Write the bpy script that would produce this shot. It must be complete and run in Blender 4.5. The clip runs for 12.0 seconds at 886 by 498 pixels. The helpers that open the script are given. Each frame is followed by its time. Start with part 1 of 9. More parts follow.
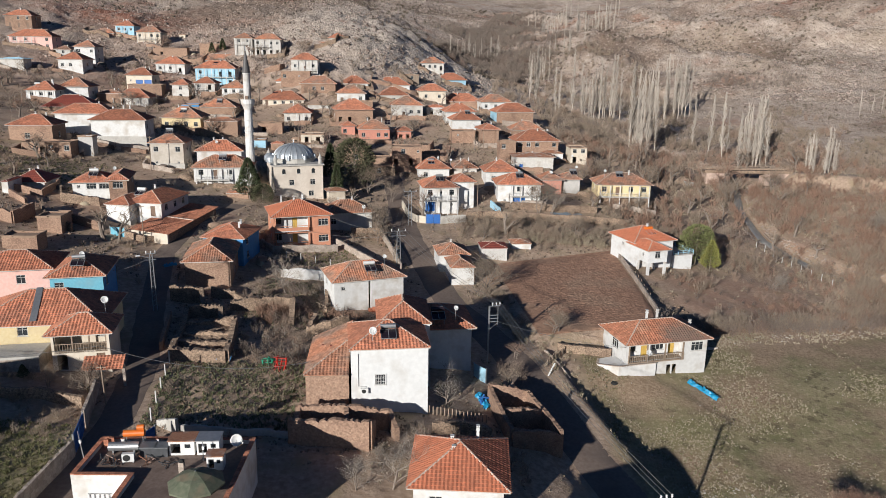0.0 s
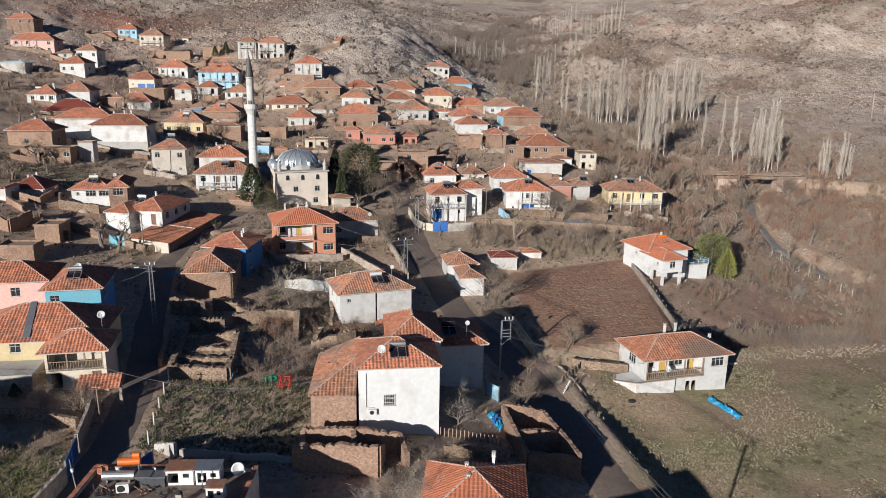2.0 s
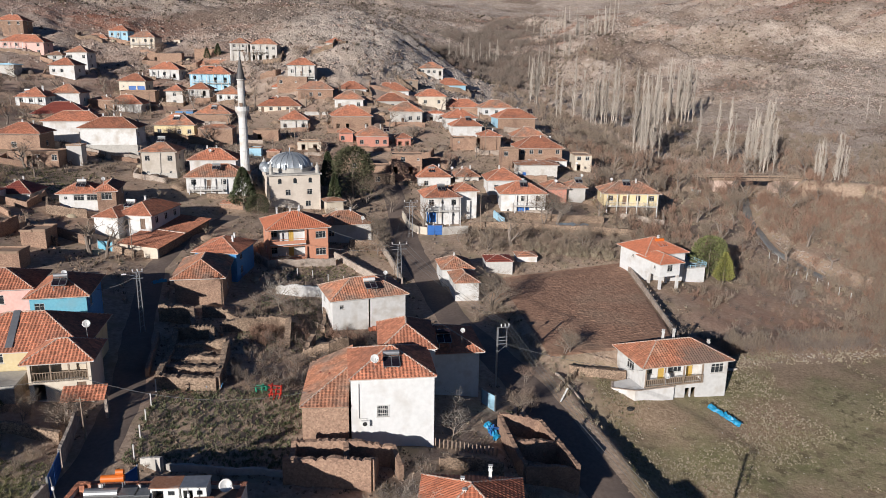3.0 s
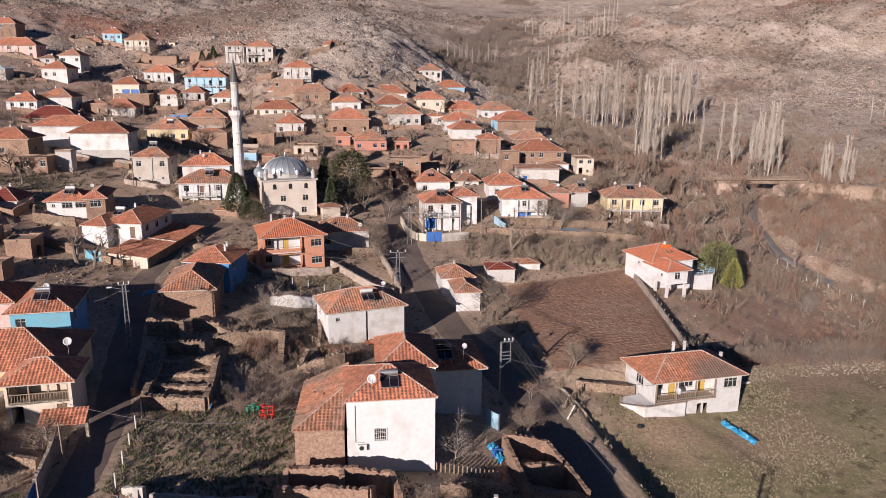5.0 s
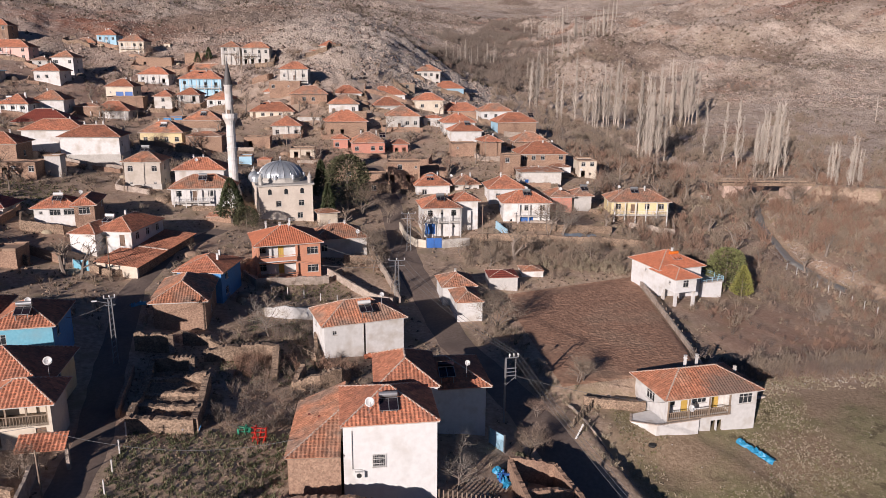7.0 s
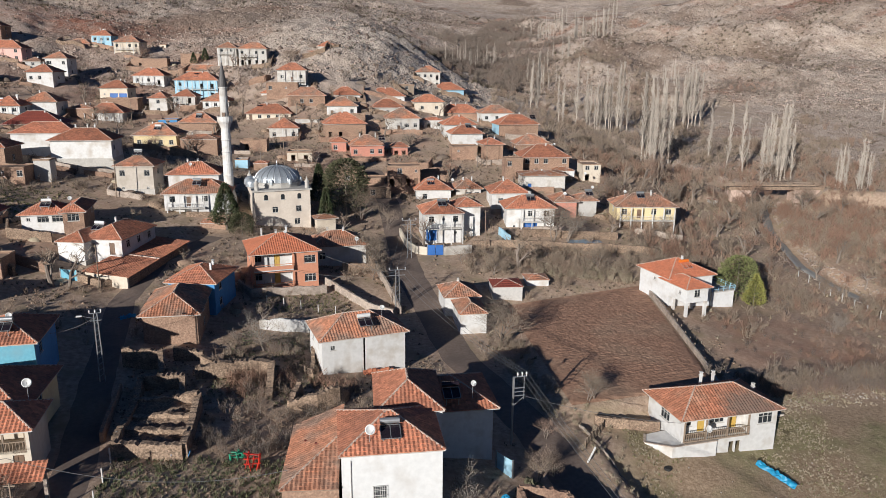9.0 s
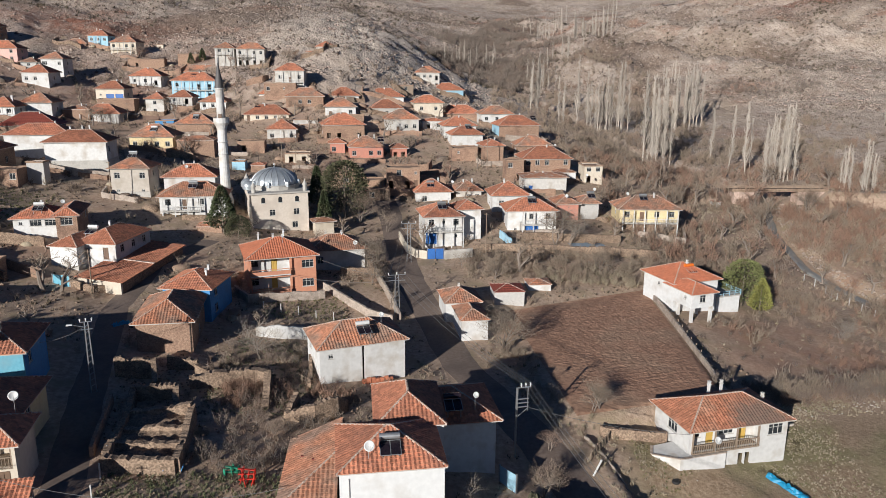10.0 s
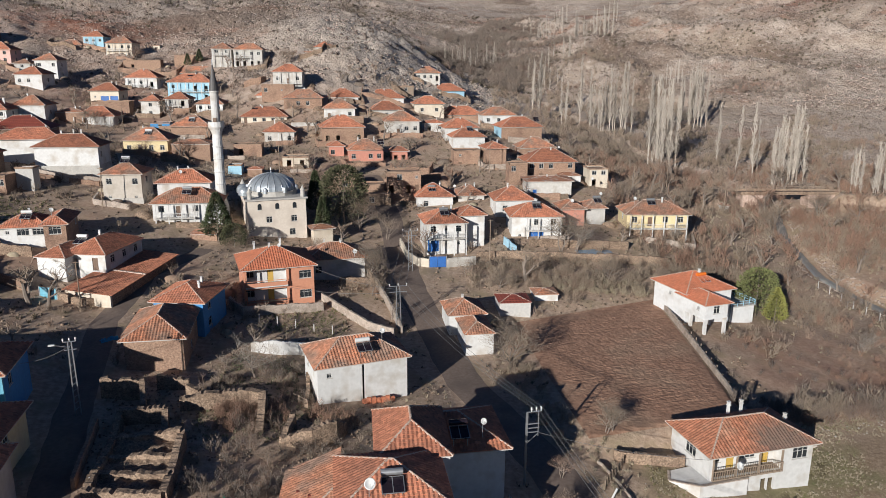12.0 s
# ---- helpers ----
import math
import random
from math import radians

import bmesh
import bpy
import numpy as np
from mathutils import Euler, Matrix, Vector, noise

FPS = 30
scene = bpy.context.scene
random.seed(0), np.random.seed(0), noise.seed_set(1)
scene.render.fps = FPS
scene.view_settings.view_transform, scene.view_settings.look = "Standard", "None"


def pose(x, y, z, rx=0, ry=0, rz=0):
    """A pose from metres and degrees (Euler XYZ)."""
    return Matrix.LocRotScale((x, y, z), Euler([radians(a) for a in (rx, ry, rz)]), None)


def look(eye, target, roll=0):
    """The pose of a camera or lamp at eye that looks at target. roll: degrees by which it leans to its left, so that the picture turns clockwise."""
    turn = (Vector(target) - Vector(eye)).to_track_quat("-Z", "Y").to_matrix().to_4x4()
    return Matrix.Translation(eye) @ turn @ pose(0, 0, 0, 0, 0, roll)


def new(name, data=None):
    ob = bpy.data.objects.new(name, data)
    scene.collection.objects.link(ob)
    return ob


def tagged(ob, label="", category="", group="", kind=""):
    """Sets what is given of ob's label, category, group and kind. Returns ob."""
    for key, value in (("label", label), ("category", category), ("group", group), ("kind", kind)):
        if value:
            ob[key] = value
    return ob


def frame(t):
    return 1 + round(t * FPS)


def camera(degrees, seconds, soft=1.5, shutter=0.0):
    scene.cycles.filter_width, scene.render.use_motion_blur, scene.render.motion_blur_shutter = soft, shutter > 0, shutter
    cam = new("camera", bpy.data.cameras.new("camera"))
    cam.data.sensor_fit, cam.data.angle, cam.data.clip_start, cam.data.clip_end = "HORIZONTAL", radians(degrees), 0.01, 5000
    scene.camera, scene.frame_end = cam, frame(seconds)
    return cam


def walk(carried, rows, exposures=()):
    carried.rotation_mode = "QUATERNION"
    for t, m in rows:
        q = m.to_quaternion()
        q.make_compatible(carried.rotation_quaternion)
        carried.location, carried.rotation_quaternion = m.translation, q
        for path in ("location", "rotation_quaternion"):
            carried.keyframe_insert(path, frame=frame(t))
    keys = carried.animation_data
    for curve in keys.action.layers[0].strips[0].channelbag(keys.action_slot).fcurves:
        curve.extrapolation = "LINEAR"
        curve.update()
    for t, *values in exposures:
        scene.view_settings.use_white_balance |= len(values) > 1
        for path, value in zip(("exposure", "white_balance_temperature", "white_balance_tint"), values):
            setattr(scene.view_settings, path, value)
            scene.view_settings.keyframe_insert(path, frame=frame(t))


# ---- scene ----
cam = camera(62.0, 12.0, soft=0.75)
PATH = [
    (0, (1.202, -2.015, 34.612), (1.2399, -0.0808, 34.1047), 0.94),
    (0.5, (0.912, -0.971, 34.677), (0.9475, 0.9638, 34.1719), 0.94),
    (1, (0.741, -0.009, 34.716), (0.7734, 1.9264, 34.2127), 0.90),
    (1.5, (0.461, 1.021, 34.788), (0.4923, 2.9567, 34.2858), 0.93),
    (2, (0.313, 2.049, 34.742), (0.3422, 3.9853, 34.2423), 0.91),
    (2.5, (0.303, 3.088, 34.825), (0.3333, 5.0245, 34.3261), 0.88),
    (3, (0.327, 4.122, 34.767), (0.3716, 6.0590, 34.2709), 0.83),
    (5, (0.254, 8.554, 34.774), (0.3014, 10.4920, 34.2822), 0.59),
    (5.5, (0.271, 9.629, 34.747), (0.3193, 11.5669, 34.2550), 0.55),
    (6, (0.223, 10.784, 34.739), (0.2735, 12.7220, 34.2476), 0.48),
    (6.5, (0.146, 11.911, 34.800), (0.1969, 13.8490, 34.3086), 0.47),
    (7, (0.049, 13.032, 34.909), (0.1000, 14.9703, 34.4185), 0.42),
    (9, (-0.448, 17.765, 35.075), (-0.3929, 19.7035, 34.5860), 0.42),
    (9.5, (-0.550, 19.004, 35.144), (-0.4944, 20.9424, 34.6545), 0.38),
    (10, (-0.618, 20.267, 35.192), (-0.5601, 22.2054, 34.7029), 0.40),
    (10.5, (-0.664, 21.460, 35.299), (-0.6060, 23.3982, 34.8091), 0.35),
    (11, (-0.761, 22.720, 35.344), (-0.7023, 24.6583, 34.8544), 0.33),
    (11.5, (-0.842, 23.896, 35.511), (-0.7839, 25.8340, 35.0203), 0.26),
    (12, (-0.943, 25.170, 35.613), (-0.8851, 27.1079, 35.1220), 0.23),
]
SUN_AZ, SUN_EL = 210.5, 15.4
walk(cam, [(t, look(e, g, r)) for t, e, g, r in PATH],
     [(0, 0.10, 6340, 8), (2.5, 0.11, 6340, 9), (3.3, 0.12, 6440, 12), (4.8, 0.16, 6740, 21), (6.0, 0.16, 6740, 21), (7.2, 0.06, 6700, 19), (8.8, 0.09, 6360, 9), (12, 0.07, 6320, 8)])

# ---- light ----
world = bpy.data.worlds.new("world")
scene.world = world
world.use_nodes = True
wn = world.node_tree
sky = wn.nodes.new("ShaderNodeTexSky")
sky.sky_type, sky.sun_disc = "NISHITA", False
sky.sun_elevation, sky.sun_rotation = radians(SUN_EL), radians(SUN_AZ)
sky.air_density, sky.dust_density, sky.ozone_density = 1.0, 0.4, 3.0
clear = wn.nodes.new("ShaderNodeMix")
clear.data_type, clear.blend_type = "RGBA", "MULTIPLY"
clear.inputs[0].default_value, clear.inputs[7].default_value = 1.0, (0.66, 0.92, 1.35, 1.0)
wn.links.new(sky.outputs[0], clear.inputs[6])
wn.links.new(clear.outputs[2], wn.nodes["Background"].inputs[0])
wn.nodes["Background"].inputs[1].default_value = 0.029
sun = new("sun", bpy.data.lights.new("sun", "SUN"))
sun.data.energy, sun.data.angle, sun.data.color = 5.3, radians(0.53), (1.0, 0.94, 0.875)
_az, _el = radians(SUN_AZ), radians(SUN_EL)
sun.matrix_world = look((math.sin(_az) * math.cos(_el) * 300, math.cos(_az) * math.cos(_el) * 300, math.sin(_el) * 300), (0, 0, 0))


# ---- materials ----
def surface(name, c1, c2, c3=None, big=0.25, fine=3.0, rough=0.85, bump=0.3, bump_scale=8.0, metal=0.0, rand=0.0, stretch=(1, 1, 1), c3_at=0.62, cells=0.0, cell_var=0.25):
    """Two tones mixed by a fine grain, a third in large stains, fine relief; rand shifts the value from thing to thing."""
    m = bpy.data.materials.new(name)
    m.use_nodes = True
    n, l = m.node_tree.nodes, m.node_tree.links
    bsdf = n["Principled BSDF"]
    geo = n.new("ShaderNodeNewGeometry")
    mp = n.new("ShaderNodeMapping")
    mp.inputs["Scale"].default_value = stretch
    l.new(geo.outputs["Position"], mp.inputs["Vector"])

    def noisy(scale, detail=6.0):
        t = n.new("ShaderNodeTexNoise")
        t.inputs["Scale"].default_value, t.inputs["Detail"].default_value = scale, detail
        l.new(mp.outputs[0], t.inputs["Vector"])
        return t

    def ramp(src, lo, hi):
        r = n.new("ShaderNodeMapRange")
        r.inputs[1].default_value, r.inputs[2].default_value = lo, hi
        l.new(src, r.inputs[0])
        return r.outputs[0]

    def mix(fac, a, b, mode="MIX"):
        x = n.new("ShaderNodeMix")
        x.data_type, x.blend_type = "RGBA", mode
        for sock, v in ((x.inputs[0], fac), (x.inputs[6], a), (x.inputs[7], b)):
            if isinstance(v, bpy.types.NodeSocket):
                l.new(v, sock)
            elif isinstance(v, tuple):
                sock.default_value = (*v, 1.0)
            else:
                sock.default_value = v
        return x.outputs[2]

    f = noisy(fine)
    col = mix(ramp(f.outputs[0], 0.32, 0.68), c1, c2)
    b = noisy(big, 8.0)
    if c3:
        col = mix(ramp(b.outputs[0], c3_at - 0.12, c3_at + 0.1), col, c3)
    else:
        col = mix(ramp(b.outputs[0], 0.3, 0.75), col, tuple(0.78 * v for v in c1))
    if cells:
        vo = n.new("ShaderNodeTexVoronoi")
        vo.inputs["Scale"].default_value = cells
        l.new(mp.outputs[0], vo.inputs["Vector"])
        sp = n.new("ShaderNodeSeparateColor")
        l.new(vo.outputs["Color"], sp.inputs[0])
        r = n.new("ShaderNodeMapRange")
        r.inputs[3].default_value, r.inputs[4].default_value = 1 - cell_var, 1 + cell_var
        l.new(sp.outputs[0], r.inputs[0])
        hs_ = n.new("ShaderNodeHueSaturation")
        l.new(r.outputs[0], hs_.inputs["Value"])
        l.new(col, hs_.inputs["Color"])
        col = hs_.outputs[0]
    if rand:
        oi = n.new("ShaderNodeObjectInfo")
        r = n.new("ShaderNodeMapRange")
        r.inputs[3].default_value, r.inputs[4].default_value = 1 - rand, 1 + rand
        l.new(oi.outputs["Random"], r.inputs[0])
        hs = n.new("ShaderNodeHueSaturation")
        l.new(r.outputs[0], hs.inputs["Value"])
        l.new(col, hs.inputs["Color"])
        col = hs.outputs[0]
    l.new(col, bsdf.inputs["Base Color"])
    bsdf.inputs["Roughness"].default_value, bsdf.inputs["Metallic"].default_value = rough, metal
    if bump:
        bp = n.new("ShaderNodeBump")
        bp.inputs["Strength"].default_value, bp.inputs["Distance"].default_value = bump, 0.06
        l.new(noisy(bump_scale, 8.0).outputs[0], bp.inputs["Height"])
        l.new(bp.outputs[0], bsdf.inputs["Normal"])
    return m


WHITE = surface("white_limewash", (0.58, 0.575, 0.56), (0.66, 0.655, 0.64), (0.45, 0.405, 0.35), big=0.45, fine=2.0, bump=0.2, rand=0.10)
GREYWASH = surface("grey_render", (0.44, 0.43, 0.41), (0.52, 0.50, 0.47), (0.36, 0.33, 0.29), big=0.4, fine=2.5, bump=0.25, rand=0.08)
CREAM = surface("cream_render", (0.58, 0.51, 0.41), (0.65, 0.58, 0.48), (0.50, 0.42, 0.33), big=0.4, fine=2.0, bump=0.15, rand=0.08)
BEIGE = surface("beige_render", (0.47, 0.42, 0.36), (0.54, 0.49, 0.43), (0.40, 0.35, 0.29), big=0.4, fine=2.0, bump=0.2, rand=0.08)
FRESH_WHITE = surface("fresh_white_paint", (0.63, 0.635, 0.63), (0.70, 0.705, 0.70), (0.53, 0.51, 0.48), big=0.4, fine=2.0, bump=0.15)
OLD_WHITE = surface("grubby_limewash", (0.47, 0.45, 0.42), (0.56, 0.54, 0.505), (0.38, 0.34, 0.29), big=0.5, fine=2.2, bump=0.25, rand=0.1)
YELLOW = surface("yellow_limewash", (0.62, 0.50, 0.28), (0.68, 0.57, 0.35), (0.54, 0.43, 0.27), big=0.5, bump=0.2, rand=0.08)
PINK = surface("pink_limewash", (0.70, 0.42, 0.36), (0.76, 0.50, 0.44), (0.62, 0.40, 0.34), big=0.4, bump=0.2)
CORAL = surface("coral_paint", (0.50, 0.215, 0.155), (0.57, 0.265, 0.20), (0.44, 0.22, 0.17), big=0.4, bump=0.2)
ORANGE = surface("orange_paint", (0.53, 0.235, 0.145), (0.59, 0.28, 0.175), (0.49, 0.235, 0.155), big=0.5, bump=0.12)
SKYBLUE = surface("light_blue_paint", (0.30, 0.52, 0.66), (0.38, 0.60, 0.72), (0.32, 0.48, 0.58), big=0.5, bump=0.15)
BLUE = surface("deep_blue_paint", (0.06, 0.22, 0.48), (0.08, 0.28, 0.56), (0.08, 0.22, 0.42), big=0.5, bump=0.15)
TURQ = surface("turquoise_paint", (0.13, 0.38, 0.50), (0.17, 0.45, 0.57), (0.19, 0.38, 0.46), big=0.5, bump=0.15)
ADOBE = surface("mud_brick", (0.27, 0.17, 0.12), (0.36, 0.24, 0.17), (0.21, 0.13, 0.095), big=0.35, fine=4.0, rough=0.95, bump=0.8, bump_scale=5.0, rand=0.15, cells=6.0, cell_var=0.22)
RUBBLE = surface("mud_and_stone", (0.21, 0.145, 0.10), (0.32, 0.235, 0.17), (0.155, 0.105, 0.075), big=0.6, fine=6.0, rough=0.95, bump=1.0, bump_scale=4.0, rand=0.12, cells=6.5, cell_var=0.4)
STONE = surface("pale_stone_wall", (0.34, 0.28, 0.235), (0.44, 0.37, 0.31), (0.27, 0.21, 0.17), big=0.5, fine=5.0, rough=0.9, bump=0.8, bump_scale=4.0, cells=2.2, cell_var=0.18)
CONCRETE = surface("concrete", (0.42, 0.40, 0.37), (0.50, 0.48, 0.44), (0.33, 0.31, 0.28), big=0.5, fine=3.0, bump=0.25)
EARTH_ROOF = surface("earth_roof", (0.30, 0.20, 0.14), (0.36, 0.25, 0.18), (0.24, 0.17, 0.12), big=0.5, fine=4.0, rough=0.95, bump=0.6)
TILE = surface("red_clay_tile", (0.40, 0.155, 0.09), (0.52, 0.22, 0.13), (0.30, 0.135, 0.09), big=0.35, fine=2.6, rough=0.88, bump=0.45, bump_scale=10, rand=0.24, cells=2.6, cell_var=0.26)
TILE_OLD = surface("weathered_clay_tile", (0.42, 0.175, 0.10), (0.55, 0.255, 0.15), (0.29, 0.19, 0.14), big=0.3, fine=3.2, rough=0.9, bump=0.5, bump_scale=9, rand=0.14, c3_at=0.52, cells=2.6, cell_var=0.28)
TILE_BRIGHT = surface("bright_clay_tile", (0.49, 0.165, 0.085), (0.58, 0.215, 0.12), (0.41, 0.155, 0.09), big=0.4, fine=2.4, rough=0.8, bump=0.3, bump_scale=10, rand=0.06, cells=2.8, cell_var=0.12)
TILE_DARK = surface("dark_red_sheet", (0.22, 0.055, 0.04), (0.28, 0.075, 0.05), (0.18, 0.05, 0.04), big=0.4, fine=2.4, rough=0.6, bump=0.2, bump_scale=10)
MORTAR = surface("pale_mortar", (0.52, 0.40, 0.32), (0.60, 0.48, 0.40), (0.40, 0.28, 0.21), big=1.2, fine=6.0, bump=0.5)
FASCIA = surface("white_board", (0.52, 0.49, 0.45), (0.6, 0.57, 0.53), bump=0.05)
WOOD = surface("grey_wood", (0.24, 0.18, 0.13), (0.32, 0.25, 0.19), (0.17, 0.13, 0.10), big=1.0, fine=8, bump=0.4, stretch=(4, 4, 0.6))
FRAME_W = surface("white_window_frame", (0.56, 0.55, 0.53), (0.64, 0.63, 0.61), rough=0.5, bump=0.0)
FRAME_D = surface("brown_window_frame", (0.16, 0.10, 0.07), (0.22, 0.14, 0.09), rough=0.6, bump=0.0)
DOOR_O = surface("ochre_door", (0.55, 0.36, 0.08), (0.62, 0.42, 0.12), rough=0.6, bump=0.05)
DOOR_B = surface("blue_metal_door", (0.03, 0.13, 0.42), (0.04, 0.17, 0.50), rough=0.5, bump=0.05)
STEEL = surface("galvanised_steel", (0.42, 0.43, 0.44), (0.52, 0.53, 0.54), rough=0.45, bump=0.05, metal=0.7)
LEAD = surface("dome_sheet_metal", (0.46, 0.50, 0.53), (0.58, 0.62, 0.65), (0.40, 0.45, 0.49), big=0.6, rough=0.36, bump=0.06, metal=0.6)
DISHW = surface("white_dish", (0.74, 0.74, 0.72), (0.80, 0.80, 0.78), rough=0.4, bump=0.0)
SOLAR = surface("solar_collector", (0.015, 0.012, 0.018), (0.03, 0.02, 0.025), rough=0.18, bump=0.0)
TARP = surface("blue_tarpaulin", (0.01, 0.24, 0.46), (0.04, 0.36, 0.56), rough=0.45, bump=0.6, bump_scale=3)
RED = surface("red_plastic", (0.62, 0.03, 0.02), (0.72, 0.06, 0.03), rough=0.5, bump=0.2)
GREEN = surface("green_plastic", (0.03, 0.30, 0.18), (0.05, 0.40, 0.24), rough=0.5, bump=0.1)
ORANGE_M = surface("orange_metal", (0.75, 0.17, 0.02), (0.8, 0.22, 0.04), rough=0.45, bump=0.05)
RUST = surface("rusty_sheet", (0.26, 0.12, 0.07), (0.36, 0.18, 0.11), (0.40, 0.36, 0.33), big=0.8, fine=5, rough=0.75, bump=0.3)
BARK = surface("grey_bark", (0.21, 0.17, 0.14), (0.30, 0.25, 0.21), rough=0.95, bump=0.4)
POPLAR = surface("pale_poplar_bark", (0.48, 0.42, 0.36), (0.60, 0.535, 0.465), rough=0.95, bump=0.2)
TWIG = surface("bare_twigs", (0.225, 0.175, 0.13), (0.32, 0.255, 0.195), rough=0.95, bump=0.0, big=0.06, c3=(0.27, 0.175, 0.13))
TWIG_RED = surface("reddish_twigs", (0.265, 0.16, 0.113), (0.35, 0.225, 0.162), rough=0.95, bump=0.0)
TWIG_PALE = surface("pale_twigs", (0.44, 0.385, 0.33), (0.55, 0.49, 0.425), rough=0.95, bump=0.0)
STRAW = surface("dry_grass", (0.32, 0.265, 0.185), (0.42, 0.355, 0.265), (0.25, 0.215, 0.135), big=0.3, rough=0.95, bump=0.0)
WEED = surface("green_weeds", (0.10, 0.12, 0.055), (0.17, 0.17, 0.09), (0.22, 0.19, 0.12), big=0.4, rough=0.95, bump=0.0)
PINE = surface("dark_conifer", (0.045, 0.06, 0.026), (0.08, 0.10, 0.045), (0.10, 0.10, 0.05), big=0.6, rough=0.9, bump=0.0)
CYPRESS = surface("yellow_green_conifer", (0.20, 0.20, 0.05), (0.29, 0.275, 0.08), (0.15, 0.145, 0.05), big=0.8, rough=0.9, bump=0.0)
OLIVE = surface("olive_conifer", (0.055, 0.062, 0.03), (0.10, 0.10, 0.048), (0.12, 0.095, 0.06), big=0.8, rough=0.9, bump=0.0)
ROCK = surface("hill_rock", (0.34, 0.265, 0.22), (0.43, 0.345, 0.295), (0.27, 0.20, 0.165), big=0.2, fine=1.0, rough=0.95, bump=0.8, bump_scale=1.5)
ROAD = surface("worn_road", (0.17, 0.125, 0.10), (0.22, 0.17, 0.14), (0.13, 0.10, 0.085), big=0.18, fine=2.5, rough=0.9, bump=0.3)
SOIL = surface("ploughed_soil", (0.29, 0.158, 0.10), (0.40, 0.235, 0.155), (0.37, 0.245, 0.165), big=0.1, fine=1.6, rough=0.95, bump=0.9, bump_scale=2.5, cells=1.4, cell_var=0.18)
WATER = surface("stream_water", (0.20, 0.20, 0.19), (0.28, 0.275, 0.26), (0.36, 0.33, 0.29), big=0.6, rough=0.3, bump=0.3, bump_scale=3)
BLACK = surface("black_rubber", (0.02, 0.02, 0.02), (0.04, 0.04, 0.04), rough=0.8, bump=0.1)
WIRE = surface("cable", (0.16, 0.16, 0.16), (0.2, 0.2, 0.2), rough=0.6, bump=0.0)


def glass_material():
    m = bpy.data.materials.new("window_glass")
    m.use_nodes = True
    b = m.node_tree.nodes["Principled BSDF"]
    b.inputs["Base Color"].default_value = (0.03, 0.035, 0.04, 1)
    b.inputs["Roughness"].default_value = 0.08
    return m


GLASS = glass_material()


# ---- the lie of the land ----
XS = (-420, -260, -180, -130, -95, -65, -40, -20, 0, 20, 40, 60, 85, 120, 180, 280, 450, 700)
LAND = {}


def rise(y, *zs):
    LAND[y] = zs


rise(-100, 47.3, 25, 12.9, 4.9, -0.3, -4.3, -6.7, -7.8, -9.1, -11.7, -13.9, -14.6, -14.5, -13.6, -12, -0.8, 30.7, 65.2)
rise(20, 48.8, 26.5, 14.4, 6.4, 1.2, -2.8, -5.2, -6.3, -7.6, -10.2, -12.4, -13.1, -13, -12.1, -10.5, 0.7, 32.2, 66.7)
rise(50, 54, 32.4, 19, 10.4, 4.9, 0.3, -3.2, -4.1, -5.7, -9.8, -12.8, -13.1, -12, -9.3, -5.4, 3.7, 34.9, 69.9)
rise(75, 58.3, 36.5, 21.9, 12.9, 7.2, 1.8, -1.8, -3, -4.4, -8.8, -12, -12.1, -11.2, -8, -2, 6.3, 37.4, 72.8)
rise(100, 62.5, 40, 23.9, 14.8, 8.8, 2.3, -1.6, -3, -4.4, -5.7, -7.9, -9.3, -9.8, -7, 0.5, 9.6, 40, 75.7)
rise(125, 67, 42.8, 25.3, 16.2, 9.7, 2.7, -0.6, -2.6, -4.4, -4.6, -5.1, -7.3, -8.8, -5.8, 2.4, 13.1, 42.7, 78.6)
rise(150, 71.6, 45, 26.3, 17.2, 10.7, 5, 1.9, -0.5, -2, -2.1, -3.5, -5.9, -8, -4.2, 4.3, 16.3, 45.5, 81.4)
rise(180, 76.7, 47.3, 26.9, 17.9, 14, 8.9, 5.6, 2.1, 1.2, 1.8, 0.6, -2.1, -5.1, -2.3, 6.4, 19.5, 49, 84.9)
rise(215, 82.1, 49.7, 27.6, 17.8, 14.4, 11.5, 8.9, 7.5, 6.6, 6.5, 6, 2.7, -0.6, 0.4, 8.7, 22.6, 53.4, 88.9)
rise(255, 87.6, 52.8, 30, 18.8, 14.3, 14.5, 15, 14.6, 13.5, 12.3, 9.3, 5.3, 2.5, 3.4, 11.1, 25.4, 58.5, 93.4)
rise(300, 93.1, 57.6, 37.5, 26.2, 22, 26.6, 31.6, 27.3, 19.7, 15, 12.3, 8.8, 6, 6.7, 14.2, 28.5, 64.1, 98.5)
rise(350, 98.1, 64.5, 47, 36.6, 36.5, 42, 44.2, 41.8, 31.3, 21, 15.9, 12.5, 10.1, 11.1, 19.4, 33.3, 70, 104)
rise(420, 104, 74.9, 58.5, 52.9, 54.1, 56.5, 55.2, 50, 40.5, 29.6, 21.9, 17.5, 16.4, 19, 28.6, 43, 77.5, 112)
rise(520, 113, 87.5, 75.2, 70.5, 68.4, 65.4, 60.4, 54.2, 46.2, 37.6, 30.8, 27.9, 28.6, 33.7, 44.2, 57.3, 86.1, 121)
rise(680, 126, 105, 93.9, 87.5, 82.9, 78.5, 74.1, 69.9, 65.4, 60.9, 57.2, 54.5, 52.8, 53.2, 59.4, 73.5, 98.8, 134)
rise(900, 148, 128, 117, 110, 105, 101, 97.6, 95, 92.3, 89.5, 86.5, 83.4, 79.7, 75.6, 75, 90.3, 124, 154)
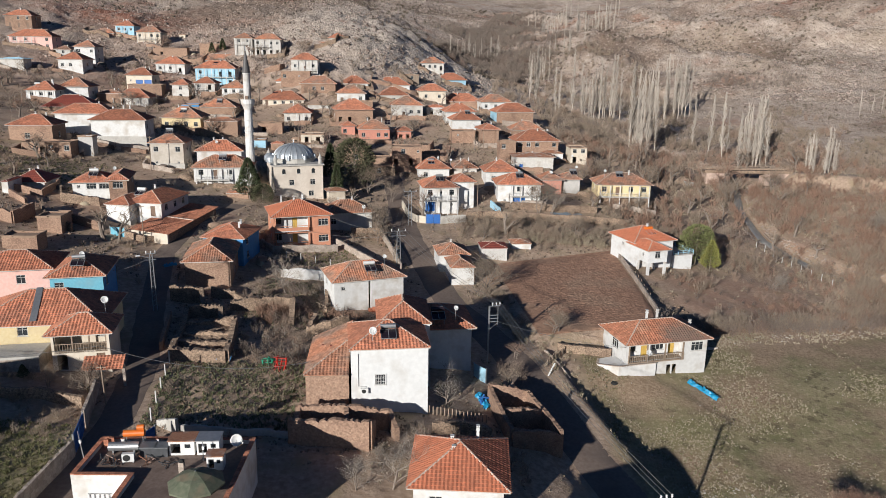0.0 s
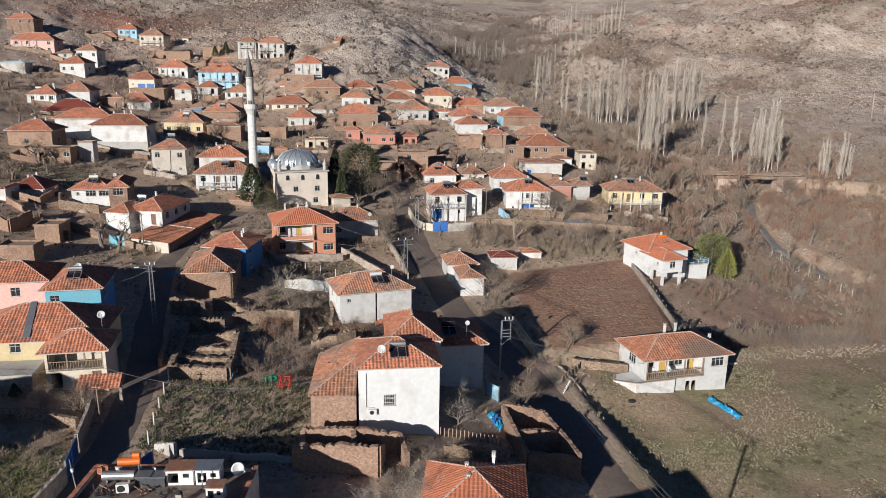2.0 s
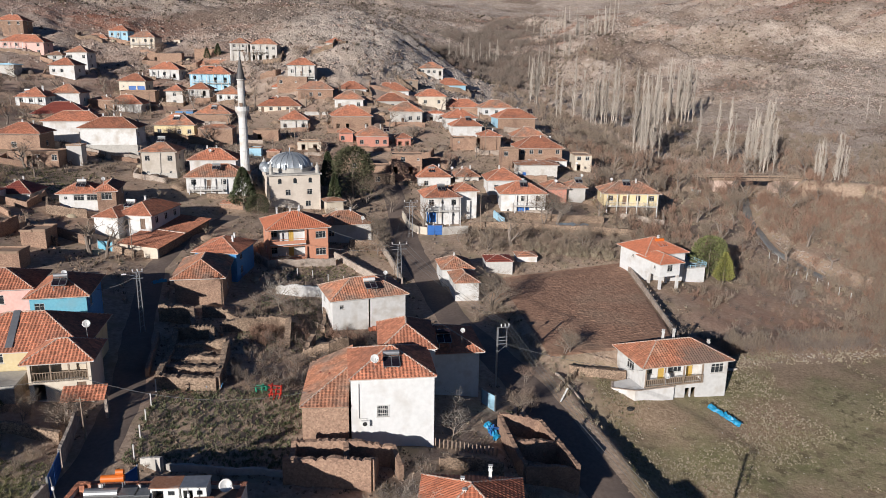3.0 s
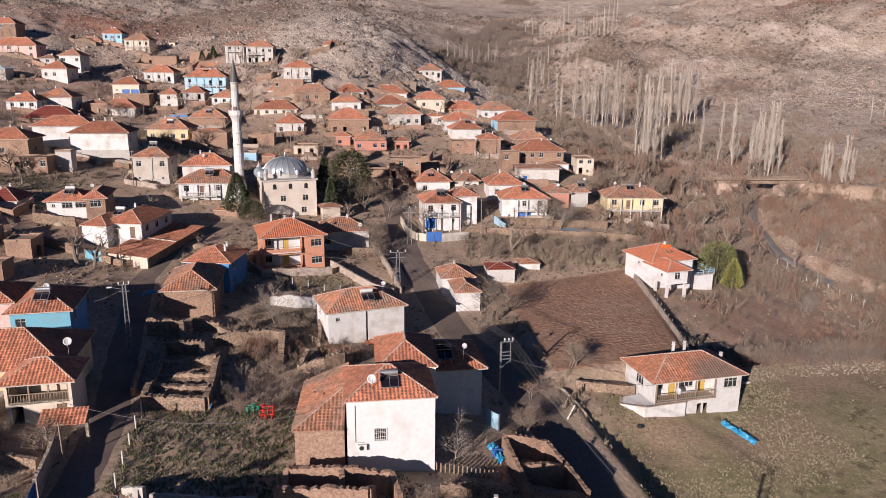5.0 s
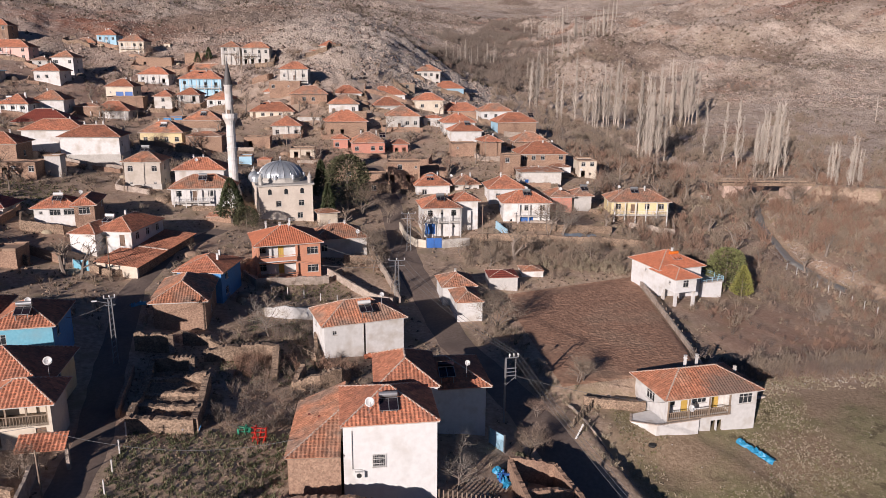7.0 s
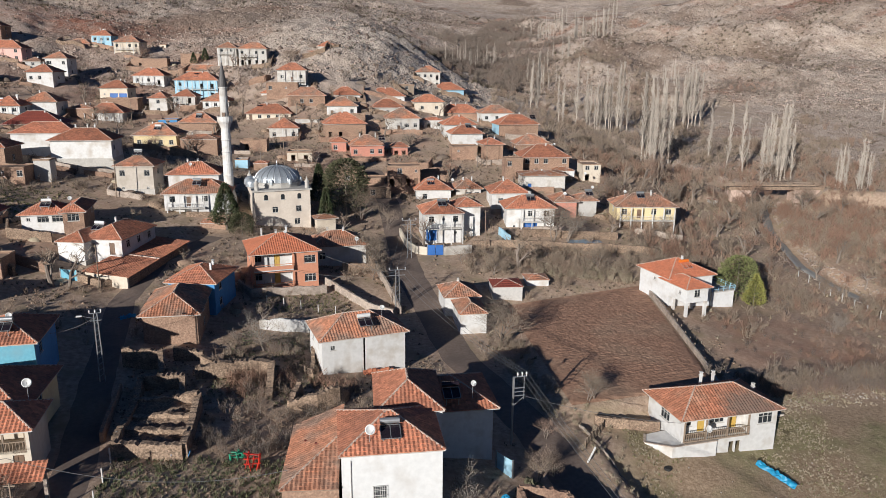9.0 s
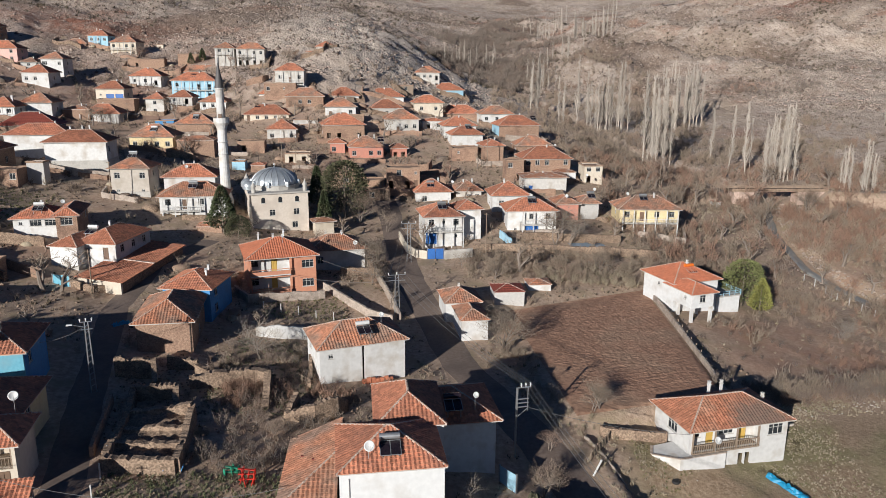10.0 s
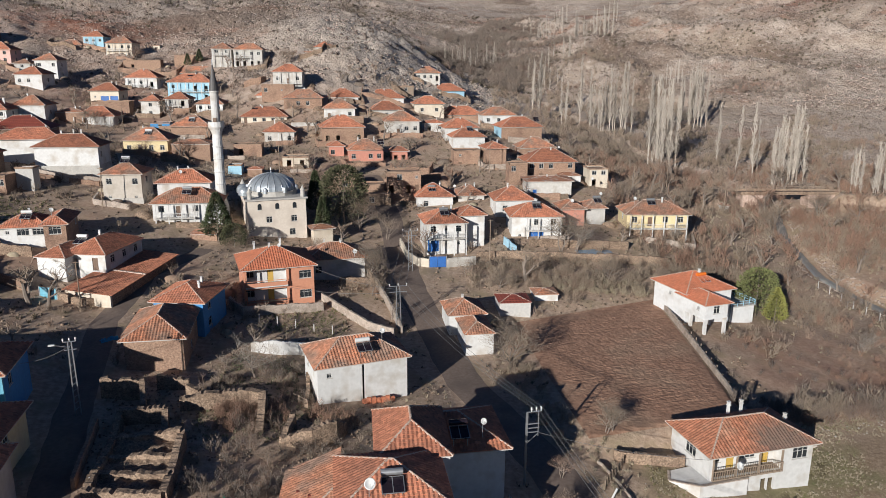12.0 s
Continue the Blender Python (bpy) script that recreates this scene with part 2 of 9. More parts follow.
rise(1300, 192, 173, 161, 153, 148, 144, 141, 138, 136, 134, 133, 132, 131, 130, 132, 141, 167, 199)
rise(1700, 290, 273, 263, 256, 252, 249, 247, 246, 244, 243, 243, 242, 242, 242, 244, 251, 269, 297)
YS = sorted(LAND)
GRID = np.array([LAND[y] for y in YS], float)


def hermite(ks, vals, q):
    """Smooth curve through vals (last axis) at the stations ks, at the places q."""
    ks = np.asarray(ks, float)
    q = np.clip(q, ks[0], ks[-1])
    i = np.clip(np.searchsorted(ks, q, side="right") - 1, 0, len(ks) - 2)
    d = np.gradient(vals, ks, axis=-1)
    h = ks[i + 1] - ks[i]
    t = (q - ks[i]) / h
    return i, h, t, d


def base_height(x, y):
    x, y = np.atleast_1d(np.asarray(x, float)), np.atleast_1d(np.asarray(y, float))
    i, h, t, dx = hermite(XS, GRID, x)
    a, b = 2 * t**3 - 3 * t**2 + 1, -2 * t**3 + 3 * t**2
    c, d = (t**3 - 2 * t**2 + t) * h, (t**3 - t**2) * h
    rows = GRID[:, i] * a + GRID[:, i + 1] * b + dx[:, i] * c + dx[:, i + 1] * d
    ys = np.asarray(YS, float)
    yq = np.clip(y, ys[0], ys[-1])
    j = np.clip(np.searchsorted(ys, yq, side="right") - 1, 0, len(ys) - 2)
    h = ys[j + 1] - ys[j]
    t = (yq - ys[j]) / h
    g = np.gradient(rows, ys, axis=0)
    k = np.arange(len(x))
    a, b = 2 * t**3 - 3 * t**2 + 1, -2 * t**3 + 3 * t**2
    c, d = (t**3 - 2 * t**2 + t) * h, (t**3 - t**2) * h
    return rows[j, k] * a + rows[j + 1, k] * b + g[j, k] * c + g[j + 1, k] * d


MAIN_ROAD = [(30, 44), (23.3, 62), (20, 71), (16.3, 83), (12.3, 94), (8.2, 104), (4.8, 113), (1.4, 129), (-2.6, 146), (-5.2, 163), (-8.5, 190), (-14, 215)]
LANE = [(-33.5, 44), (-30.9, 60), (-31.3, 69), (-33.2, 81), (-38.8, 99), (-45.5, 124), (-46, 142), (-40, 156)]
STREAM = [(150, 60), (120, 100), (98, 130), (86, 150), (82, 170), (86, 195), (93, 215), (88, 245), (75, 290), (70, 330), (58, 400)]


VERGE = [(34.2, 44), (27.4, 62), (24.1, 71), (20.4, 83), (16.8, 94)]
EMBANKED = [[(60, 219), (73, 215.5)], [(111, 212), (128, 207), (175, 196)]]


def near_line(x, y, line):
    """Distance to a polyline, and the place along it."""
    best, where = np.full(len(x), 1e9), np.zeros((len(x), 2))
    for (x0, y0), (x1, y1) in zip(line, line[1:]):
        vx, vy = x1 - x0, y1 - y0
        t = np.clip(((x - x0) * vx + (y - y0) * vy) / (vx * vx + vy * vy), 0, 1)
        px, py = x0 + t * vx, y0 + t * vy
        d = np.hypot(x - px, y - py)
        m = d < best
        best[m], where[m, 0], where[m, 1] = d[m], px[m], py[m]
    return best, where


def smooth(lo, hi, v):
    t = np.clip((v - lo) / (hi - lo), 0, 1)
    return t * t * (3 - 2 * t)


FIELD = ((13.5, 134.5), (39.2, 145.5), (37.0, 104.0), (17.5, 98.5))


def inside_field(x, y):
    """Depth inside the ploughed field, negative outside, in metres."""
    d = np.full(len(x), 1e9)
    n = len(FIELD)
    for i in range(n):
        (x0, y0), (x1, y1) = FIELD[i], FIELD[(i + 1) % n]
        vx, vy = x1 - x0, y1 - y0
        d = np.minimum(d, ((x - x0) * -vy + (y - y0) * vx) / -math.hypot(vx, vy))
    return d


def height(x, y):
    x, y = np.atleast_1d(np.asarray(x, float)), np.atleast_1d(np.asarray(y, float))
    z = base_height(x, y)
    for line, half in ((MAIN_ROAD, 2.6), (LANE, 2.2)):
        d, w = near_line(x, y, line)
        k = 1 - smooth(half, half + 3.0, d)
        z = z * (1 - k) + base_height(w[:, 0], w[:, 1]) * k
    d, w = near_line(x, y, VERGE)
    k = (1 - smooth(1.1, 1.9, d)) * smooth(60, 64, y + 14)
    z = z * (1 - k) + (base_height(w[:, 0] - 3.2, w[:, 1]) - 0.1) * k
    low = d * np.sign(x - w[:, 0]) - 1.3
    z = z - 1.1 * smooth(0, 0.9, low) * (1 - smooth(5, 15, low)) * smooth(50, 60, y) * (1 - smooth(86, 93, y))
    for line in EMBANKED:
        d, w = near_line(x, y, line)
        k = 1 - smooth(2.6, 7.5, d)
        z = z * (1 - k) + 2.9 * k
    f = inside_field(x, y)
    k = smooth(-2.5, 0.5, f)
    z = z * (1 - k) + k * (-4.35 + 0.010 * (y - 120))
    d, w = near_line(x, y, STREAM)
    z = z - 1.6 * (1 - smooth(1.5, 5.0, d))
    return z


DARK_ROCK = surface("dark_hill_rock", (0.15, 0.11, 0.09), (0.22, 0.165, 0.135), rough=0.95, bump=0.6, bump_scale=2)
PALE_ROCK = surface("pale_hill_rock", (0.35, 0.28, 0.235), (0.44, 0.365, 0.31), rough=0.95, bump=0.6, bump_scale=2)


def lichen_tile():
    """Orange clay tiles with one large patch of dark grey lichen."""
    m = surface("lichen_clay_tile", (0.40, 0.16, 0.09), (0.50, 0.22, 0.13), (0.46, 0.26, 0.17), big=0.4, fine=2.6, rough=0.9, bump=0.5, bump_scale=9, c3_at=0.6, cells=2.6, cell_var=0.26)
    n, l = m.node_tree.nodes, m.node_tree.links
    bsdf = n["Principled BSDF"]
    old = bsdf.inputs["Base Color"].links[0].from_socket
    geo = n.new("ShaderNodeNewGeometry")
    far = n.new("ShaderNodeVectorMath")
    far.operation = "DISTANCE"
    far.inputs[1].default_value = (37.6, 94.0, -3.2)
    l.new(geo.outputs["Position"], far.inputs[0])
    t = n.new("ShaderNodeTexNoise")
    t.inputs["Scale"].default_value, t.inputs["Detail"].default_value = 1.3, 8
    l.new(geo.outputs["Position"], t.inputs["Vector"])
    add = n.new("ShaderNodeMath")
    add.operation = "MULTIPLY_ADD"
    add.inputs[1].default_value = 5.0
    l.new(t.outputs[0], add.inputs[0])
    l.new(far.outputs["Value"], add.inputs[2])
    r = n.new("ShaderNodeMapRange")
    r.inputs[1].default_value, r.inputs[2].default_value, r.inputs[3].default_value, r.inputs[4].default_value = 4.9, 7.2, 0.8, 0.0
    l.new(add.outputs[0], r.inputs[0])
    x = n.new("ShaderNodeMix")
    x.data_type = "RGBA"
    l.new(r.outputs[0], x.inputs[0])
    l.new(old, x.inputs[6])
    x.inputs[7].default_value = (0.17, 0.135, 0.11, 1)
    l.new(x.outputs[2], bsdf.inputs["Base Color"])
    return m


TILE_FARM = lichen_tile()
GRASS = surface("winter_grass", (0.12, 0.13, 0.05), (0.20, 0.19, 0.085), (0.24, 0.20, 0.11), big=0.3, rough=0.95, bump=0.0)
BUSH_DARK = surface("dark_hill_scrub", (0.085, 0.065, 0.045), (0.14, 0.105, 0.075), (0.10, 0.09, 0.05), big=0.05, rough=0.95, bump=0.0)
BUSH_BROWN = surface("dark_thicket", (0.13, 0.10, 0.08), (0.19, 0.15, 0.12), (0.17, 0.11, 0.085), big=0.04, rough=0.95, bump=0.0)
OLIVE_LIGHT = surface("light_olive_conifer", (0.128, 0.147, 0.053), (0.210, 0.222, 0.083), (0.11, 0.10, 0.05), big=0.8, rough=0.9, bump=0.0)
TWIG_GREY = surface("grey_twigs", (0.31, 0.265, 0.22), (0.41, 0.355, 0.30), rough=0.95, bump=0.0)
THICKET = surface("grey_thicket", (0.17, 0.135, 0.11), (0.255, 0.21, 0.175), (0.21, 0.14, 0.11), big=0.08, rough=0.95, bump=0.0)


# ---- ground sheet ----
LAY = {}


def build_ground():
    ys = [-120.0]
    while ys[-1] < 1690:
        y = ys[-1]
        ys.append(y + (6.0 if y < 30 else min(0.55 + max(0, y - 60) * 0.006, 14)))
    cols = 380
    u = np.linspace(-1, 1, cols)
    u = 0.55 * u + 0.45 * u**3
    X = np.array([u * (130 + 0.78 * max(y, 0)) + 0.06 * max(y, 0) for y in ys])
    Y = np.repeat(np.array(ys)[:, None], cols, 1)
    xf, yf = X.ravel(), Y.ravel()
    Z = height(xf, yf)
    road = np.minimum(near_line(xf, yf, MAIN_ROAD)[0] - 2.6, near_line(xf, yf, LANE)[0] - 2.2)
    rough = smooth(0, 4, road) * smooth(0, 3, -inside_field(xf, yf)) * 0.22
    hill = smooth(8, 30, Z) * smooth(230, 330, yf)
    meadow = smooth(0, 4, xf - (22 + (yf - 60) * -0.05)) * smooth(0, 5, 101 + (xf - 30) * 0.28 - yf) * smooth(-90, 0, 110 - xf)
    amp = rough * (1 - 0.6 * meadow) + hill * 2.2
    for i in range(len(xf)):
        if amp[i] > 0.01:
            s = 0.035 if hill[i] > 0.3 else 0.22
            v = noise.fractal((xf[i] * s, yf[i] * s, 3.1), 0.9, 2.1, 5)
            Z[i] += amp[i] * v
            if hill[i] > 0.3 and yf[i] < 900:
                if yf[i] > 360:
                    far_ = min(1.0, (yf[i] - 360) / 120) * (0.25 + 0.75 * min(1.0, max(0.0, xf[i] - 55) / 70))
                    Z[i] += far_ * (27.0 * (0.42 - abs(noise.noise((xf[i] * 0.013 + yf[i] * 0.004, yf[i] * 0.006, 1.7)))) + 10.0 * (0.3 - abs(noise.noise((xf[i] * 0.034 - yf[i] * 0.01, yf[i] * 0.018, 4.4)))))
                Z[i] += hill[i] * (2.0 * abs(noise.noise((xf[i] * 0.09, yf[i] * 0.06, 6.1))) + 1.3 * abs(noise.noise((xf[i] * 0.24, yf[i] * 0.17, 2.1))) - 0.9)
    yard = smooth(0, 1.5, -33.2 - xf) * smooth(0, 4, 67 - yf) * smooth(-75, -65, xf)
    meadow = np.maximum(meadow, yard)
    LAY["x"], LAY["y"], LAY["z"], LAY["hill"] = X, Y, Z.reshape(X.shape), hill.reshape(X.shape)
    verts = np.stack([xf, yf, Z], 1)
    r, c = len(ys), cols
    idx = np.arange(r * c).reshape(r, c)
    quads = np.stack([idx[:-1, :-1], idx[:-1, 1:], idx[1:, 1:], idx[1:, :-1]], -1).reshape(-1, 4)
    me = bpy.data.meshes.new("ground")
    me.vertices.add(len(verts))
    me.vertices.foreach_set("co", verts.ravel())
    me.loops.add(quads.size)
    me.loops.foreach_set("vertex_index", quads.ravel().astype(np.int32))
    me.polygons.add(len(quads))
    me.polygons.foreach_set("loop_start", np.arange(0, quads.size, 4, dtype=np.int32))
    me.polygons.foreach_set("use_smooth", np.ones(len(quads), bool))
    me.update(calc_edges=True)
    red = np.exp(-(((xf + 165) / 45) ** 2 + ((yf - 395) / 28) ** 2)) + 0.8 * np.exp(-(((xf - 330) / 60) ** 2 + ((yf - 640) / 60) ** 2)) + 0.5 * np.exp(-(((xf + 112) / 14) ** 2 + ((yf - 300) / 10) ** 2)) + 0.38 * np.exp(-(((xf + 115) / 70) ** 2 + ((yf - 300) / 60) ** 2)) + 0.45 * np.exp(-(((xf - 57) / 14) ** 4 + ((yf - 124) / 12) ** 4))
    pale = 1.0 * np.exp(-(((xf + 8) / 72) ** 2 + ((yf - 372) / 75) ** 2))
    for key, vals in (("pale_earth", pale), ("meadow", meadow), ("hill", np.maximum(hill, 0.9 * smooth(205, 260, yf) * smooth(50, 95, xf))), ("red_earth", np.clip(red, 0, 1))):
        at = me.attributes.new(key, "FLOAT", "POINT")
        at.data.foreach_set("value", vals.astype(np.float32))
    ob = new("ground", me)
    me.materials.append(ground_material())
    return tagged(ob, "brown winter earth with dry grass and rocky slopes", "ground", kind="structure")


def ground_material():
    m = bpy.data.materials.new("winter_ground")
    m.use_nodes = True
    n, l = m.node_tree.nodes, m.node_tree.links
    bsdf = n["Principled BSDF"]
    geo = n.new("ShaderNodeNewGeometry")

    def noisy(scale, detail=8.0, rough=0.6, sy=1.0):
        t = n.new("ShaderNodeTexNoise")
        t.inputs["Scale"].default_value, t.inputs["Detail"].default_value, t.inputs["Roughness"].default_value = scale, detail, rough
        mp = n.new("ShaderNodeMapping")
        mp.inputs["Scale"].default_value = (1, sy, 1)
        l.new(geo.outputs["Position"], mp.inputs[0])
        l.new(mp.outputs[0], t.inputs["Vector"])
        return t.outputs[0]

    def ramp(src, lo, hi):
        r = n.new("ShaderNodeMapRange")
        r.inputs[1].default_value, r.inputs[2].default_value = lo, hi
        l.new(src, r.inputs[0])
        return r.outputs[0]

    def attr(key):
        a = n.new("ShaderNodeAttribute")
        a.attribute_name = key
        return a.outputs["Fac"]

    def mix(fac, a, b):
        x = n.new("ShaderNodeMix")
        x.data_type = "RGBA"
        l.new(fac, x.inputs[0])
        for s, v in ((x.inputs[6], a), (x.inputs[7], b)):
            if isinstance(v, tuple):
                s.default_value = (*v, 1)
            else:
                l.new(v, s)
        return x.outputs[2]

    def times(a, b):
        x = n.new("ShaderNodeMath")
        x.operation = "MULTIPLY"
        l.new(a, x.inputs[0])
        l.new(b, x.inputs[1])
        return x.outputs[0]

    fine, mid, big = noisy(1.6), noisy(0.25), noisy(0.045, 6)
    soil = mix(ramp(fine, 0.35, 0.65), (0.32, 0.225, 0.16), (0.50, 0.375, 0.28))
    soil = mix(ramp(mid, 0.5, 0.68), soil, (0.33, 0.255, 0.165))
    soil = mix(ramp(big, 0.55, 0.7), soil, (0.39, 0.24, 0.168))
    green = mix(ramp(mid, 0.35, 0.65), (0.185, 0.172, 0.08), (0.29, 0.242, 0.14))
    green = mix(ramp(fine, 0.52, 0.7), green, (0.40, 0.33, 0.215))
    green = mix(ramp(noisy(0.6, 8, 0.7), 0.52, 0.61), green, (0.135, 0.108, 0.06))
    green = mix(ramp(noisy(0.07, 6), 0.42, 0.58), green, mix(ramp(noisy(2.2, 8, 0.7), 0.4, 0.62), (0.24, 0.165, 0.105), (0.385, 0.285, 0.195)))
    col = mix(attr("meadow"), soil, green)
    stones = noisy(0.35, 10, 0.7)
    slope = mix(ramp(noisy(0.11, 9, 0.66, 0.5), 0.38, 0.62), (0.40, 0.305, 0.242), (0.60, 0.50, 0.42))
    slope = mix(ramp(noisy(0.010, 6, 0.62, 0.6), 0.52, 0.62), slope, (0.25, 0.18, 0.135))
    slope = mix(ramp(noisy(0.017, 5), 0.56, 0.68), slope, (0.38, 0.20, 0.135))
    slope = mix(ramp(noisy(0.03, 6, 0.6, 0.5), 0.5, 0.66), slope, (0.42, 0.33, 0.255))
    slope = mix(ramp(noisy(0.42, 10, 0.75, 0.45), 0.56, 0.64), slope, (0.66, 0.56, 0.48))
    slope = mix(ramp(noisy(0.36, 7, 0.72, 0.45), 0.575, 0.65), slope, (0.17, 0.12, 0.088))
    col = mix(attr("hill"), col, slope)
    col = mix(times(attr("red_earth"), ramp(noisy(0.12, 8, 0.65), 0.3, 0.55)), col, (0.34, 0.15, 0.095))
    col = mix(times(attr("pale_earth"), ramp(noisy(0.2, 8, 0.65), 0.3, 0.55)), col, (0.70, 0.60, 0.51))
    l.new(col, bsdf.inputs["Base Color"])
    bsdf.inputs["Roughness"].default_value = 0.95
    b1 = n.new("ShaderNodeBump")
    b1.inputs["Strength"].default_value, b1.inputs["Distance"].default_value = 0.8, 0.12
    l.new(noisy(3.0, 8), b1.inputs["Height"])
    b2 = n.new("ShaderNodeBump")
    b2.inputs["Distance"].default_value = 2.4
    l.new(attr("hill"), b2.inputs["Strength"])
    l.new(noisy(0.3, 9, 0.7, 0.6), b2.inputs["Height"])
    l.new(b1.outputs[0], b2.inputs["Normal"])
    l.new(b2.outputs[0], bsdf.inputs["Normal"])
    return m


build_ground()
SHEET_Y = LAY["y"][:, 0]


def gz(x, y):
    """The ground sheet's own height."""
    j = int(min(max(np.searchsorted(SHEET_Y, y) - 1, 0), len(SHEET_Y) - 2))
    v = min(max((y - SHEET_Y[j]) / (SHEET_Y[j + 1] - SHEET_Y[j]), 0), 1)
    out = []
    for row in (j, j + 1):
        xs, zs = LAY["x"][row], LAY["z"][row]
        i = int(min(max(np.searchsorted(xs, x) - 1, 0), len(xs) - 2))
        u = (x - xs[i]) / (xs[i + 1] - xs[i])
        out.append(zs[i] * (1 - u) + zs[i + 1] * u)
    return float(out[0] * (1 - v) + out[1] * v)



# ---- mesh helpers ----
class Shape:
    """Vertices and faces of one mesh."""

    def __init__(self):
        self.v, self.f = [], []

    def box(self, x0, x1, y0, y1, z0, z1):
        b = len(self.v)
        self.v += [(x0, y0, z0), (x1, y0, z0), (x1, y1, z0), (x0, y1, z0), (x0, y0, z1), (x1, y0, z1), (x1, y1, z1), (x0, y1, z1)]
        self.f += [(b, b + 3, b + 2, b + 1), (b + 4, b + 5, b + 6, b + 7), (b, b + 1, b + 5, b + 4), (b + 1, b + 2, b + 6, b + 5), (b + 2, b + 3, b + 7, b + 6), (b + 3, b, b + 4, b + 7)]
        return self

    def bar(self, p, q, w, h=None):
        """A square bar from p to q."""
        p, q = Vector(p), Vector(q)
        d = (q - p).normalized()
        s = d.cross(Vector((0, 0, 1)))
        s = s.normalized() if s.length > 1e-4 else Vector((1, 0, 0))
        u = s.cross(d)
        h = h or w
        b = len(self.v)
        for o in (p, q):
            for i, j in ((-1, -1), (1, -1), (1, 1), (-1, 1)):
                self.v.append(tuple(o + s * (i * w / 2) + u * (j * h / 2)))
        self.f += [(b, b + 1, b + 2, b + 3), (b + 7, b + 6, b + 5, b + 4)] + [(b + i, b + 4 + i, b + 4 + (i + 1) % 4, b + (i + 1) % 4) for i in range(4)]
        return self

    def rod(self, p, q, r0, r1, n=3):
        """A tapered rod."""
        p, q = Vector(p), Vector(q)
        d = q - p
        if d.length < 1e-5:
            return self
        d.normalize()
        s = d.cross(Vector((0.3, 0.2, 1)) if abs(d.z) < 0.9 else Vector((1, 0, 0))).normalized()
        u = s.cross(d)
        b = len(self.v)
        for o, r in ((p, r0), (q, r1)):
            for k in range(n):
                a = 2 * math.pi * k / n
                self.v.append(tuple(o + s * (r * math.cos(a)) + u * (r * math.sin(a))))
        self.f += [(b + k, b + (k + 1) % n, b + n + (k + 1) % n, b + n + k) for k in range(n)]
        if n > 3:
            self.f.append(tuple(b + n + k for k in range(n)))
            self.f.append(tuple(b + n - 1 - k for k in range(n)))
        return self

    def tube(self, pts, radii, n=6):
        """One skin along a bent line."""
        b = len(self.v)
        pts = [Vector(p) for p in pts]
        for i, (p, r) in enumerate(zip(pts, radii)):
            d = (pts[min(i + 1, len(pts) - 1)] - pts[max(i - 1, 0)]).normalized()
            s = d.cross(Vector((0.3, 0.2, 1)) if abs(d.z) < 0.9 else Vector((1, 0, 0))).normalized()
            u = s.cross(d)
            self.v += [tuple(p + s * (r * math.cos(6.2832 * k / n)) + u * (r * math.sin(6.2832 * k / n))) for k in range(n)]
        for i in range(len(pts) - 1):
            q = b + i * n
            self.f += [(q + k, q + (k + 1) % n, q + n + (k + 1) % n, q + n + k) for k in range(n)]
        return self

    def lathe(self, profile, n=24, cx=0.0, cy=0.0, sharp=0.0):
        """A turned shape from (radius, height) pairs; sharp pulls every second rib in."""
        b = len(self.v)
        for r, z in profile:
            for k in range(n):
                a = 2 * math.pi * k / n
                rr = r * (1 - (sharp if k % 2 else 0))
                self.v.append((cx + rr * math.cos(a), cy + rr * math.sin(a), z))
        for i in range(len(profile) - 1):
            for k in range(n):
                k2 = (k + 1) % n
                self.f.append((b + i * n + k, b + i * n + k2, b + (i + 1) * n + k2, b + (i + 1) * n + k))
        self.f.append(tuple(b + n - 1 - k for k in range(n)))
        self.f.append(tuple(b + (len(profile) - 1) * n + k for k in range(n)))
        return self

    def mesh(self, name, material, soft=False):
        me = bpy.data.meshes.new(name)
        me.from_pydata(self.v, [], self.f)
        me.materials.append(material)
        if soft:
            me.polygons.foreach_set("use_smooth", np.ones(len(me.polygons), bool))
        return me


def part(name, shape, material, parent, label="", at=None, soft=False):
    me = shape if isinstance(shape, bpy.types.Mesh) else shape.mesh(name, material, soft)
    ob = new(name, me)
    ob.parent = parent
    if at is not None:
        ob.matrix_local = at
    if label:
        tagged(ob, label)
    return ob


def thing(name, m, label, category, group="", kind=""):
    ob = new(name)
    ob.empty_display_size = 0.3
    ob.matrix_world = m
    return tagged(ob, label, category, group, kind)


def solo(name, shape, material, m, label, category, group="", kind="", soft=False):
    ob = new(name, shape.mesh(name, material, soft))
    ob.matrix_world = m
    return tagged(ob, label, category, group, kind)


MESHES = {}


def shared(key, build):
    if key not in MESHES:
        MESHES[key] = build()
    return MESHES[key]


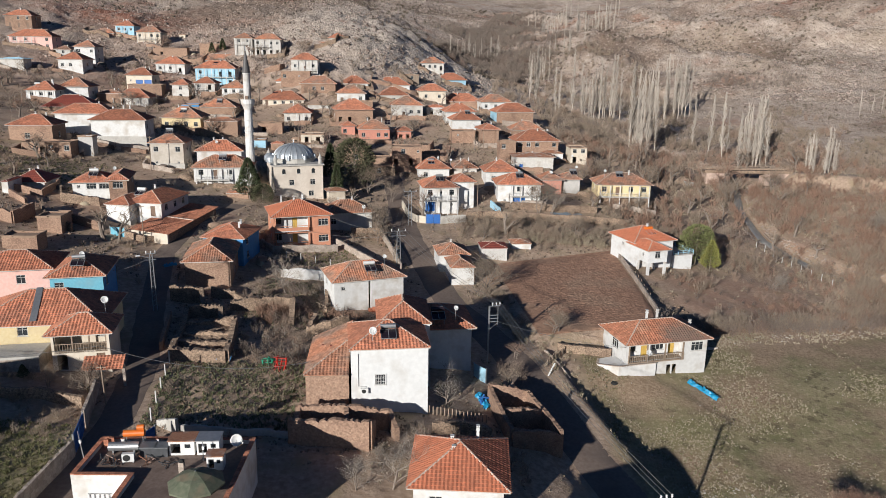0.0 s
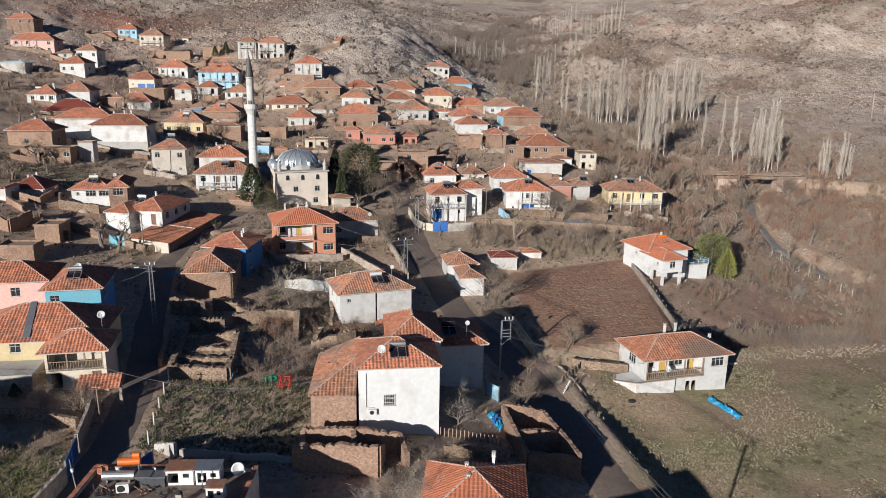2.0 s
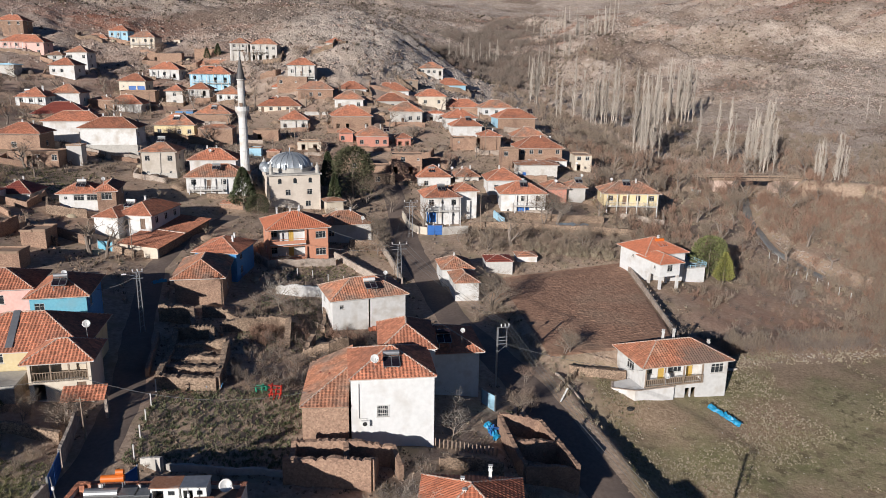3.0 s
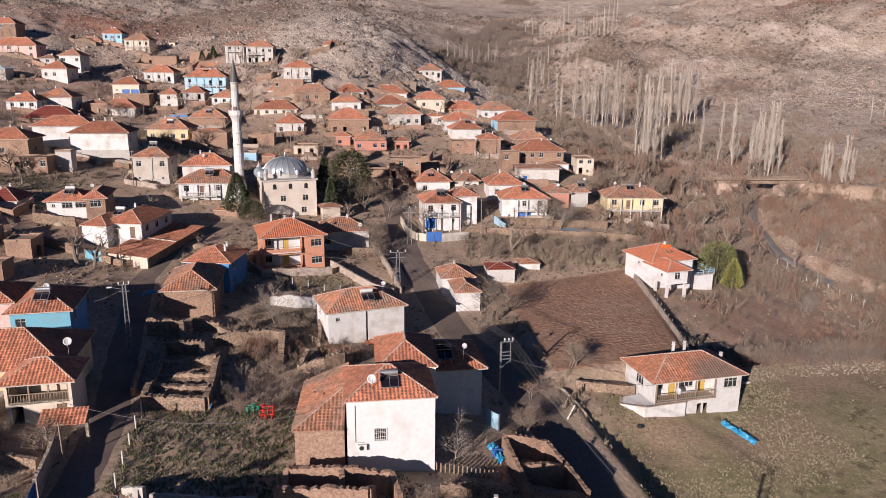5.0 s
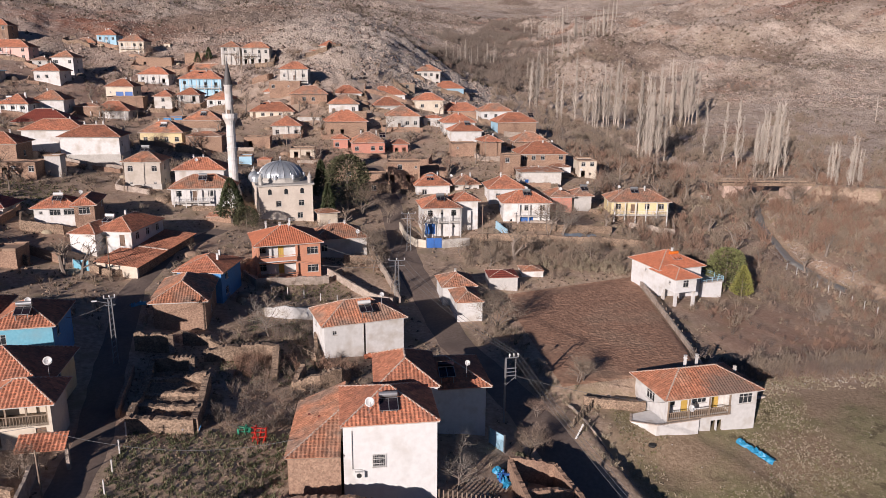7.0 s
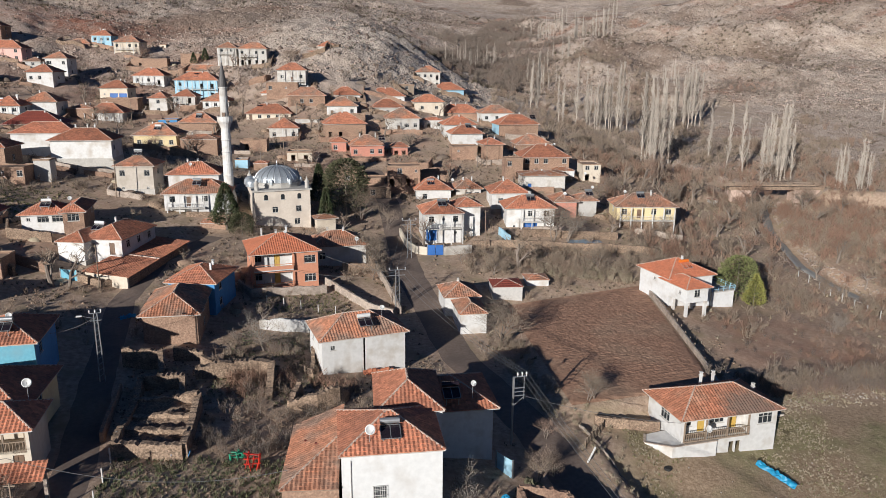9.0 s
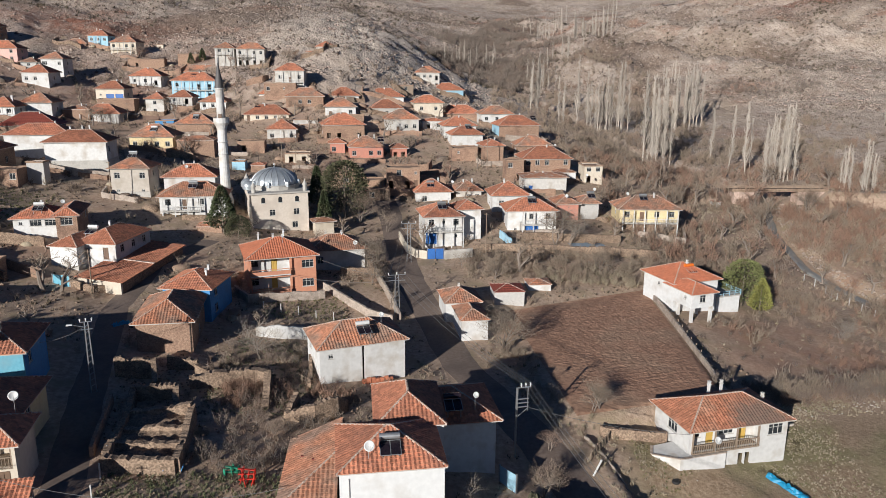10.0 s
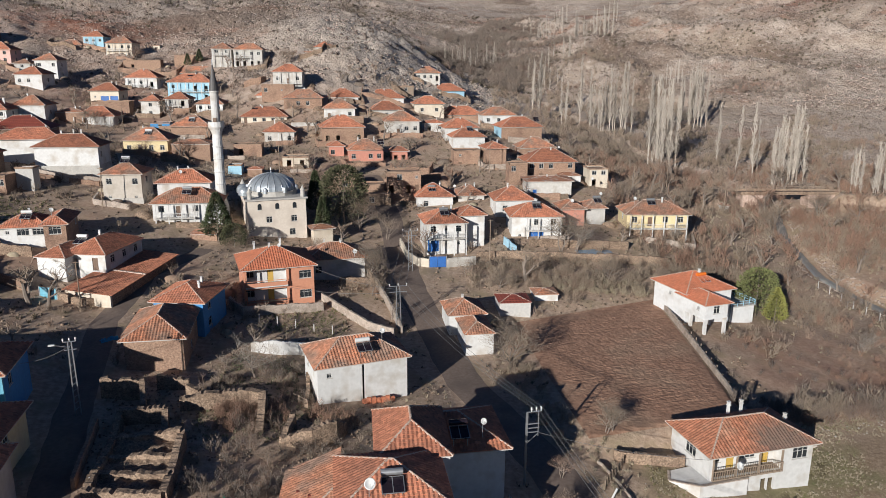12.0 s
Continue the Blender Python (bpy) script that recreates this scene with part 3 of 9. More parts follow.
# ---- houses ----
def window_part(parent, at, w, h, frame_mat, bars=1):
    key = ("win", round(w, 2), round(h, 2), frame_mat.name, bars)

    def frame_mesh():
        t, c = 0.055, 0.022
        xs, zs = [-w / 2, -w / 2 + t], [0, t, h * 0.68, h * 0.68 + 0.035, h - t, h]
        for i in range(bars):
            x = -w / 2 + w * (i + 1) / (bars + 1)
            xs += [x - c, x + c]
        xs += [w / 2 - t, w / 2]
        return pierced(xs, zs, lambda i, k: i % 2 == 0 or k % 2 == 0, -0.05, 0.08).mesh("window_frame", frame_mat)

    win = part("window", shared(key, frame_mesh), frame_mat, parent, at=at)
    part("pane", shared(("pane", round(w, 2), round(h, 2)), lambda: Shape().box(-w / 2 + 0.06, w / 2 - 0.06, 0.0, 0.03, 0.06, h - 0.06).mesh("pane", GLASS)), GLASS, win)
    part("sill", shared(("sill", round(w, 2)), lambda: Shape().box(-w / 2 - 0.1, w / 2 + 0.1, -0.14, 0.0, -0.08, -0.005).mesh("sill", CONCRETE)), CONCRETE, win)
    return win


def door_part(parent, at, w, h, mat_, name="door"):
    n = 2 if w < 1.6 else 6

    def leaf():
        s = Shape().box(-w / 2, w / 2, 0.0, 0.06, 0, h)
        if n == 2:
            for i in range(n):
                x0, x1 = -w / 2 + w * i / n + 0.08, -w / 2 + w * (i + 1) / n - 0.08
                s.box(x0, x1, -0.03, 0.0, 0.12, h * 0.45).box(x0, x1, -0.03, 0.0, h * 0.5, h - 0.12)
        return s.mesh(name, mat_)

    d = part(name, shared((name, w, h, mat_.name), leaf), mat_, parent, at=at)
    if n > 2:
        half = w / n / 2 - 0.06
        for i in range(n):
            part("panel", shared(("panel", w, h, mat_.name), lambda: Shape().box(-half, half, -0.03, -0.001, 0.12, h - 0.12).mesh("panel", mat_)), mat_, d, at=Matrix.Translation((-w / 2 + w * (i + 0.5) / n, 0, 0)))
    part("door_frame", shared(("dframe", w, h), lambda: Shape().box(-w / 2 - 0.08, -w / 2, -0.06, 0.08, 0, h + 0.08).box(w / 2, w / 2 + 0.08, -0.06, 0.08, 0, h + 0.08).box(-w / 2, w / 2, -0.06, 0.08, h, h + 0.08).mesh("door_frame", FRAME_D)), FRAME_D, d)
    return d


def pierced(xs, zs, solid, y0, y1):
    """A slab from y0 to y1, in cells of the grid xs by zs; cells that are not solid are holes right through it. One closed skin."""
    s, seen = Shape(), {}

    def v(i, k, y):
        key = (i, k, y)
        if key not in seen:
            seen[key] = len(s.v)
            s.v.append((xs[i], y, zs[k]))
        return seen[key]

    nx, nz = len(xs) - 1, len(zs) - 1

    def full(i, k):
        return 0 <= i < nx and 0 <= k < nz and solid(i, k)

    for i in range(nx):
        for k in range(nz):
            if not full(i, k):
                continue
            s.f.append((v(i, k, y0), v(i + 1, k, y0), v(i + 1, k + 1, y0), v(i, k + 1, y0)))
            s.f.append((v(i, k + 1, y1), v(i + 1, k + 1, y1), v(i + 1, k, y1), v(i, k, y1)))
            if not full(i - 1, k):
                s.f.append((v(i, k, y0), v(i, k + 1, y0), v(i, k + 1, y1), v(i, k, y1)))
            if not full(i + 1, k):
                s.f.append((v(i + 1, k + 1, y0), v(i + 1, k, y0), v(i + 1, k, y1), v(i + 1, k + 1, y1)))
            if not full(i, k - 1):
                s.f.append((v(i + 1, k, y0), v(i, k, y0), v(i, k, y1), v(i + 1, k, y1)))
            if not full(i, k + 1):
                s.f.append((v(i, k + 1, y0), v(i + 1, k + 1, y0), v(i + 1, k + 1, y1), v(i, k + 1, y1)))
    return s


def wall_shape(length, z0, z1, holes, thick=0.3):
    """A wall along x with its outer face at y = 0, and holes (x0, x1, z0, z1) right through it."""
    xs = sorted({0, length, *[h[0] for h in holes], *[h[1] for h in holes]})
    zs = sorted({z0, z1, *[h[2] for h in holes], *[h[3] for h in holes]})

    def solid(i, k):
        x, z = (xs[i] + xs[i + 1]) / 2, (zs[k] + zs[k + 1]) / 2
        return not any(h[0] < x < h[1] and h[2] < z < h[3] for h in holes)

    return pierced(xs, zs, solid, 0.0, thick)


def facade(parent, at, length, zb, ze, floors, wall_mat, frame_mat, doors, bury, gaps=()):
    """One outer wall: floors are strings from the ground up, a letter for each bay.
    w window, W wide window, s small window, d door, g metal gate, o dark opening, others blank."""
    holes, fit_in = [], []
    n = len(floors)
    for k, bays in enumerate(floors):
        f0, fh = zb + (ze - zb) * k / n, (ze - zb) / n
        for i, c in enumerate(bays):
            cx = length * (i + 0.5) / len(bays)
            room = length / len(bays) * 0.86
            if c in "wWs":
                w, h = {"w": (1.15, 1.25), "W": (1.9, 1.3), "s": (0.6, 0.6)}[c]
                w, h = min(w, room), min(h, fh * 0.5)
                z = f0 + fh * (0.34 if c != "s" else 0.45)
                holes.append((cx - w / 2, cx + w / 2, z, z + h))
                fit_in.append(("w", cx, z, w, h))
            elif c in "dgo":
                w, h = {"d": (0.95, 2.05), "g": (3.3, 2.4), "o": (1.1, 1.9)}[c]
                w, h = min(w, room), min(h, fh * 0.86)
                holes.append((cx - w / 2, cx + w / 2, f0 + 0.02, f0 + h))
                if c != "o":
                    fit_in.append((c, cx, f0 + 0.02, w, h))
    holes += list(gaps)
    wall = part("wall", wall_shape(length, zb - bury, ze, holes), wall_mat, parent, at=at)
    for c, cx, z, w, h in fit_in:
        spot = at @ Matrix.Translation((cx, 0.1, z))
        if c == "w":
            window_part(parent, spot, round(w, 2), round(h, 2), frame_mat, 1 if w < 1.5 else 2)
        else:
            door_part(parent, spot, round(w, 2), round(h, 2), DOOR_B if c == "g" else doors, "gate" if c == "g" else "door")
    return wall


def slope_shape(s, p0, p1, q0, q1, course=0.38, wave=0.38, step=0.04, crest=0.065):
    """Tiles on a slope from the eave p0-p1 up to q0-q1 (q0 = q1 on a hip end): courses that overlap and barrel waves across."""
    p0, p1, q0, q1 = Vector(p0), Vector(p1), Vector(q0), Vector(q1)
    along = (p1 - p0).normalized()
    up = ((q0 + q1) / 2 - (p0 + p1) / 2)
    up = (up - along * up.dot(along))
    rise_len = up.length
    up.normalize()
    nrm = along.cross(up).normalized()
    if nrm.z < 0:
        nrm = -nrm
    rows = max(2, round(rise_len / course))
    half = wave / 2

    def span(t):
        a, b = p0.lerp(q0, t), p1.lerp(q1, t)
        return (a - p0).dot(along), (b - p0).dot(along)

    for r in range(rows):
        t0, t1 = r / rows, (r + 1) / rows
        a0, b0 = span(t0)
        a1, b1 = span(t1)
        lo, hi = min(a0, a1), max(b0, b1)
        k0, k1 = math.ceil(lo / half), math.floor(hi / half)
        xs = [k * half for k in range(k0, k1 + 1)]
        xs = [lo] + [x for x in xs if lo + 0.03 < x < hi - 0.03] + [hi]
        base = len(s.v)
        for x in xs:
            lift = crest if round(x / half) % 2 else 0.0
            jit = 0.010 * math.sin(x * 37.7 + r * 12.9)
            for t, (a, b), extra in ((t0, (a0, b0), step), (t1, (a1, b1), 0.0)):
                xx = min(max(x, a), max(b, a))
                pt = p0 + along * xx + up * (rise_len * t) + nrm * (lift + extra + jit)
                s.v.append(tuple(pt))
        # the course's lower lip
        for x in xs:
            xx = min(max(x, a0), max(b0, a0))
            s.v.append(tuple(p0 + along * xx + up * (rise_len * t0) + nrm * -0.03))
        m = len(xs)
        for i in range(m - 1):
            a, b = base + 2 * i, base + 2 * (i + 1)
            s.f.append((a, b, b + 1, a + 1))
            s.f.append((base + 2 * m + i, base + 2 * m + i + 1, b, a))


def plain_slope(s, p0, p1, q0, q1):
    b = len(s.v)
    s.v += [tuple(p0), tuple(p1), tuple(q1), tuple(q0)]
    s.f.append((b, b + 1, b + 2, b + 3))


def cap(p, q, r=0.13):
    """A row of half-round ridge tiles laid in mortar from p to q."""
    s = Shape()
    p, q = Vector(p), Vector(q)
    n = max(1, round((q - p).length / 0.4))
    d = (q - p).normalized()
    side = d.cross(Vector((0, 0, 1))).normalized()
    up = side.cross(d)
    ring = [math.pi * k / 4 for k in range(5)]
    for i in range(n):
        for f, rr in ((i / n, r * 1.15), ((i + 1) / n, r * 0.9)):
            o = p.lerp(q, f) - up * r * 0.3
            s.v += [tuple(o + side * rr * math.cos(a) + up * rr * math.sin(a)) for a in ring]
    for i in range(2 * n - 1):
        b = i * 5
        s.f += [(b + k, b + k + 1, b + 6 + k, b + 5 + k) for k in range(4)]
    return s


def hip_roof(parent, L, W, ze, pitch, mat_, detail, over=0.45, caps=MORTAR, gable=False):
    x0, x1, y0, y1 = -over, L + over, -over, W + over
    lx, ly = x1 - x0, y1 - y0
    rise_h = pitch * min(lx, ly) / 2
    zr = ze + rise_h
    e = 0 if gable else 1
    if lx >= ly:
        r0, r1 = (x0 + e * ly / 2, (y0 + y1) / 2, zr), (x1 - e * ly / 2, (y0 + y1) / 2, zr)
        slopes = [((x0, y0, ze), (x1, y0, ze), r0, r1), ((x1, y1, ze), (x0, y1, ze), r1, r0)]
        ends = [((x1, y0, ze), (x1, y1, ze), r1, r1), ((x0, y1, ze), (x0, y0, ze), r0, r0)]
    else:
        r0, r1 = ((x0 + x1) / 2, y0 + e * lx / 2, zr), ((x0 + x1) / 2, y1 - e * lx / 2, zr)
        slopes = [((x1, y0, ze), (x1, y1, ze), r0, r1), ((x0, y1, ze), (x0, y0, ze), r1, r0)]
        ends = [((x0, y0, ze), (x1, y0, ze), r0, r0), ((x1, y1, ze), (x0, y1, ze), r1, r1)]
    roof = None
    for a in slopes + ([] if gable else ends):
        s = Shape()
        if detail:
            slope_shape(s, *a)
        else:
            slope_shape(s, *a, course=0.7, wave=0.5, step=0.06, crest=0.05)
        if roof is None:
            roof = part("roof", s, mat_, parent)
        else:
            part("roof_slope", s, mat_, roof)
    soffit = Shape().box(x0 + 0.04, x1 - 0.04, y0 + 0.04, y1 - 0.04, ze - 0.14, ze - 0.03)
    part("eave_board", soffit, FASCIA, roof)
    part("ridge_cap", cap(r0, r1) if (Vector(r1) - Vector(r0)).length > 0.2 else cap(r0, (r0[0] + 0.3, r0[1], r0[2])), caps, roof)
    for cx, cy in ((x0, y0), (x1, y0), (x1, y1), (x0, y1)):
        near = min((r0, r1), key=lambda r: (r[0] - cx) ** 2 + (r[1] - cy) ** 2)
        if not gable:
            part("hip_cap", cap((cx, cy, ze), near, 0.12), caps, roof)
    if gable:
        g = Shape()
        for q in (r0, r1):
            if lx >= ly:
                xx = q[0] + (over if q is r0 else -over - 0.25)
                b = len(g.v)
                g.v += [(xx, 0, ze - 0.1), (xx, W, ze - 0.1), (xx, W / 2, zr - 0.12), (xx + 0.25, 0, ze - 0.1), (xx + 0.25, W, ze - 0.1), (xx + 0.25, W / 2, zr - 0.12)]
            else:
                yy = q[1] + (over if q is r0 else -over - 0.25)
                b = len(g.v)
                g.v += [(0, yy, ze - 0.1), (L, yy, ze - 0.1), (L / 2, yy, zr - 0.12), (0, yy + 0.25, ze - 0.1), (L, yy + 0.25, ze - 0.1), (L / 2, yy + 0.25, zr - 0.12)]
            g.f += [(b, b + 1, b + 2), (b + 5, b + 4, b + 3), (b, b + 3, b + 4, b + 1), (b + 1, b + 4, b + 5, b + 2), (b + 2, b + 5, b + 3, b)]
        part("gable_wall", g, WHITE, parent)
    return r0, r1


def flat_roof(parent, L, W, ze, mat_, wall_mat):
    s = Shape().box(0.02, L - 0.02, 0.02, W - 0.02, ze - 0.35, ze - 0.1)
    part("roof", s, mat_, parent)
    rng = random.Random(int(L * 100 + W * 10))
    for (ax, ay), (bx, by) in (((0, 0), (L, 0)), ((L, 0), (L, W)), ((L, W), (0, W)), ((0, W), (0, 0))):
        n = max(2, round(math.hypot(bx - ax, by - ay) / 1.8))
        for i in range(n):
            x0, y0 = ax + (bx - ax) * i / n, ay + (by - ay) * i / n
            x1, y1 = ax + (bx - ax) * (i + 1) / n, ay + (by - ay) * (i + 1) / n
            h = rng.uniform(0.08, 0.32)
            part("parapet", Shape().box(min(x0, x1) - 0.12, max(x0, x1) + 0.12, min(y0, y1) - 0.12, max(y0, y1) + 0.12, ze - 0.12, ze + h), mat_, parent)


def chimney(parent, x, y, z0, z1, mat_=WHITE, w=0.27):
    c = part("chimney", Shape().box(x - w / 2, x + w / 2, y - w / 2, y + w / 2, z0, z1).box(x - w / 2 - 0.06, x + w / 2 + 0.06, y - w / 2 - 0.06, y + w / 2 + 0.06, z1 - 0.22, z1 - 0.12), mat_, parent)
    part("chimney_cap", Shape().box(x - w / 2 - 0.05, x + w / 2 + 0.05, y - w / 2 - 0.05, y + w / 2 + 0.05, z1 + 0.18, z1 + 0.25).box(x - w / 2, x - w / 2 + 0.08, y - w / 2, y + w / 2, z1, z1 + 0.18).box(x + w / 2 - 0.08, x + w / 2, y - w / 2, y + w / 2, z1, z1 + 0.18), mat_, c)
    return c


def balcony(parent, x0, x1, z, depth=1.3, rail=WHITE, posts=True, ground=None, top=None):
    deck = part("balcony", Shape().box(x0, x1, -depth, 0.0, z - 0.16, z), CONCRETE, parent)
    n = max(2, round((x1 - x0) / 0.35))
    s = Shape().box(x0, x1, -depth, -depth + 0.06, z + 0.9, z + 0.97).box(x0, x1, -depth, -depth + 0.06, z + 0.1, z + 0.15)
    for i in range(n + 1):
        xx = x0 + (x1 - x0 - 0.04) * i / n
        s.box(xx, xx + 0.04, -depth, -depth + 0.04, z, z + 0.95)
    for xx in (x0, x1 - 0.05):
        s.box(xx, xx + 0.05, -depth, 0, z + 0.9, z + 0.97)
    part("railing", s, rail, deck)
    if posts:
        k = max(2, round((x1 - x0) / 2.6) + 1)
        for i in range(k):
            xx = x0 + (x1 - x0 - 0.2) * i / (k - 1)
            part("post", Shape().box(xx, xx + 0.2, -depth + 0.02, -depth + 0.22, ground if ground is not None else z - 2.6, top if top is not None else z - 0.16), rail if rail is WHITE else WOOD, parent)
    return deck


def loggia(ob, x0, x1, za, zc, depth, bays, inner, rail, jut, frames, doors):
    """A recessed porch behind an opening in the front wall: back wall, cheeks, floor, railing, posts. jut: how far its floor stands out."""
    facade(ob, pose(x0 - 0.02, depth, 0), x1 - x0 + 0.04, za, zc + 0.05, (bays,), inner, frames, doors, 0.0)
    for sx in (x0 - 0.14, x1 + 0.02):
        part("cheek", Shape().box(sx, sx + 0.12, 0.302, depth, za - 0.1, zc + 0.05), inner, ob)
    deck = part("porch_floor", Shape().box(x0 - 0.01, x1 + 0.01, -jut, depth, za - 0.18, za - 0.005), WOOD if rail is WOOD else inner, ob)
    yr = -jut + 0.03
    n = max(3, round((x1 - x0) / 0.28))
    part("hand_rail", Shape().box(x0, x1, yr, yr + 0.08, za + 0.86, za + 0.95), rail, deck)
    if rail is WOOD:
        for i in range(n + 1):
            xx = x0 + (x1 - x0 - 0.05) * i / n
            part("baluster", shared(("bal", round(za, 2), jut), lambda: Shape().box(0, 0.05, yr + 0.01, yr + 0.06, 0, 0.86).mesh("baluster", WOOD)), rail, deck, at=Matrix.Translation((xx, 0, za)))
    else:
        part("parapet", Shape().box(x0, x1, yr, yr + 0.1, za - 0.15, za + 0.62), rail, deck)
        if jut > 0.1:
            part("parapet", Shape().box(x0, x0 + 0.1, yr + 0.1, -0.002, za - 0.15, za + 0.62), rail, deck)
    k = 4 if rail is WOOD else 2
    for i in range(k):
        xx = x0 + (x1 - x0 - 0.16) * i / (k - 1)
        part("porch_post", Shape().box(xx, xx + 0.16, yr + 0.1, yr + 0.26, za, zc), rail, ob)


FOOTPRINTS = []


def clear_of_houses(x, y, gap=1.0):
    for hx, hy, a, L, W in FOOTPRINTS:
        dx, dy = x - hx, y - hy
        if abs(dx) + abs(dy) > 60:
            continue
        u, v = dx * math.cos(a) + dy * math.sin(a), -dx * math.sin(a) + dy * math.cos(a)
        if -gap < u < L + gap and -gap < v < W + gap:
            return False
    return True


def house(label, x, y, yaw, L, W, zb, ze, wall=None, front=("ww",), left=None, right=None, roof=None, pitch=0.5, detail=False, over=0.6, side_wall=None, frames=None, doors=None, chimneys=(), porch=None, gable=False, plinth=None, group="village houses", name="house", back=None, loggias=(), bury=2.2, slits=()):
    """A house; x, y is the outer front-left corner of its walls, zb the ground there and ze its eave."""
    wall, roof, frames, doors = wall or WHITE, roof or TILE, frames or FRAME_W, doors or FRAME_D
    m = pose(x, y, 0, 0, 0, yaw)
    FOOTPRINTS.append((x, y, radians(yaw), L, W))
    ob = thing(name, Matrix.Translation((0, 0, zb)) @ m, label, "house" if name == "house" else name, group)
    z0, z1 = 0.0, ze - zb
    side = side_wall or wall
    k = len(front)
    lf, rt = left or ("w" if W > 6 else ".",) * k, right or ("w" if W > 6 else ".",) * k
    facade(ob, Matrix.Identity(4), L, z0, z1, front, wall, frames, doors, bury, [a[:4] for a in loggias] + list(slits))
    for a in loggias:
        loggia(ob, *a, frames, doors)
    facade(ob, pose(0, W - 0.302, 0, 0, 0, -90) , W - 0.604, z0, z1, lf, side, frames, doors, bury)
    facade(ob, pose(L, 0.302, 0, 0, 0, 90), W - 0.604, z0, z1, rt, side, frames, doors, bury)
    facade(ob, pose(L, W, 0, 0, 0, 180), L, z0, z1, back or (".",), side, frames, doors, bury)
    if roof == "flat":
        flat_roof(ob, L, W, z1, EARTH_ROOF, wall)
    else:
        hip_roof(ob, L, W, z1, pitch, roof, detail, over, gable=gable)
    if plinth:
        part("plinth", Shape().box(-0.12, L + 0.12, -0.12, W + 0.12, -bury, plinth[0]), plinth[1], ob)
    for cx, cy, ch in chimneys:
        chimney(ob, cx, cy, z1 + 0.2, z1 + ch)
    if porch:
        px0, px1, pz = porch
        balcony(ob, px0, px1, pz, ground=-bury, top=z1 - 0.12)
    return ob


def hs(label, x, y, yaw, L, W, zb, ze, **k):
    """A house by the front-left corner of its eaves and the eaves' length and depth."""
    o = k.get("over", 0.6)
    a = radians(yaw)
    if not k.get("detail") and L > 7 and k.get("roof") != "flat":
        W, k["pitch"] = W * 1.15, k.get("pitch", 0.58)
    r = random.Random(int(abs(x * 131 + y * 17)))
    mud = k.get("wall") in (ADOBE, RUBBLE, STONE, WOOD)
    if y > 140 and L > 4.5 and not k.get("detail"):
        rows = []
        for bays in k.get("front", ("ww",)):
            rows.append("".join(("w" if r.random() < (0.14 if mud else 0.42) else ".") if c == "." else c for c in bays))
        if len(rows) == 1 and ze - zb > 4.4:
            rows.insert(0, "".join(r.choice("o..d" if mud else "od.s.") for _ in rows[0]))
        k["front"] = tuple(rows)
        if len(rows) == 2 and not mud and not k.get("porch") and L > 7.5 and r.random() < 0.45:
            k["porch"] = (0.4, (L - 1.2) * r.uniform(0.5, 0.95), (ze - zb) / 2)
    if y > 190 and "wall" not in k and r.random() < 0.6:
        k["wall"] = OLD_WHITE
    if not k.get("detail") and "roof" not in k and r.random() < 0.35:
        k["roof"] = TILE_OLD
    if y > 118 and L > 6 and k.get("roof") != "flat" and "chimneys" not in k:
        k["chimneys"] = tuple((L * r.uniform(0.25, 0.7), W * r.uniform(0.35, 0.6), k.get("pitch", 0.55) * min(L, W) / 2 + r.uniform(-0.1, 0.3)) for _ in range(r.choice((1, 1, 2))))
    return house(label, x + o * (math.cos(a) - math.sin(a)), y + o * (math.sin(a) + math.cos(a)), yaw, L - 2 * o, W - 2 * o, zb, ze, **k)


# ---- the near houses ----
near = dict(detail=True)
big_white = hs("tall white-rendered village house with red tiled hip roof", -7.4, 72.6, 7, 9.0, 8.6, -4.2, 3.55, wall=FRESH_WHITE, front=("....", ".w..", "...."), left=("...",), right=(".w.",), pitch=0.43, over=0.25, **near)
hs("red-roofed rear wing of the white house", -4.9, 80.0, 5, 6.6, 9.2, -4.2, 3.75, wall=WHITE, front=(".",), left=("w",), right=("w",), pitch=0.55, over=0.25, **near)


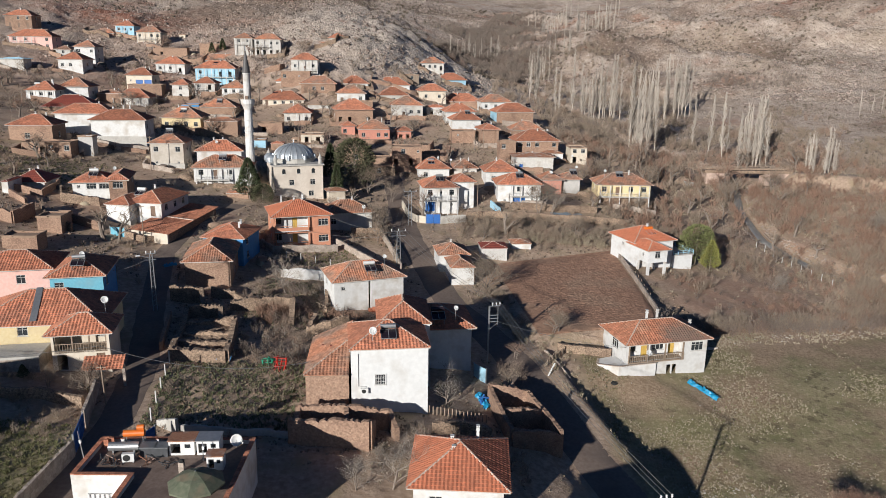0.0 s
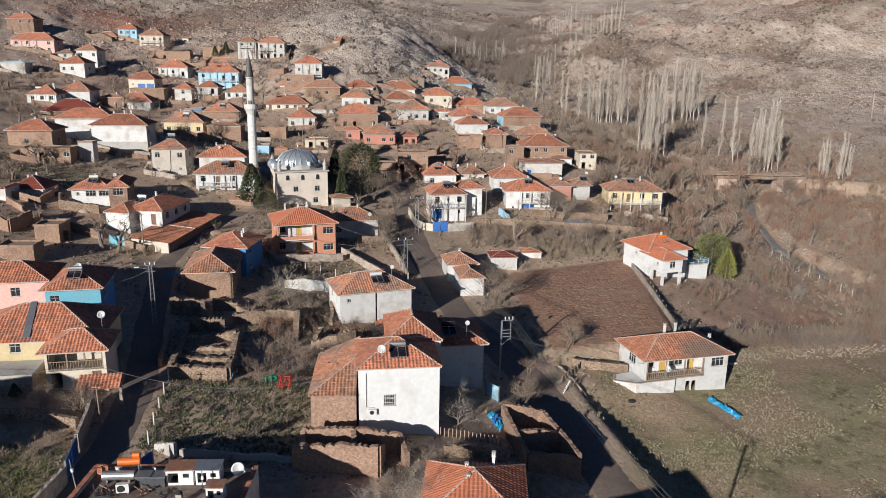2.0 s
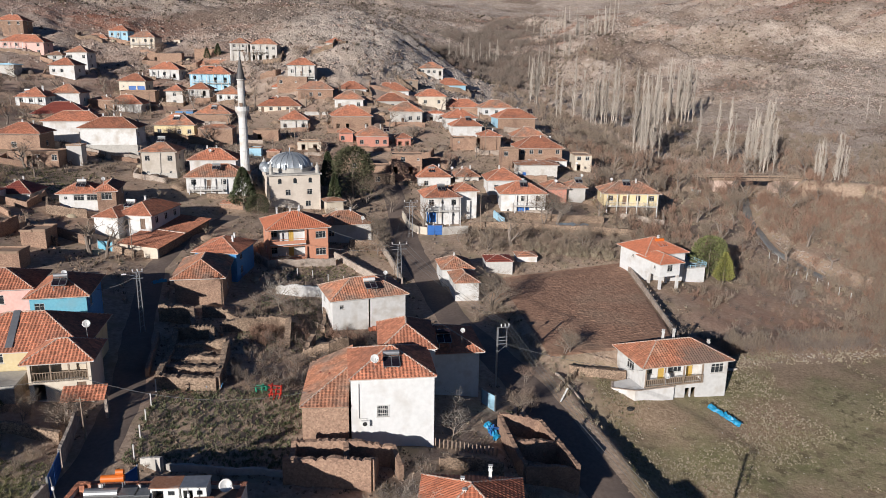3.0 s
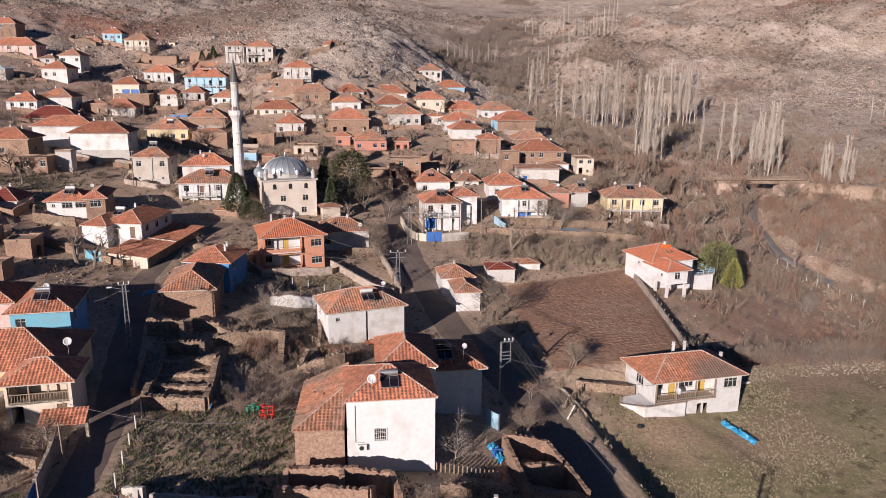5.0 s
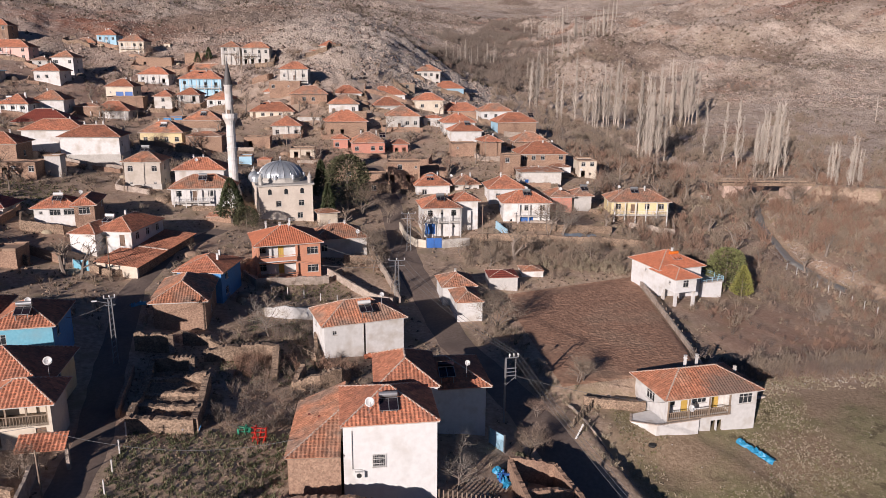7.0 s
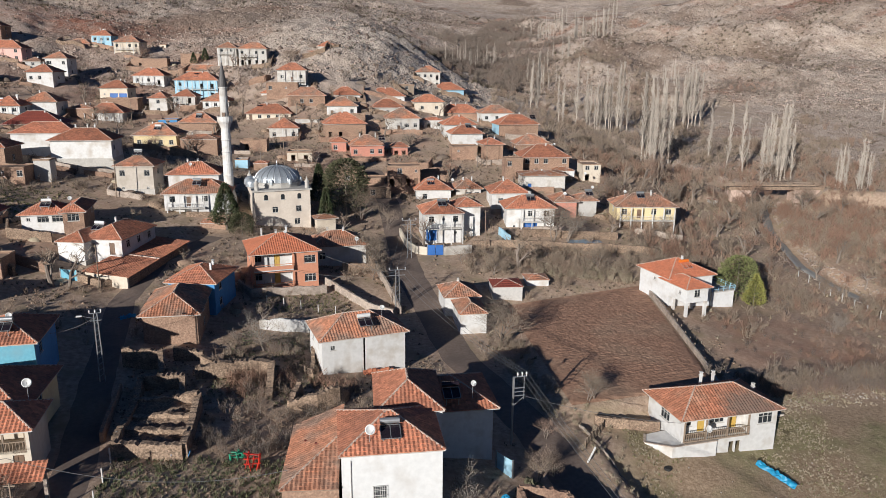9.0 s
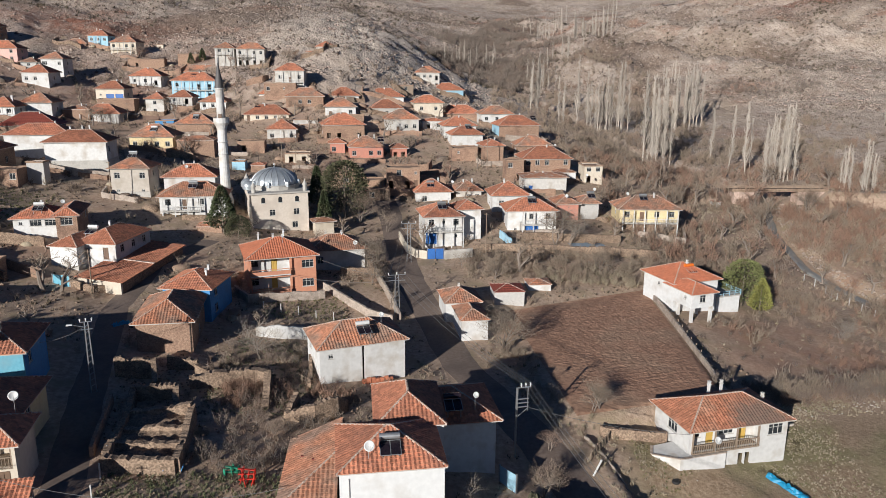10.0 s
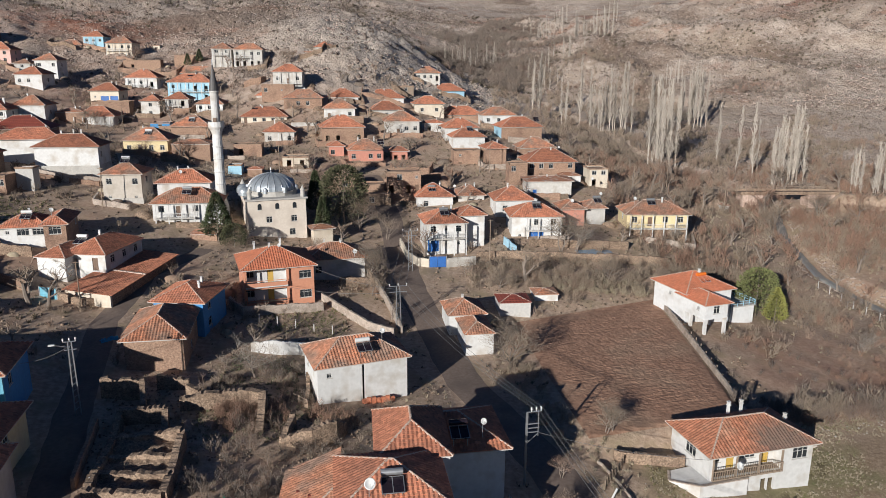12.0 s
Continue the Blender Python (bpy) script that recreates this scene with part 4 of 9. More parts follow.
def annex():
    """A low brick wing that leans on the white house: its ridge runs along their common wall, hipped at the front."""
    ob = thing("house", pose(-12.1, 72.3, -2.4, 0, 0, 3), "brick annex with old sagging red tile roof", "house", "village houses")
    FOOTPRINTS.append((-12.1, 72.3, radians(3), 4.9, 11.0))
    L, W, h = 4.7, 11.0, 3.2
    facade(ob, Matrix.Identity(4), L, 0, h, ("..",), ADOBE, FRAME_W, FRAME_D, 2.2)
    facade(ob, pose(0, W - 0.302, 0, 0, 0, -90), W - 0.604, 0, h, (".w.",), ADOBE, FRAME_W, FRAME_D, 2.2)
    facade(ob, pose(L, W, 0, 0, 0, 180), L, 0, h, (".",), ADOBE, FRAME_W, FRAME_D, 2.2)
    part("wall", Shape().box(L - 0.3, L, 0.302, 4.0, -2.2, h), ADOBE, ob)
    x0, x1, y0, y1, zr = -0.25, L - 0.02, -0.25, W + 0.25, h + 2.15
    apex, top = (x1, y0 + 5.6, zr), (x1, y1, zr)
    west, south = Shape(), Shape()
    slope_shape(west, (x0, y1, h), (x0, y0, h), top, apex)
    slope_shape(south, (x0, y0, h), (x1, y0, h), apex, apex)
    roof = part("roof", west, TILE_OLD, ob)
    part("roof_slope", south, TILE_OLD, roof)
    part("eave_board", Shape().box(x0 + 0.04, x1, y0 + 0.04, y1 - 0.04, h - 0.12, h - 0.03), WOOD, roof)
    part("hip_cap", cap((x0, y0, h), apex, 0.12), MORTAR, roof)
    part("back_gable", Shape().box(0, L, W - 0.25, W, h - 0.02, h + 0.4), ADOBE, ob)
    for u, v in ((1.2, 6.6), (2.3, 5.2)):
        part("slipped_tile", Shape().box(u, u + 0.35, v, v + 0.3, h + 0.9 * (u + 0.25) / 2.1 + 0.02, h + 0.9 * (u + 0.25) / 2.1 + 0.16), TILE_DARK, roof)


annex()
hs("white house with dark red roof beside the road", -3.2, 85.2, 8, 10.8, 9.0, -4.8, 0.9, wall=WHITE, front=("....", "...."), right=("ww", "ww"), pitch=0.45, **near)
hs("grey-white plastered house with patched tile roof", -13.4, 104.5, 20, 12.0, 8.6, -4.2, 1.1, wall=WHITE, roof=TILE_OLD, front=("....", "s..."), pitch=0.48, left=("..", "w."), over=0.5, slits=((5.35, 5.65, 0.0, 5.0),), **near)
hs("small whitewashed roadside house with brown tiles", 5.0, 122.1, 8, 4.6, 7.2, -5.0, -1.4, wall=WHITE, roof=TILE_OLD, front=(".",), left=(".",), pitch=0.5, over=0.3, **near)
hs("long whitewashed stable behind the roadside house", 2.9, 129.0, 8, 6.2, 7.2, -4.8, -1.0, wall=WHITE, roof=TILE_OLD, front=(".",), left=("..",), pitch=0.5, over=0.3, **near)
orange_house = hs("orange two-storey house with white loggia balconies", -28.7, 134.0, 18, 12.0, 11.0, -1.8, 4.6, wall=ORANGE, roof=TILE_BRIGHT, front=("...W", "...W"), left=(".w.", ".w."), right=("ww", "ww"), pitch=0.42, over=0.6, doors=DOOR_O, chimneys=((4.6, 4.9, 2.6), (2.5, 8.0, 2.3), (6.8, 8.6, 2.4)), loggias=((0.25, 6.6, 0.5, 3.0, 1.7, "W.d.", WHITE, ORANGE, 0.7), (0.25, 6.6, 3.65, 6.2, 1.7, "W.d.", WHITE, ORANGE, 0.7)), **near)
farmhouse = hs("two-storey whitewashed farmhouse with timber balcony", 28.3, 91.7, 13, 13.6, 8.6, -8.9, -3.4, wall=WHITE, roof=TILE_FARM, front=("..s....oo.....", "...W"), left=("...", ".W."), right=("..", "w."), pitch=0.46, doors=DOOR_O, frames=FRAME_W, loggias=((0.2, 8.7, 2.75, 5.3, 1.5, "WdWd", WHITE, WOOD, 0.25),), chimneys=((6.1, 6.2, 2.2), (7.9, 6.4, 2.1), (12.1, 4.3, 0.95)), **near)
stilt_house = hs("white house with bright tile roof beside the field", 40.5, 134.3, 18, 9.9, 9.6, -4.8, 0.45, wall=FRESH_WHITE, roof=TILE_BRIGHT, front=("....", "...."), left=("...", ".s."), right=("w.", "w."), pitch=0.46, **near)
stilt_wing = hs("white front wing standing on concrete stilts", 41.9, 129.8, 18, 5.4, 7.6, -2.5, 0.0, wall=FRESH_WHITE, roof=TILE_BRIGHT, front=("w",), left=(".s",), right=("..",), pitch=0.46, bury=0.0, **near)
hs("old stone house with weathered tile roof", -38.1, 110.5, 8, 8.2, 12.6, -1.8, 2.4, wall=ADOBE, roof=TILE_OLD, front=("...", "..."), pitch=0.48, **near)
hs("blue-painted house with ribbed red roof", -38.8, 123.0, -6, 8.2, 9.6, -1.5, 3.4, wall=BLUE, roof=TILE, front=(".", "."), right=("w.", "w."), pitch=0.42, **near)
hs("turquoise and blue house with corner hip roof", -50.6, 93.6, 12, 7.9, 9.8, -1.6, 4.8, wall=TURQ, side_wall=BLUE, roof=TILE, front=("...", "w.."), right=("..", "w."), pitch=0.46, **near)
hs("pink-painted house with dark red roof", -62.0, 94.5, 12, 11.5, 9.0, -1.2, 5.2, wall=PINK, roof=TILE, front=("....", "..w."), pitch=0.4, **near)
yellow_house = hs("yellow house with broad red tile roof", -53.0, 79.4, 9, 15.6, 11.6, 0.8, 3.0, wall=YELLOW, roof=TILE, front=("w..w....o",), pitch=0.48, **near)
hs("open tiled veranda of the yellow house", -42.7, 77.3, 11, 7.5, 6.5, -1.6, 2.9, wall=CREAM, roof=TILE, front=("o.d", "..."), right=("..", ".."), pitch=0.5, loggias=((0.3, 6.0, 2.3, 4.35, 2.6, "..W", CREAM, WOOD, 0.0),), **near)
hs("low house with new red tile roof", -0.6, 55.0, -4, 9.2, 9.5, -5.5, -2.0, wall=WHITE, roof=TILE_BRIGHT, front=("ww",), pitch=0.48, chimneys=((3.2, 5.2, 1.9), (5.6, 6.6, 2.3), (3.4, 3.4, 1.9)), **near)

sheet = Shape()
for k in range(5):
    u, v = 6.9 - 0.12 * k, -0.1 + 1.05 * k
    sheet.bar((u, v, 2.36 + 0.48 * (v + 0.6)), (u - 0.12, v + 1.1, 2.36 + 0.48 * (v + 1.7)), 0.75, 0.05)
part("valley_sheet", sheet, STEEL, yellow_house, "strip of grey-blue sheet metal on the tiles")

# ---- the middle of the village ----
hs("white farmhouse with blue gate and solar roof", -0.4, 162.8, 9, 8.7, 9.5, 0.0, 5.6, front=("g.s", "wsw"), porch=(0.3, 7.6, 2.7), detail=True)
hs("white house with blue garage door and stair", 17.0, 172.2, 2, 11.6, 9.0, -0.5, 5.0, front=("sg.", ".ww"), porch=(3.0, 10.0, 2.7), detail=True)
hs("low tiled wing of the farmhouse", 6.3, 166.6, 9, 6.0, 7.0, 2.0, 6.4, front=(".",))
# dark rubble plinth in place of the open undercroft's shade behind the porch
hs("yellow house on a dark stone plinth standing for its shaded undercroft", 42.3, 177.6, -2, 14.3, 9.5, -1.0, 4.4, wall=YELLOW, roof=TILE_OLD, front=("....", "wdww"), detail=True, frames=FRAME_W, plinth=(2.3, RUBBLE), porch=(0.4, 12.6, 2.45))
hs("cluster house with tiled roof and terrace", -2.5, 192.9, 6, 9.6, 8, 2.0, 5.4, front=("w.",))
hs("low tiled house behind the farmhouse", 7.2, 195.9, 6, 7.4, 7, 2.0, 5.2, front=(".w.",))
hs("tiled house above the blue garage", 14.9, 184.1, 4, 9.5, 8, 2.5, 6.2, front=("w.",))
hs("narrow house with orange-red end wall", 29.0, 180.0, 4, 6.0, 8, 0.8, 5.0, wall=CORAL, front=("..",))
hs("grey-walled outbuilding with tiled roof", 34.5, 181.6, 4, 5.4, 7, 0.8, 4.9, wall=GREYWASH, roof=TILE_OLD, front=(".",))
hs("white shed with grey sheet roof and blue door", 23.9, 199.0, 2, 11.9, 7, 4.0, 8.1, roof=RUST, front=("d..",), doors=DOOR_B, pitch=0.2)
hs("small cream flat-roofed house", 41.2, 209.5, 4, 6.0, 7, 5.0, 9.5, wall=CREAM, roof="flat", front=("ww",))
hs("mud-brick house with wide tiled roof", 25.5, 212.0, 4, 13.8, 9, 6.0, 11.0, wall=ADOBE, front=("w.w.w",))
hs("mud-brick house with tiled roof and red shed", 27.2, 236.0, 6, 11.1, 8, 8.4, 11.9, wall=ADOBE, front=("..",))
hs("grey-blue and brick house with hipped roof", 24.0, 259.0, 10, 14.5, 9, 10.2, 15.8, wall=ADOBE, side_wall=SKYBLUE, front=(".w.w", "...."), left=("w", "."))
hs("square mud-brick house with tiled hip roof", 16.6, 225.2, 12, 6.6, 8, 7.5, 12.9, wall=ADOBE, front=("..",), left=(".",))
hs("flat-roofed mud-brick barn with small window", 7.4, 226.2, 6, 8.4, 7, 7.0, 12.1, wall=ADOBE, roof="flat", front=("s.",), left=(".",))
hs("tiled house with white front wall", 7.9, 240.4, 8, 10.6, 7.5, 11.0, 14.5, front=("..",))
hs("tiled house stepping up behind", 5.8, 249.4, 8, 11.3, 8, 13.0, 16.4, front=("..",))
hs("white house under a broad tiled roof", 20.1, 284.0, 8, 12.5, 8, 14.4, 17.8, front=("www",))
hs("long tiled house in the middle row", 5.2, 292.0, 8, 16.8, 9, 13.8, 17.3, front=("....",), wall=ADOBE)
hs("white two-storey house with veranda", -12.5, 255.0, 6, 11.7, 9, 13.6, 17.9, front=(".d.w",), porch=None)
hs("tiled house in the upper row", -3.7, 288.0, 8, 11.6, 8, 17.4, 21.4, wall=CREAM, front=(".w",))
hs("tiled white house in the upper row", -18.1, 274.0, 8, 11.7, 8.5, 16.8, 20.2, front=("w.w",))
hs("long white house below the rocky knoll", -21.3, 292.0, 6, 14.9, 9, 19.8, 23.2, front=("wwww",))
hs("white house at the foot of the knoll", -33.4, 281.0, 6, 11.7, 8.5, 20.4, 24.0, front=("..w",))
hs("tiled house with low white wall", -32.7, 266.0, 6, 11.1, 8.5, 17.6, 21.1, front=("d..",))
hs("open-fronted house under a wide tile roof", -30.5, 244.0, 12, 13.5, 10, 12.6, 16.9, wall=ADOBE, front=("oo.o",))
hs("coral-red house with tiled roof", -21.0, 226.0, 10, 10.5, 8, 8.8, 12.4, wall=CORAL, front=("...w",))
hs("coral-red shed wing with dark openings", -9.6, 228.5, 10, 5.6, 5, 8.8, 11.8, wall=CORAL, front=("oo",))
hs("low coral-red outbuilding with tiled roof", -27.0, 230.0, 8, 5.3, 6, 9.6, 13.0, wall=CORAL, front=("..",))
hs("flat-roofed mud-brick house with small windows", -9.6, 196.4, 4, 9.2, 7, 5.6, 10.5, wall=ADOBE, roof="flat", front=(".w.s",))
hs("light blue house on the slope", 3.8, 333.0, 14, 14.3, 9, 17.0, 24.2, wall=SKYBLUE, side_wall=SKYBLUE, front=("g..", "..."), left=("..", ".."))
hs("white house standing alone on the hill", -3.8, 336.7, 2, 11.3, 8, 25.0, 31.3, front=("w..o", "ww.o"))
hs("white house with grey balcony front", -47.5, 244.0, 6, 9.8, 9, 11.8, 15.6, front=("w.w",), porch=(4.0, 8.6, 0.4))
hs("pale yellow house with long tiled roof", -58.5, 262.4, 4, 15.5, 9, 14.2, 18.7, wall=CREAM, front=("d.w.w",))
hs("dark-walled outbuilding with flat roof", -42.0, 258.0, 6, 9, 6, 14.0, 17.4, wall=GREYWASH, roof="flat", front=("oo",))
hs("mud-brick house with earth-grey tile roof", -46.3, 271.0, 4, 13.5, 8, 20.6, 24.2, wall=ADOBE, roof=TILE_OLD, front=("d.w.",))
hs("small white house in the scrub", -58.1, 284.8, 2, 9.0, 7, 20.8, 24.3, front=("w.",))
hs("white house with balcony below the hill", -52.3, 285.6, 2, 11.1, 8, 28.0, 32.3, front=("wdw",), porch=(2, 10, 0.3))
hs("ruined mud-brick wall house", -55.0, 279.0, 2, 11.9, 5, 24.6, 28.0, wall=ADOBE, roof="flat", front=("..s.",))
hs("white house high on the slope", -44.4, 334.5, 2, 8.5, 7, 38.0, 41.4, front=("ww",))
hs("long low red-roofed shed", -50.0, 327.5, 2, 10.2, 5, 34.6, 38.0, wall=ADOBE, front=("..",))
hs("two-storey white house with arcade", -75.5, 327.9, 2, 12.3, 8, 33.8, 40.2, front=("oooo", "w.ww"))
hs("white house with balcony beside the arcade house", -84.6, 329.9, 2, 8.8, 8, 35.5, 40.5, front=("..", "ww"))

# ---- the left slope ----
hs("white house with green balcony", -76.7, 277.3, 0, 10.0, 8, 16.6, 21.8, front=("w.", "www"), porch=(0.6, 8.6, 2.4))
hs("tiled house with solar collector", -75.1, 245.8, 4, 12.2, 9, 13.4, 17.0, wall=ADOBE, front=("..",))
hs("light blue and white house with balcony", -92.0, 296.7, 2, 16.6, 9, 22.0, 28.4, wall=SKYBLUE, front=("oo.o", "w.oo"), side_wall=WHITE, porch=(1.0, 15.0, 3.0))
hs("white house behind the blue one", -100.1, 330.0, 0, 18.3, 8, 27.0, 31.1, front=("w.ww",))
hs("white house with pink ground floor", -96.0, 280.3, 0, 7.4, 8, 17.0, 22.6, front=("w", "w"))
hs("white house with red tiled roof", -88.0, 281.3, 0, 8.8, 7, 18.4, 23.2, front=("wo",))
hs("red-roofed white house with veranda", -113.1, 313.0, 0, 13.0, 9, 22.6, 29.6, front=("...", "w.o"), wall=WHITE)
hs("small house with grey shutter door", -114.1, 284.0, 0, 10.8, 8, 21.6, 25.8, front=("sgg",), wall=CREAM)
hs("grey-walled house with tiled roof", -111.4, 264.0, 2, 13.6, 9, 12.4, 18.6, wall=GREYWASH, front=("..", "w."))
hs("cream house with stone-brown roof", -134.0, 349.9, 0, 12.0, 9, 36.6, 42.9, wall=CREAM, front=("....", "w.ww"), roof=TILE_OLD)
hs("light blue house under the red cliff", -147.0, 359.0, 0, 9.7, 8, 39.4, 45.8, wall=SKYBLUE, front=("..", "www"))
hs("dark mud-brick house with brown roof", -156.5, 355.0, 0, 11.3, 7, 38.4, 42.2, wall=ADOBE, roof=TILE_OLD, front=("oo",))
hs("white house with tall windows", -144.0, 309.1, 0, 9.3, 8, 29.0, 35.8, front=("..", "W.w"))
hs("low white house with dark windows", -142.6, 291.5, 0, 10.5, 9, 27.0, 31.0, front=("ww.",))
hs("small grey annex under a brown roof", -151.0, 308.0, 0, 7.0, 6, 30.2, 34.6, wall=GREYWASH, roof=TILE_OLD, front=("w",))
hs("pink house with twin tile roofs", -172.0, 313.5, 4, 18.0, 9, 34.4, 39.6, wall=PINK, front=("....", "...w"))
hs("brick house with white bay", -185.5, 336.8, 0, 12.7, 8, 43.6, 48.7, wall=ADOBE, front=("..w",))
hs("white shed with blue sheet roof", -160.0, 283.0, 0, 10.0, 6, 27.5, 31.0, roof=SKYBLUE, front=("..",), pitch=0.15)
hs("white balcony house with twin roofs", -133.0, 248.5, 4, 10.2, 9, 16.2, 21.5, front=("..", "www"), porch=(0.3, 9.0, 2.6))
hs("higher rear wing of the balcony house", -126.5, 256.5, 4, 11.0, 9, 18.0, 22.4, front=("..",), wall=WHITE)
hs("dark red-roofed mud-brick barn", -116.8, 226.0, 12, 16.1, 10, 14.0, 17.8, wall=ADOBE, roof=TILE_DARK, front=("....",))
hs("yellow house with solar collector", -78.4, 217.9, 2, 12.4, 9, 12.0, 15.8, wall=YELLOW, front=("w.w.",))
hs("big white house on a grey plinth", -84.0, 184.3, 6, 14.2, 9.5, 10.4, 17.8, front=("....", "...."), right=(".", "w."), detail=True, plinth=(3.3, CONCRETE), chimneys=((4.0, 5.6, 2.8), (6.4, 6.2, 2.9), (8.0, 6.2, 2.9)))
hs("mud-brick house with old red hip roof", -98.5, 173.7, 4, 11.0, 9, 12.6, 17.3, wall=ADOBE, front=("..w...",), detail=True)
hs("long house with sagging red roof", -95.0, 189.0, 8, 15.0, 9, 14.5, 18.9, wall=WHITE, roof=TILE, front=("....",), detail=True)
hs("flat-roofed mud-brick barn with dark doorway", -92.5, 167.5, 2, 12.0, 6, 8.4, 14.0, wall=ADOBE, roof="flat", front=(".so..w",))
hs("pale grey gatehouse pier by the lane", -81.8, 172.0, 4, 4.5, 4, 10.8, 15.0, wall=GREYWASH, roof="flat", front=("..",))
hs("grey-white house with two storeys", -66.0, 174.3, 2, 8.9, 8, 7.0, 13.5, wall=BEIGE, front=("s.s", "w.w"), roof=TILE_OLD, detail=True, plinth=(1.6, CONCRETE))
hs("tiled house with low eaves", -54.6, 172.9, 6, 11.5, 9, 7.4, 11.9, front=("..",), detail=True)
hs("white house with balcony beside the mosque", -53.4, 166.0, 8, 14.0, 9.5, 3.6, 9.0, front=("oo.o", "wdww"), porch=(0.6, 8.0, 2.6), roof=TILE_OLD, detail=True)
hs("white house with outside stair and brick bay", -71.8, 146.4, 10, 8.4, 8.0, 4.2, 8.6, front=("...", "sWW"), detail=True)
hs("brick-fronted wing with tall hip roof", -64.0, 145.5, 14, 4.6, 11.0, 4.2, 9.3, wall=ADOBE, front=("..", "W"), detail=True, right=("...", "..w"))
hs("small white house with rust-red roof", -84.0, 146.8, 4, 7.4, 7, 5.0, 8.5, roof=TILE_DARK, front=(".d",), doors=DOOR_B)
hs("white house with solar roof on the lane", -61.0, 137.1, -10, 5.4, 8.5, 0.8, 6.2, front=("..", ".."), right=("..", ".w"), detail=True, plinth=(2.2, CONCRETE), over=0.35, chimneys=())
hs("broad white house with long ridge", -57.6, 138.6, -8, 7.6, 12.0, 1.0, 6.3, front=("..", "od"), right=("..", "www"), detail=True, over=0.35, chimneys=((3.0, 5.6, 2.4),))


def barn():
    """A long byre under one slope of old tiles, with a fire wall across it."""
    ob = thing("barn", pose(-53.6, 130.8, -0.8, 0, 0, -11), "long low byre with sagging weathered tile roof", "barn")
    FOOTPRINTS.append((-53.6, 130.8, radians(-11), 7.2, 19.0))
    L, W = 7.2, 19.0

    def top(x, y):
        return 3.15 + (L - x) / L * 0.5 + y / W * 1.2

    def walled(x0, x1, y0, y1):
        s = Shape().box(x0, x1, y0, y1, -2, 3)
        s.v[4:] = [(x, y, top(x, y) - 0.06) for x, y, z in s.v[4:]]
        return s

    part("end_wall", walled(0, L, 0, 0.4), CREAM, ob)
    part("end_wall", walled(0, L, W - 0.4, W), RUBBLE, ob)
    part("wall", walled(L - 0.4, L, 0.402, W - 0.402), RUBBLE, ob)
    part("wall", walled(0, 0.4, 0.402, W - 0.402), RUBBLE, ob)
    sl = Shape()
    slope_shape(sl, *((x, y, top(x, y) + 0.1) for x, y in ((L + 0.5, -0.4), (L + 0.5, W + 0.4), (-0.4, -0.4), (-0.4, W + 0.4))))
    roof = tagged(part("roof", sl, TILE, ob), kind="stuff")
    for yy in (8.9,):
        part("fire_wall", Shape().bar((L + 0.45, yy, top(L + 0.45, yy) + 0.18), (-0.35, yy, top(-0.35, yy) + 0.18), 0.28), MORTAR, roof)


barn()
hs("dull tiled house beside the road", -20.6, 146.4, 14, 10.8, 8.5, -0.9, 2.8, wall=GREYWASH, roof=TILE_OLD, front=("w..",), detail=True)

# ---- sheds and byres ----
hs("cream ruin with empty windows", -37.3, 218.2, 4, 7.0, 6.0, 8.8, 11.4, wall=CREAM, roof="flat", front=("oo",), over=0.15, pitch=0.3)
hs("white-windowed mud-brick house front", 20.9, 208.5, 4, 5.0, 5.0, 5.6, 11.0, wall=ADOBE, roof="flat", front=("w.",), over=0.15, pitch=0.3)
hs("small white shed by the lane", 33.9, 210.0, 4, 5.9, 5.0, 5.6, 7.8, wall=WHITE, roof=RUST, front=("o",), over=0.15, pitch=0.3)
hs("low mud-brick shed with doorway", -51.8, 226.5, 4, 7.7, 5.0, 10.8, 13.8, wall=ADOBE, roof="flat", front=("o.",), over=0.15, pitch=0.3)
hs("low earth-roofed stone shed in scrub", -22.4, 202.0, 4, 6.2, 5.0, 5.3, 8.7, wall=RUBBLE, roof="flat", front=(".",), over=0.15, pitch=0.3)
hs("blue-walled lean-to in a yard", -48.4, 206.4, 4, 3.5, 4.0, 8.7, 10.9, wall=SKYBLUE, roof="flat", front=(".",), over=0.15, pitch=0.3)
hs("low tiled shed in a yard", -43.7, 206.3, 4, 3.8, 4.0, 8.2, 10.0, wall=ADOBE, roof=TILE, front=(".",), over=0.15, pitch=0.3)
hs("low yard shed with tiled roof", -44.0, 160.0, 4, 5.0, 4.0, 3.1, 4.4, wall=ADOBE, roof=TILE_OLD, front=(".",), over=0.15, pitch=0.3)
hs("mud-brick shed in the lower street", -68.5, 126.6, 4, 4.4, 5.0, 3.1, 5.8, wall=ADOBE, roof="flat", front=(".",), over=0.15, pitch=0.3)
hs("mud-brick byre by the lane", -68.6, 115.5, 4, 5.8, 4.0, 2.6, 4.9, wall=ADOBE, roof="flat", front=(".",), over=0.15, pitch=0.3)
hs("white cottage with rust-red roof", -82.2, 141.0, 4, 1.5, 6.0, 7.4, 9.6, wall=WHITE, roof=TILE_DARK, front=(".",), over=0.15, pitch=0.3)
hs("low dark shed behind the wall", 17.8, 141.8, 4, 4.2, 4.0, -3.0, -1.9, wall=WHITE, roof=TILE_OLD, front=(".",), over=0.15, pitch=0.3)
hs("shed with faded red sheet roof", 11.3, 136.0, 4, 5.3, 5.0, -3.9, -1.4, wall=GREYWASH, roof=TILE_DARK, front=("..",), over=0.15, pitch=0.3)
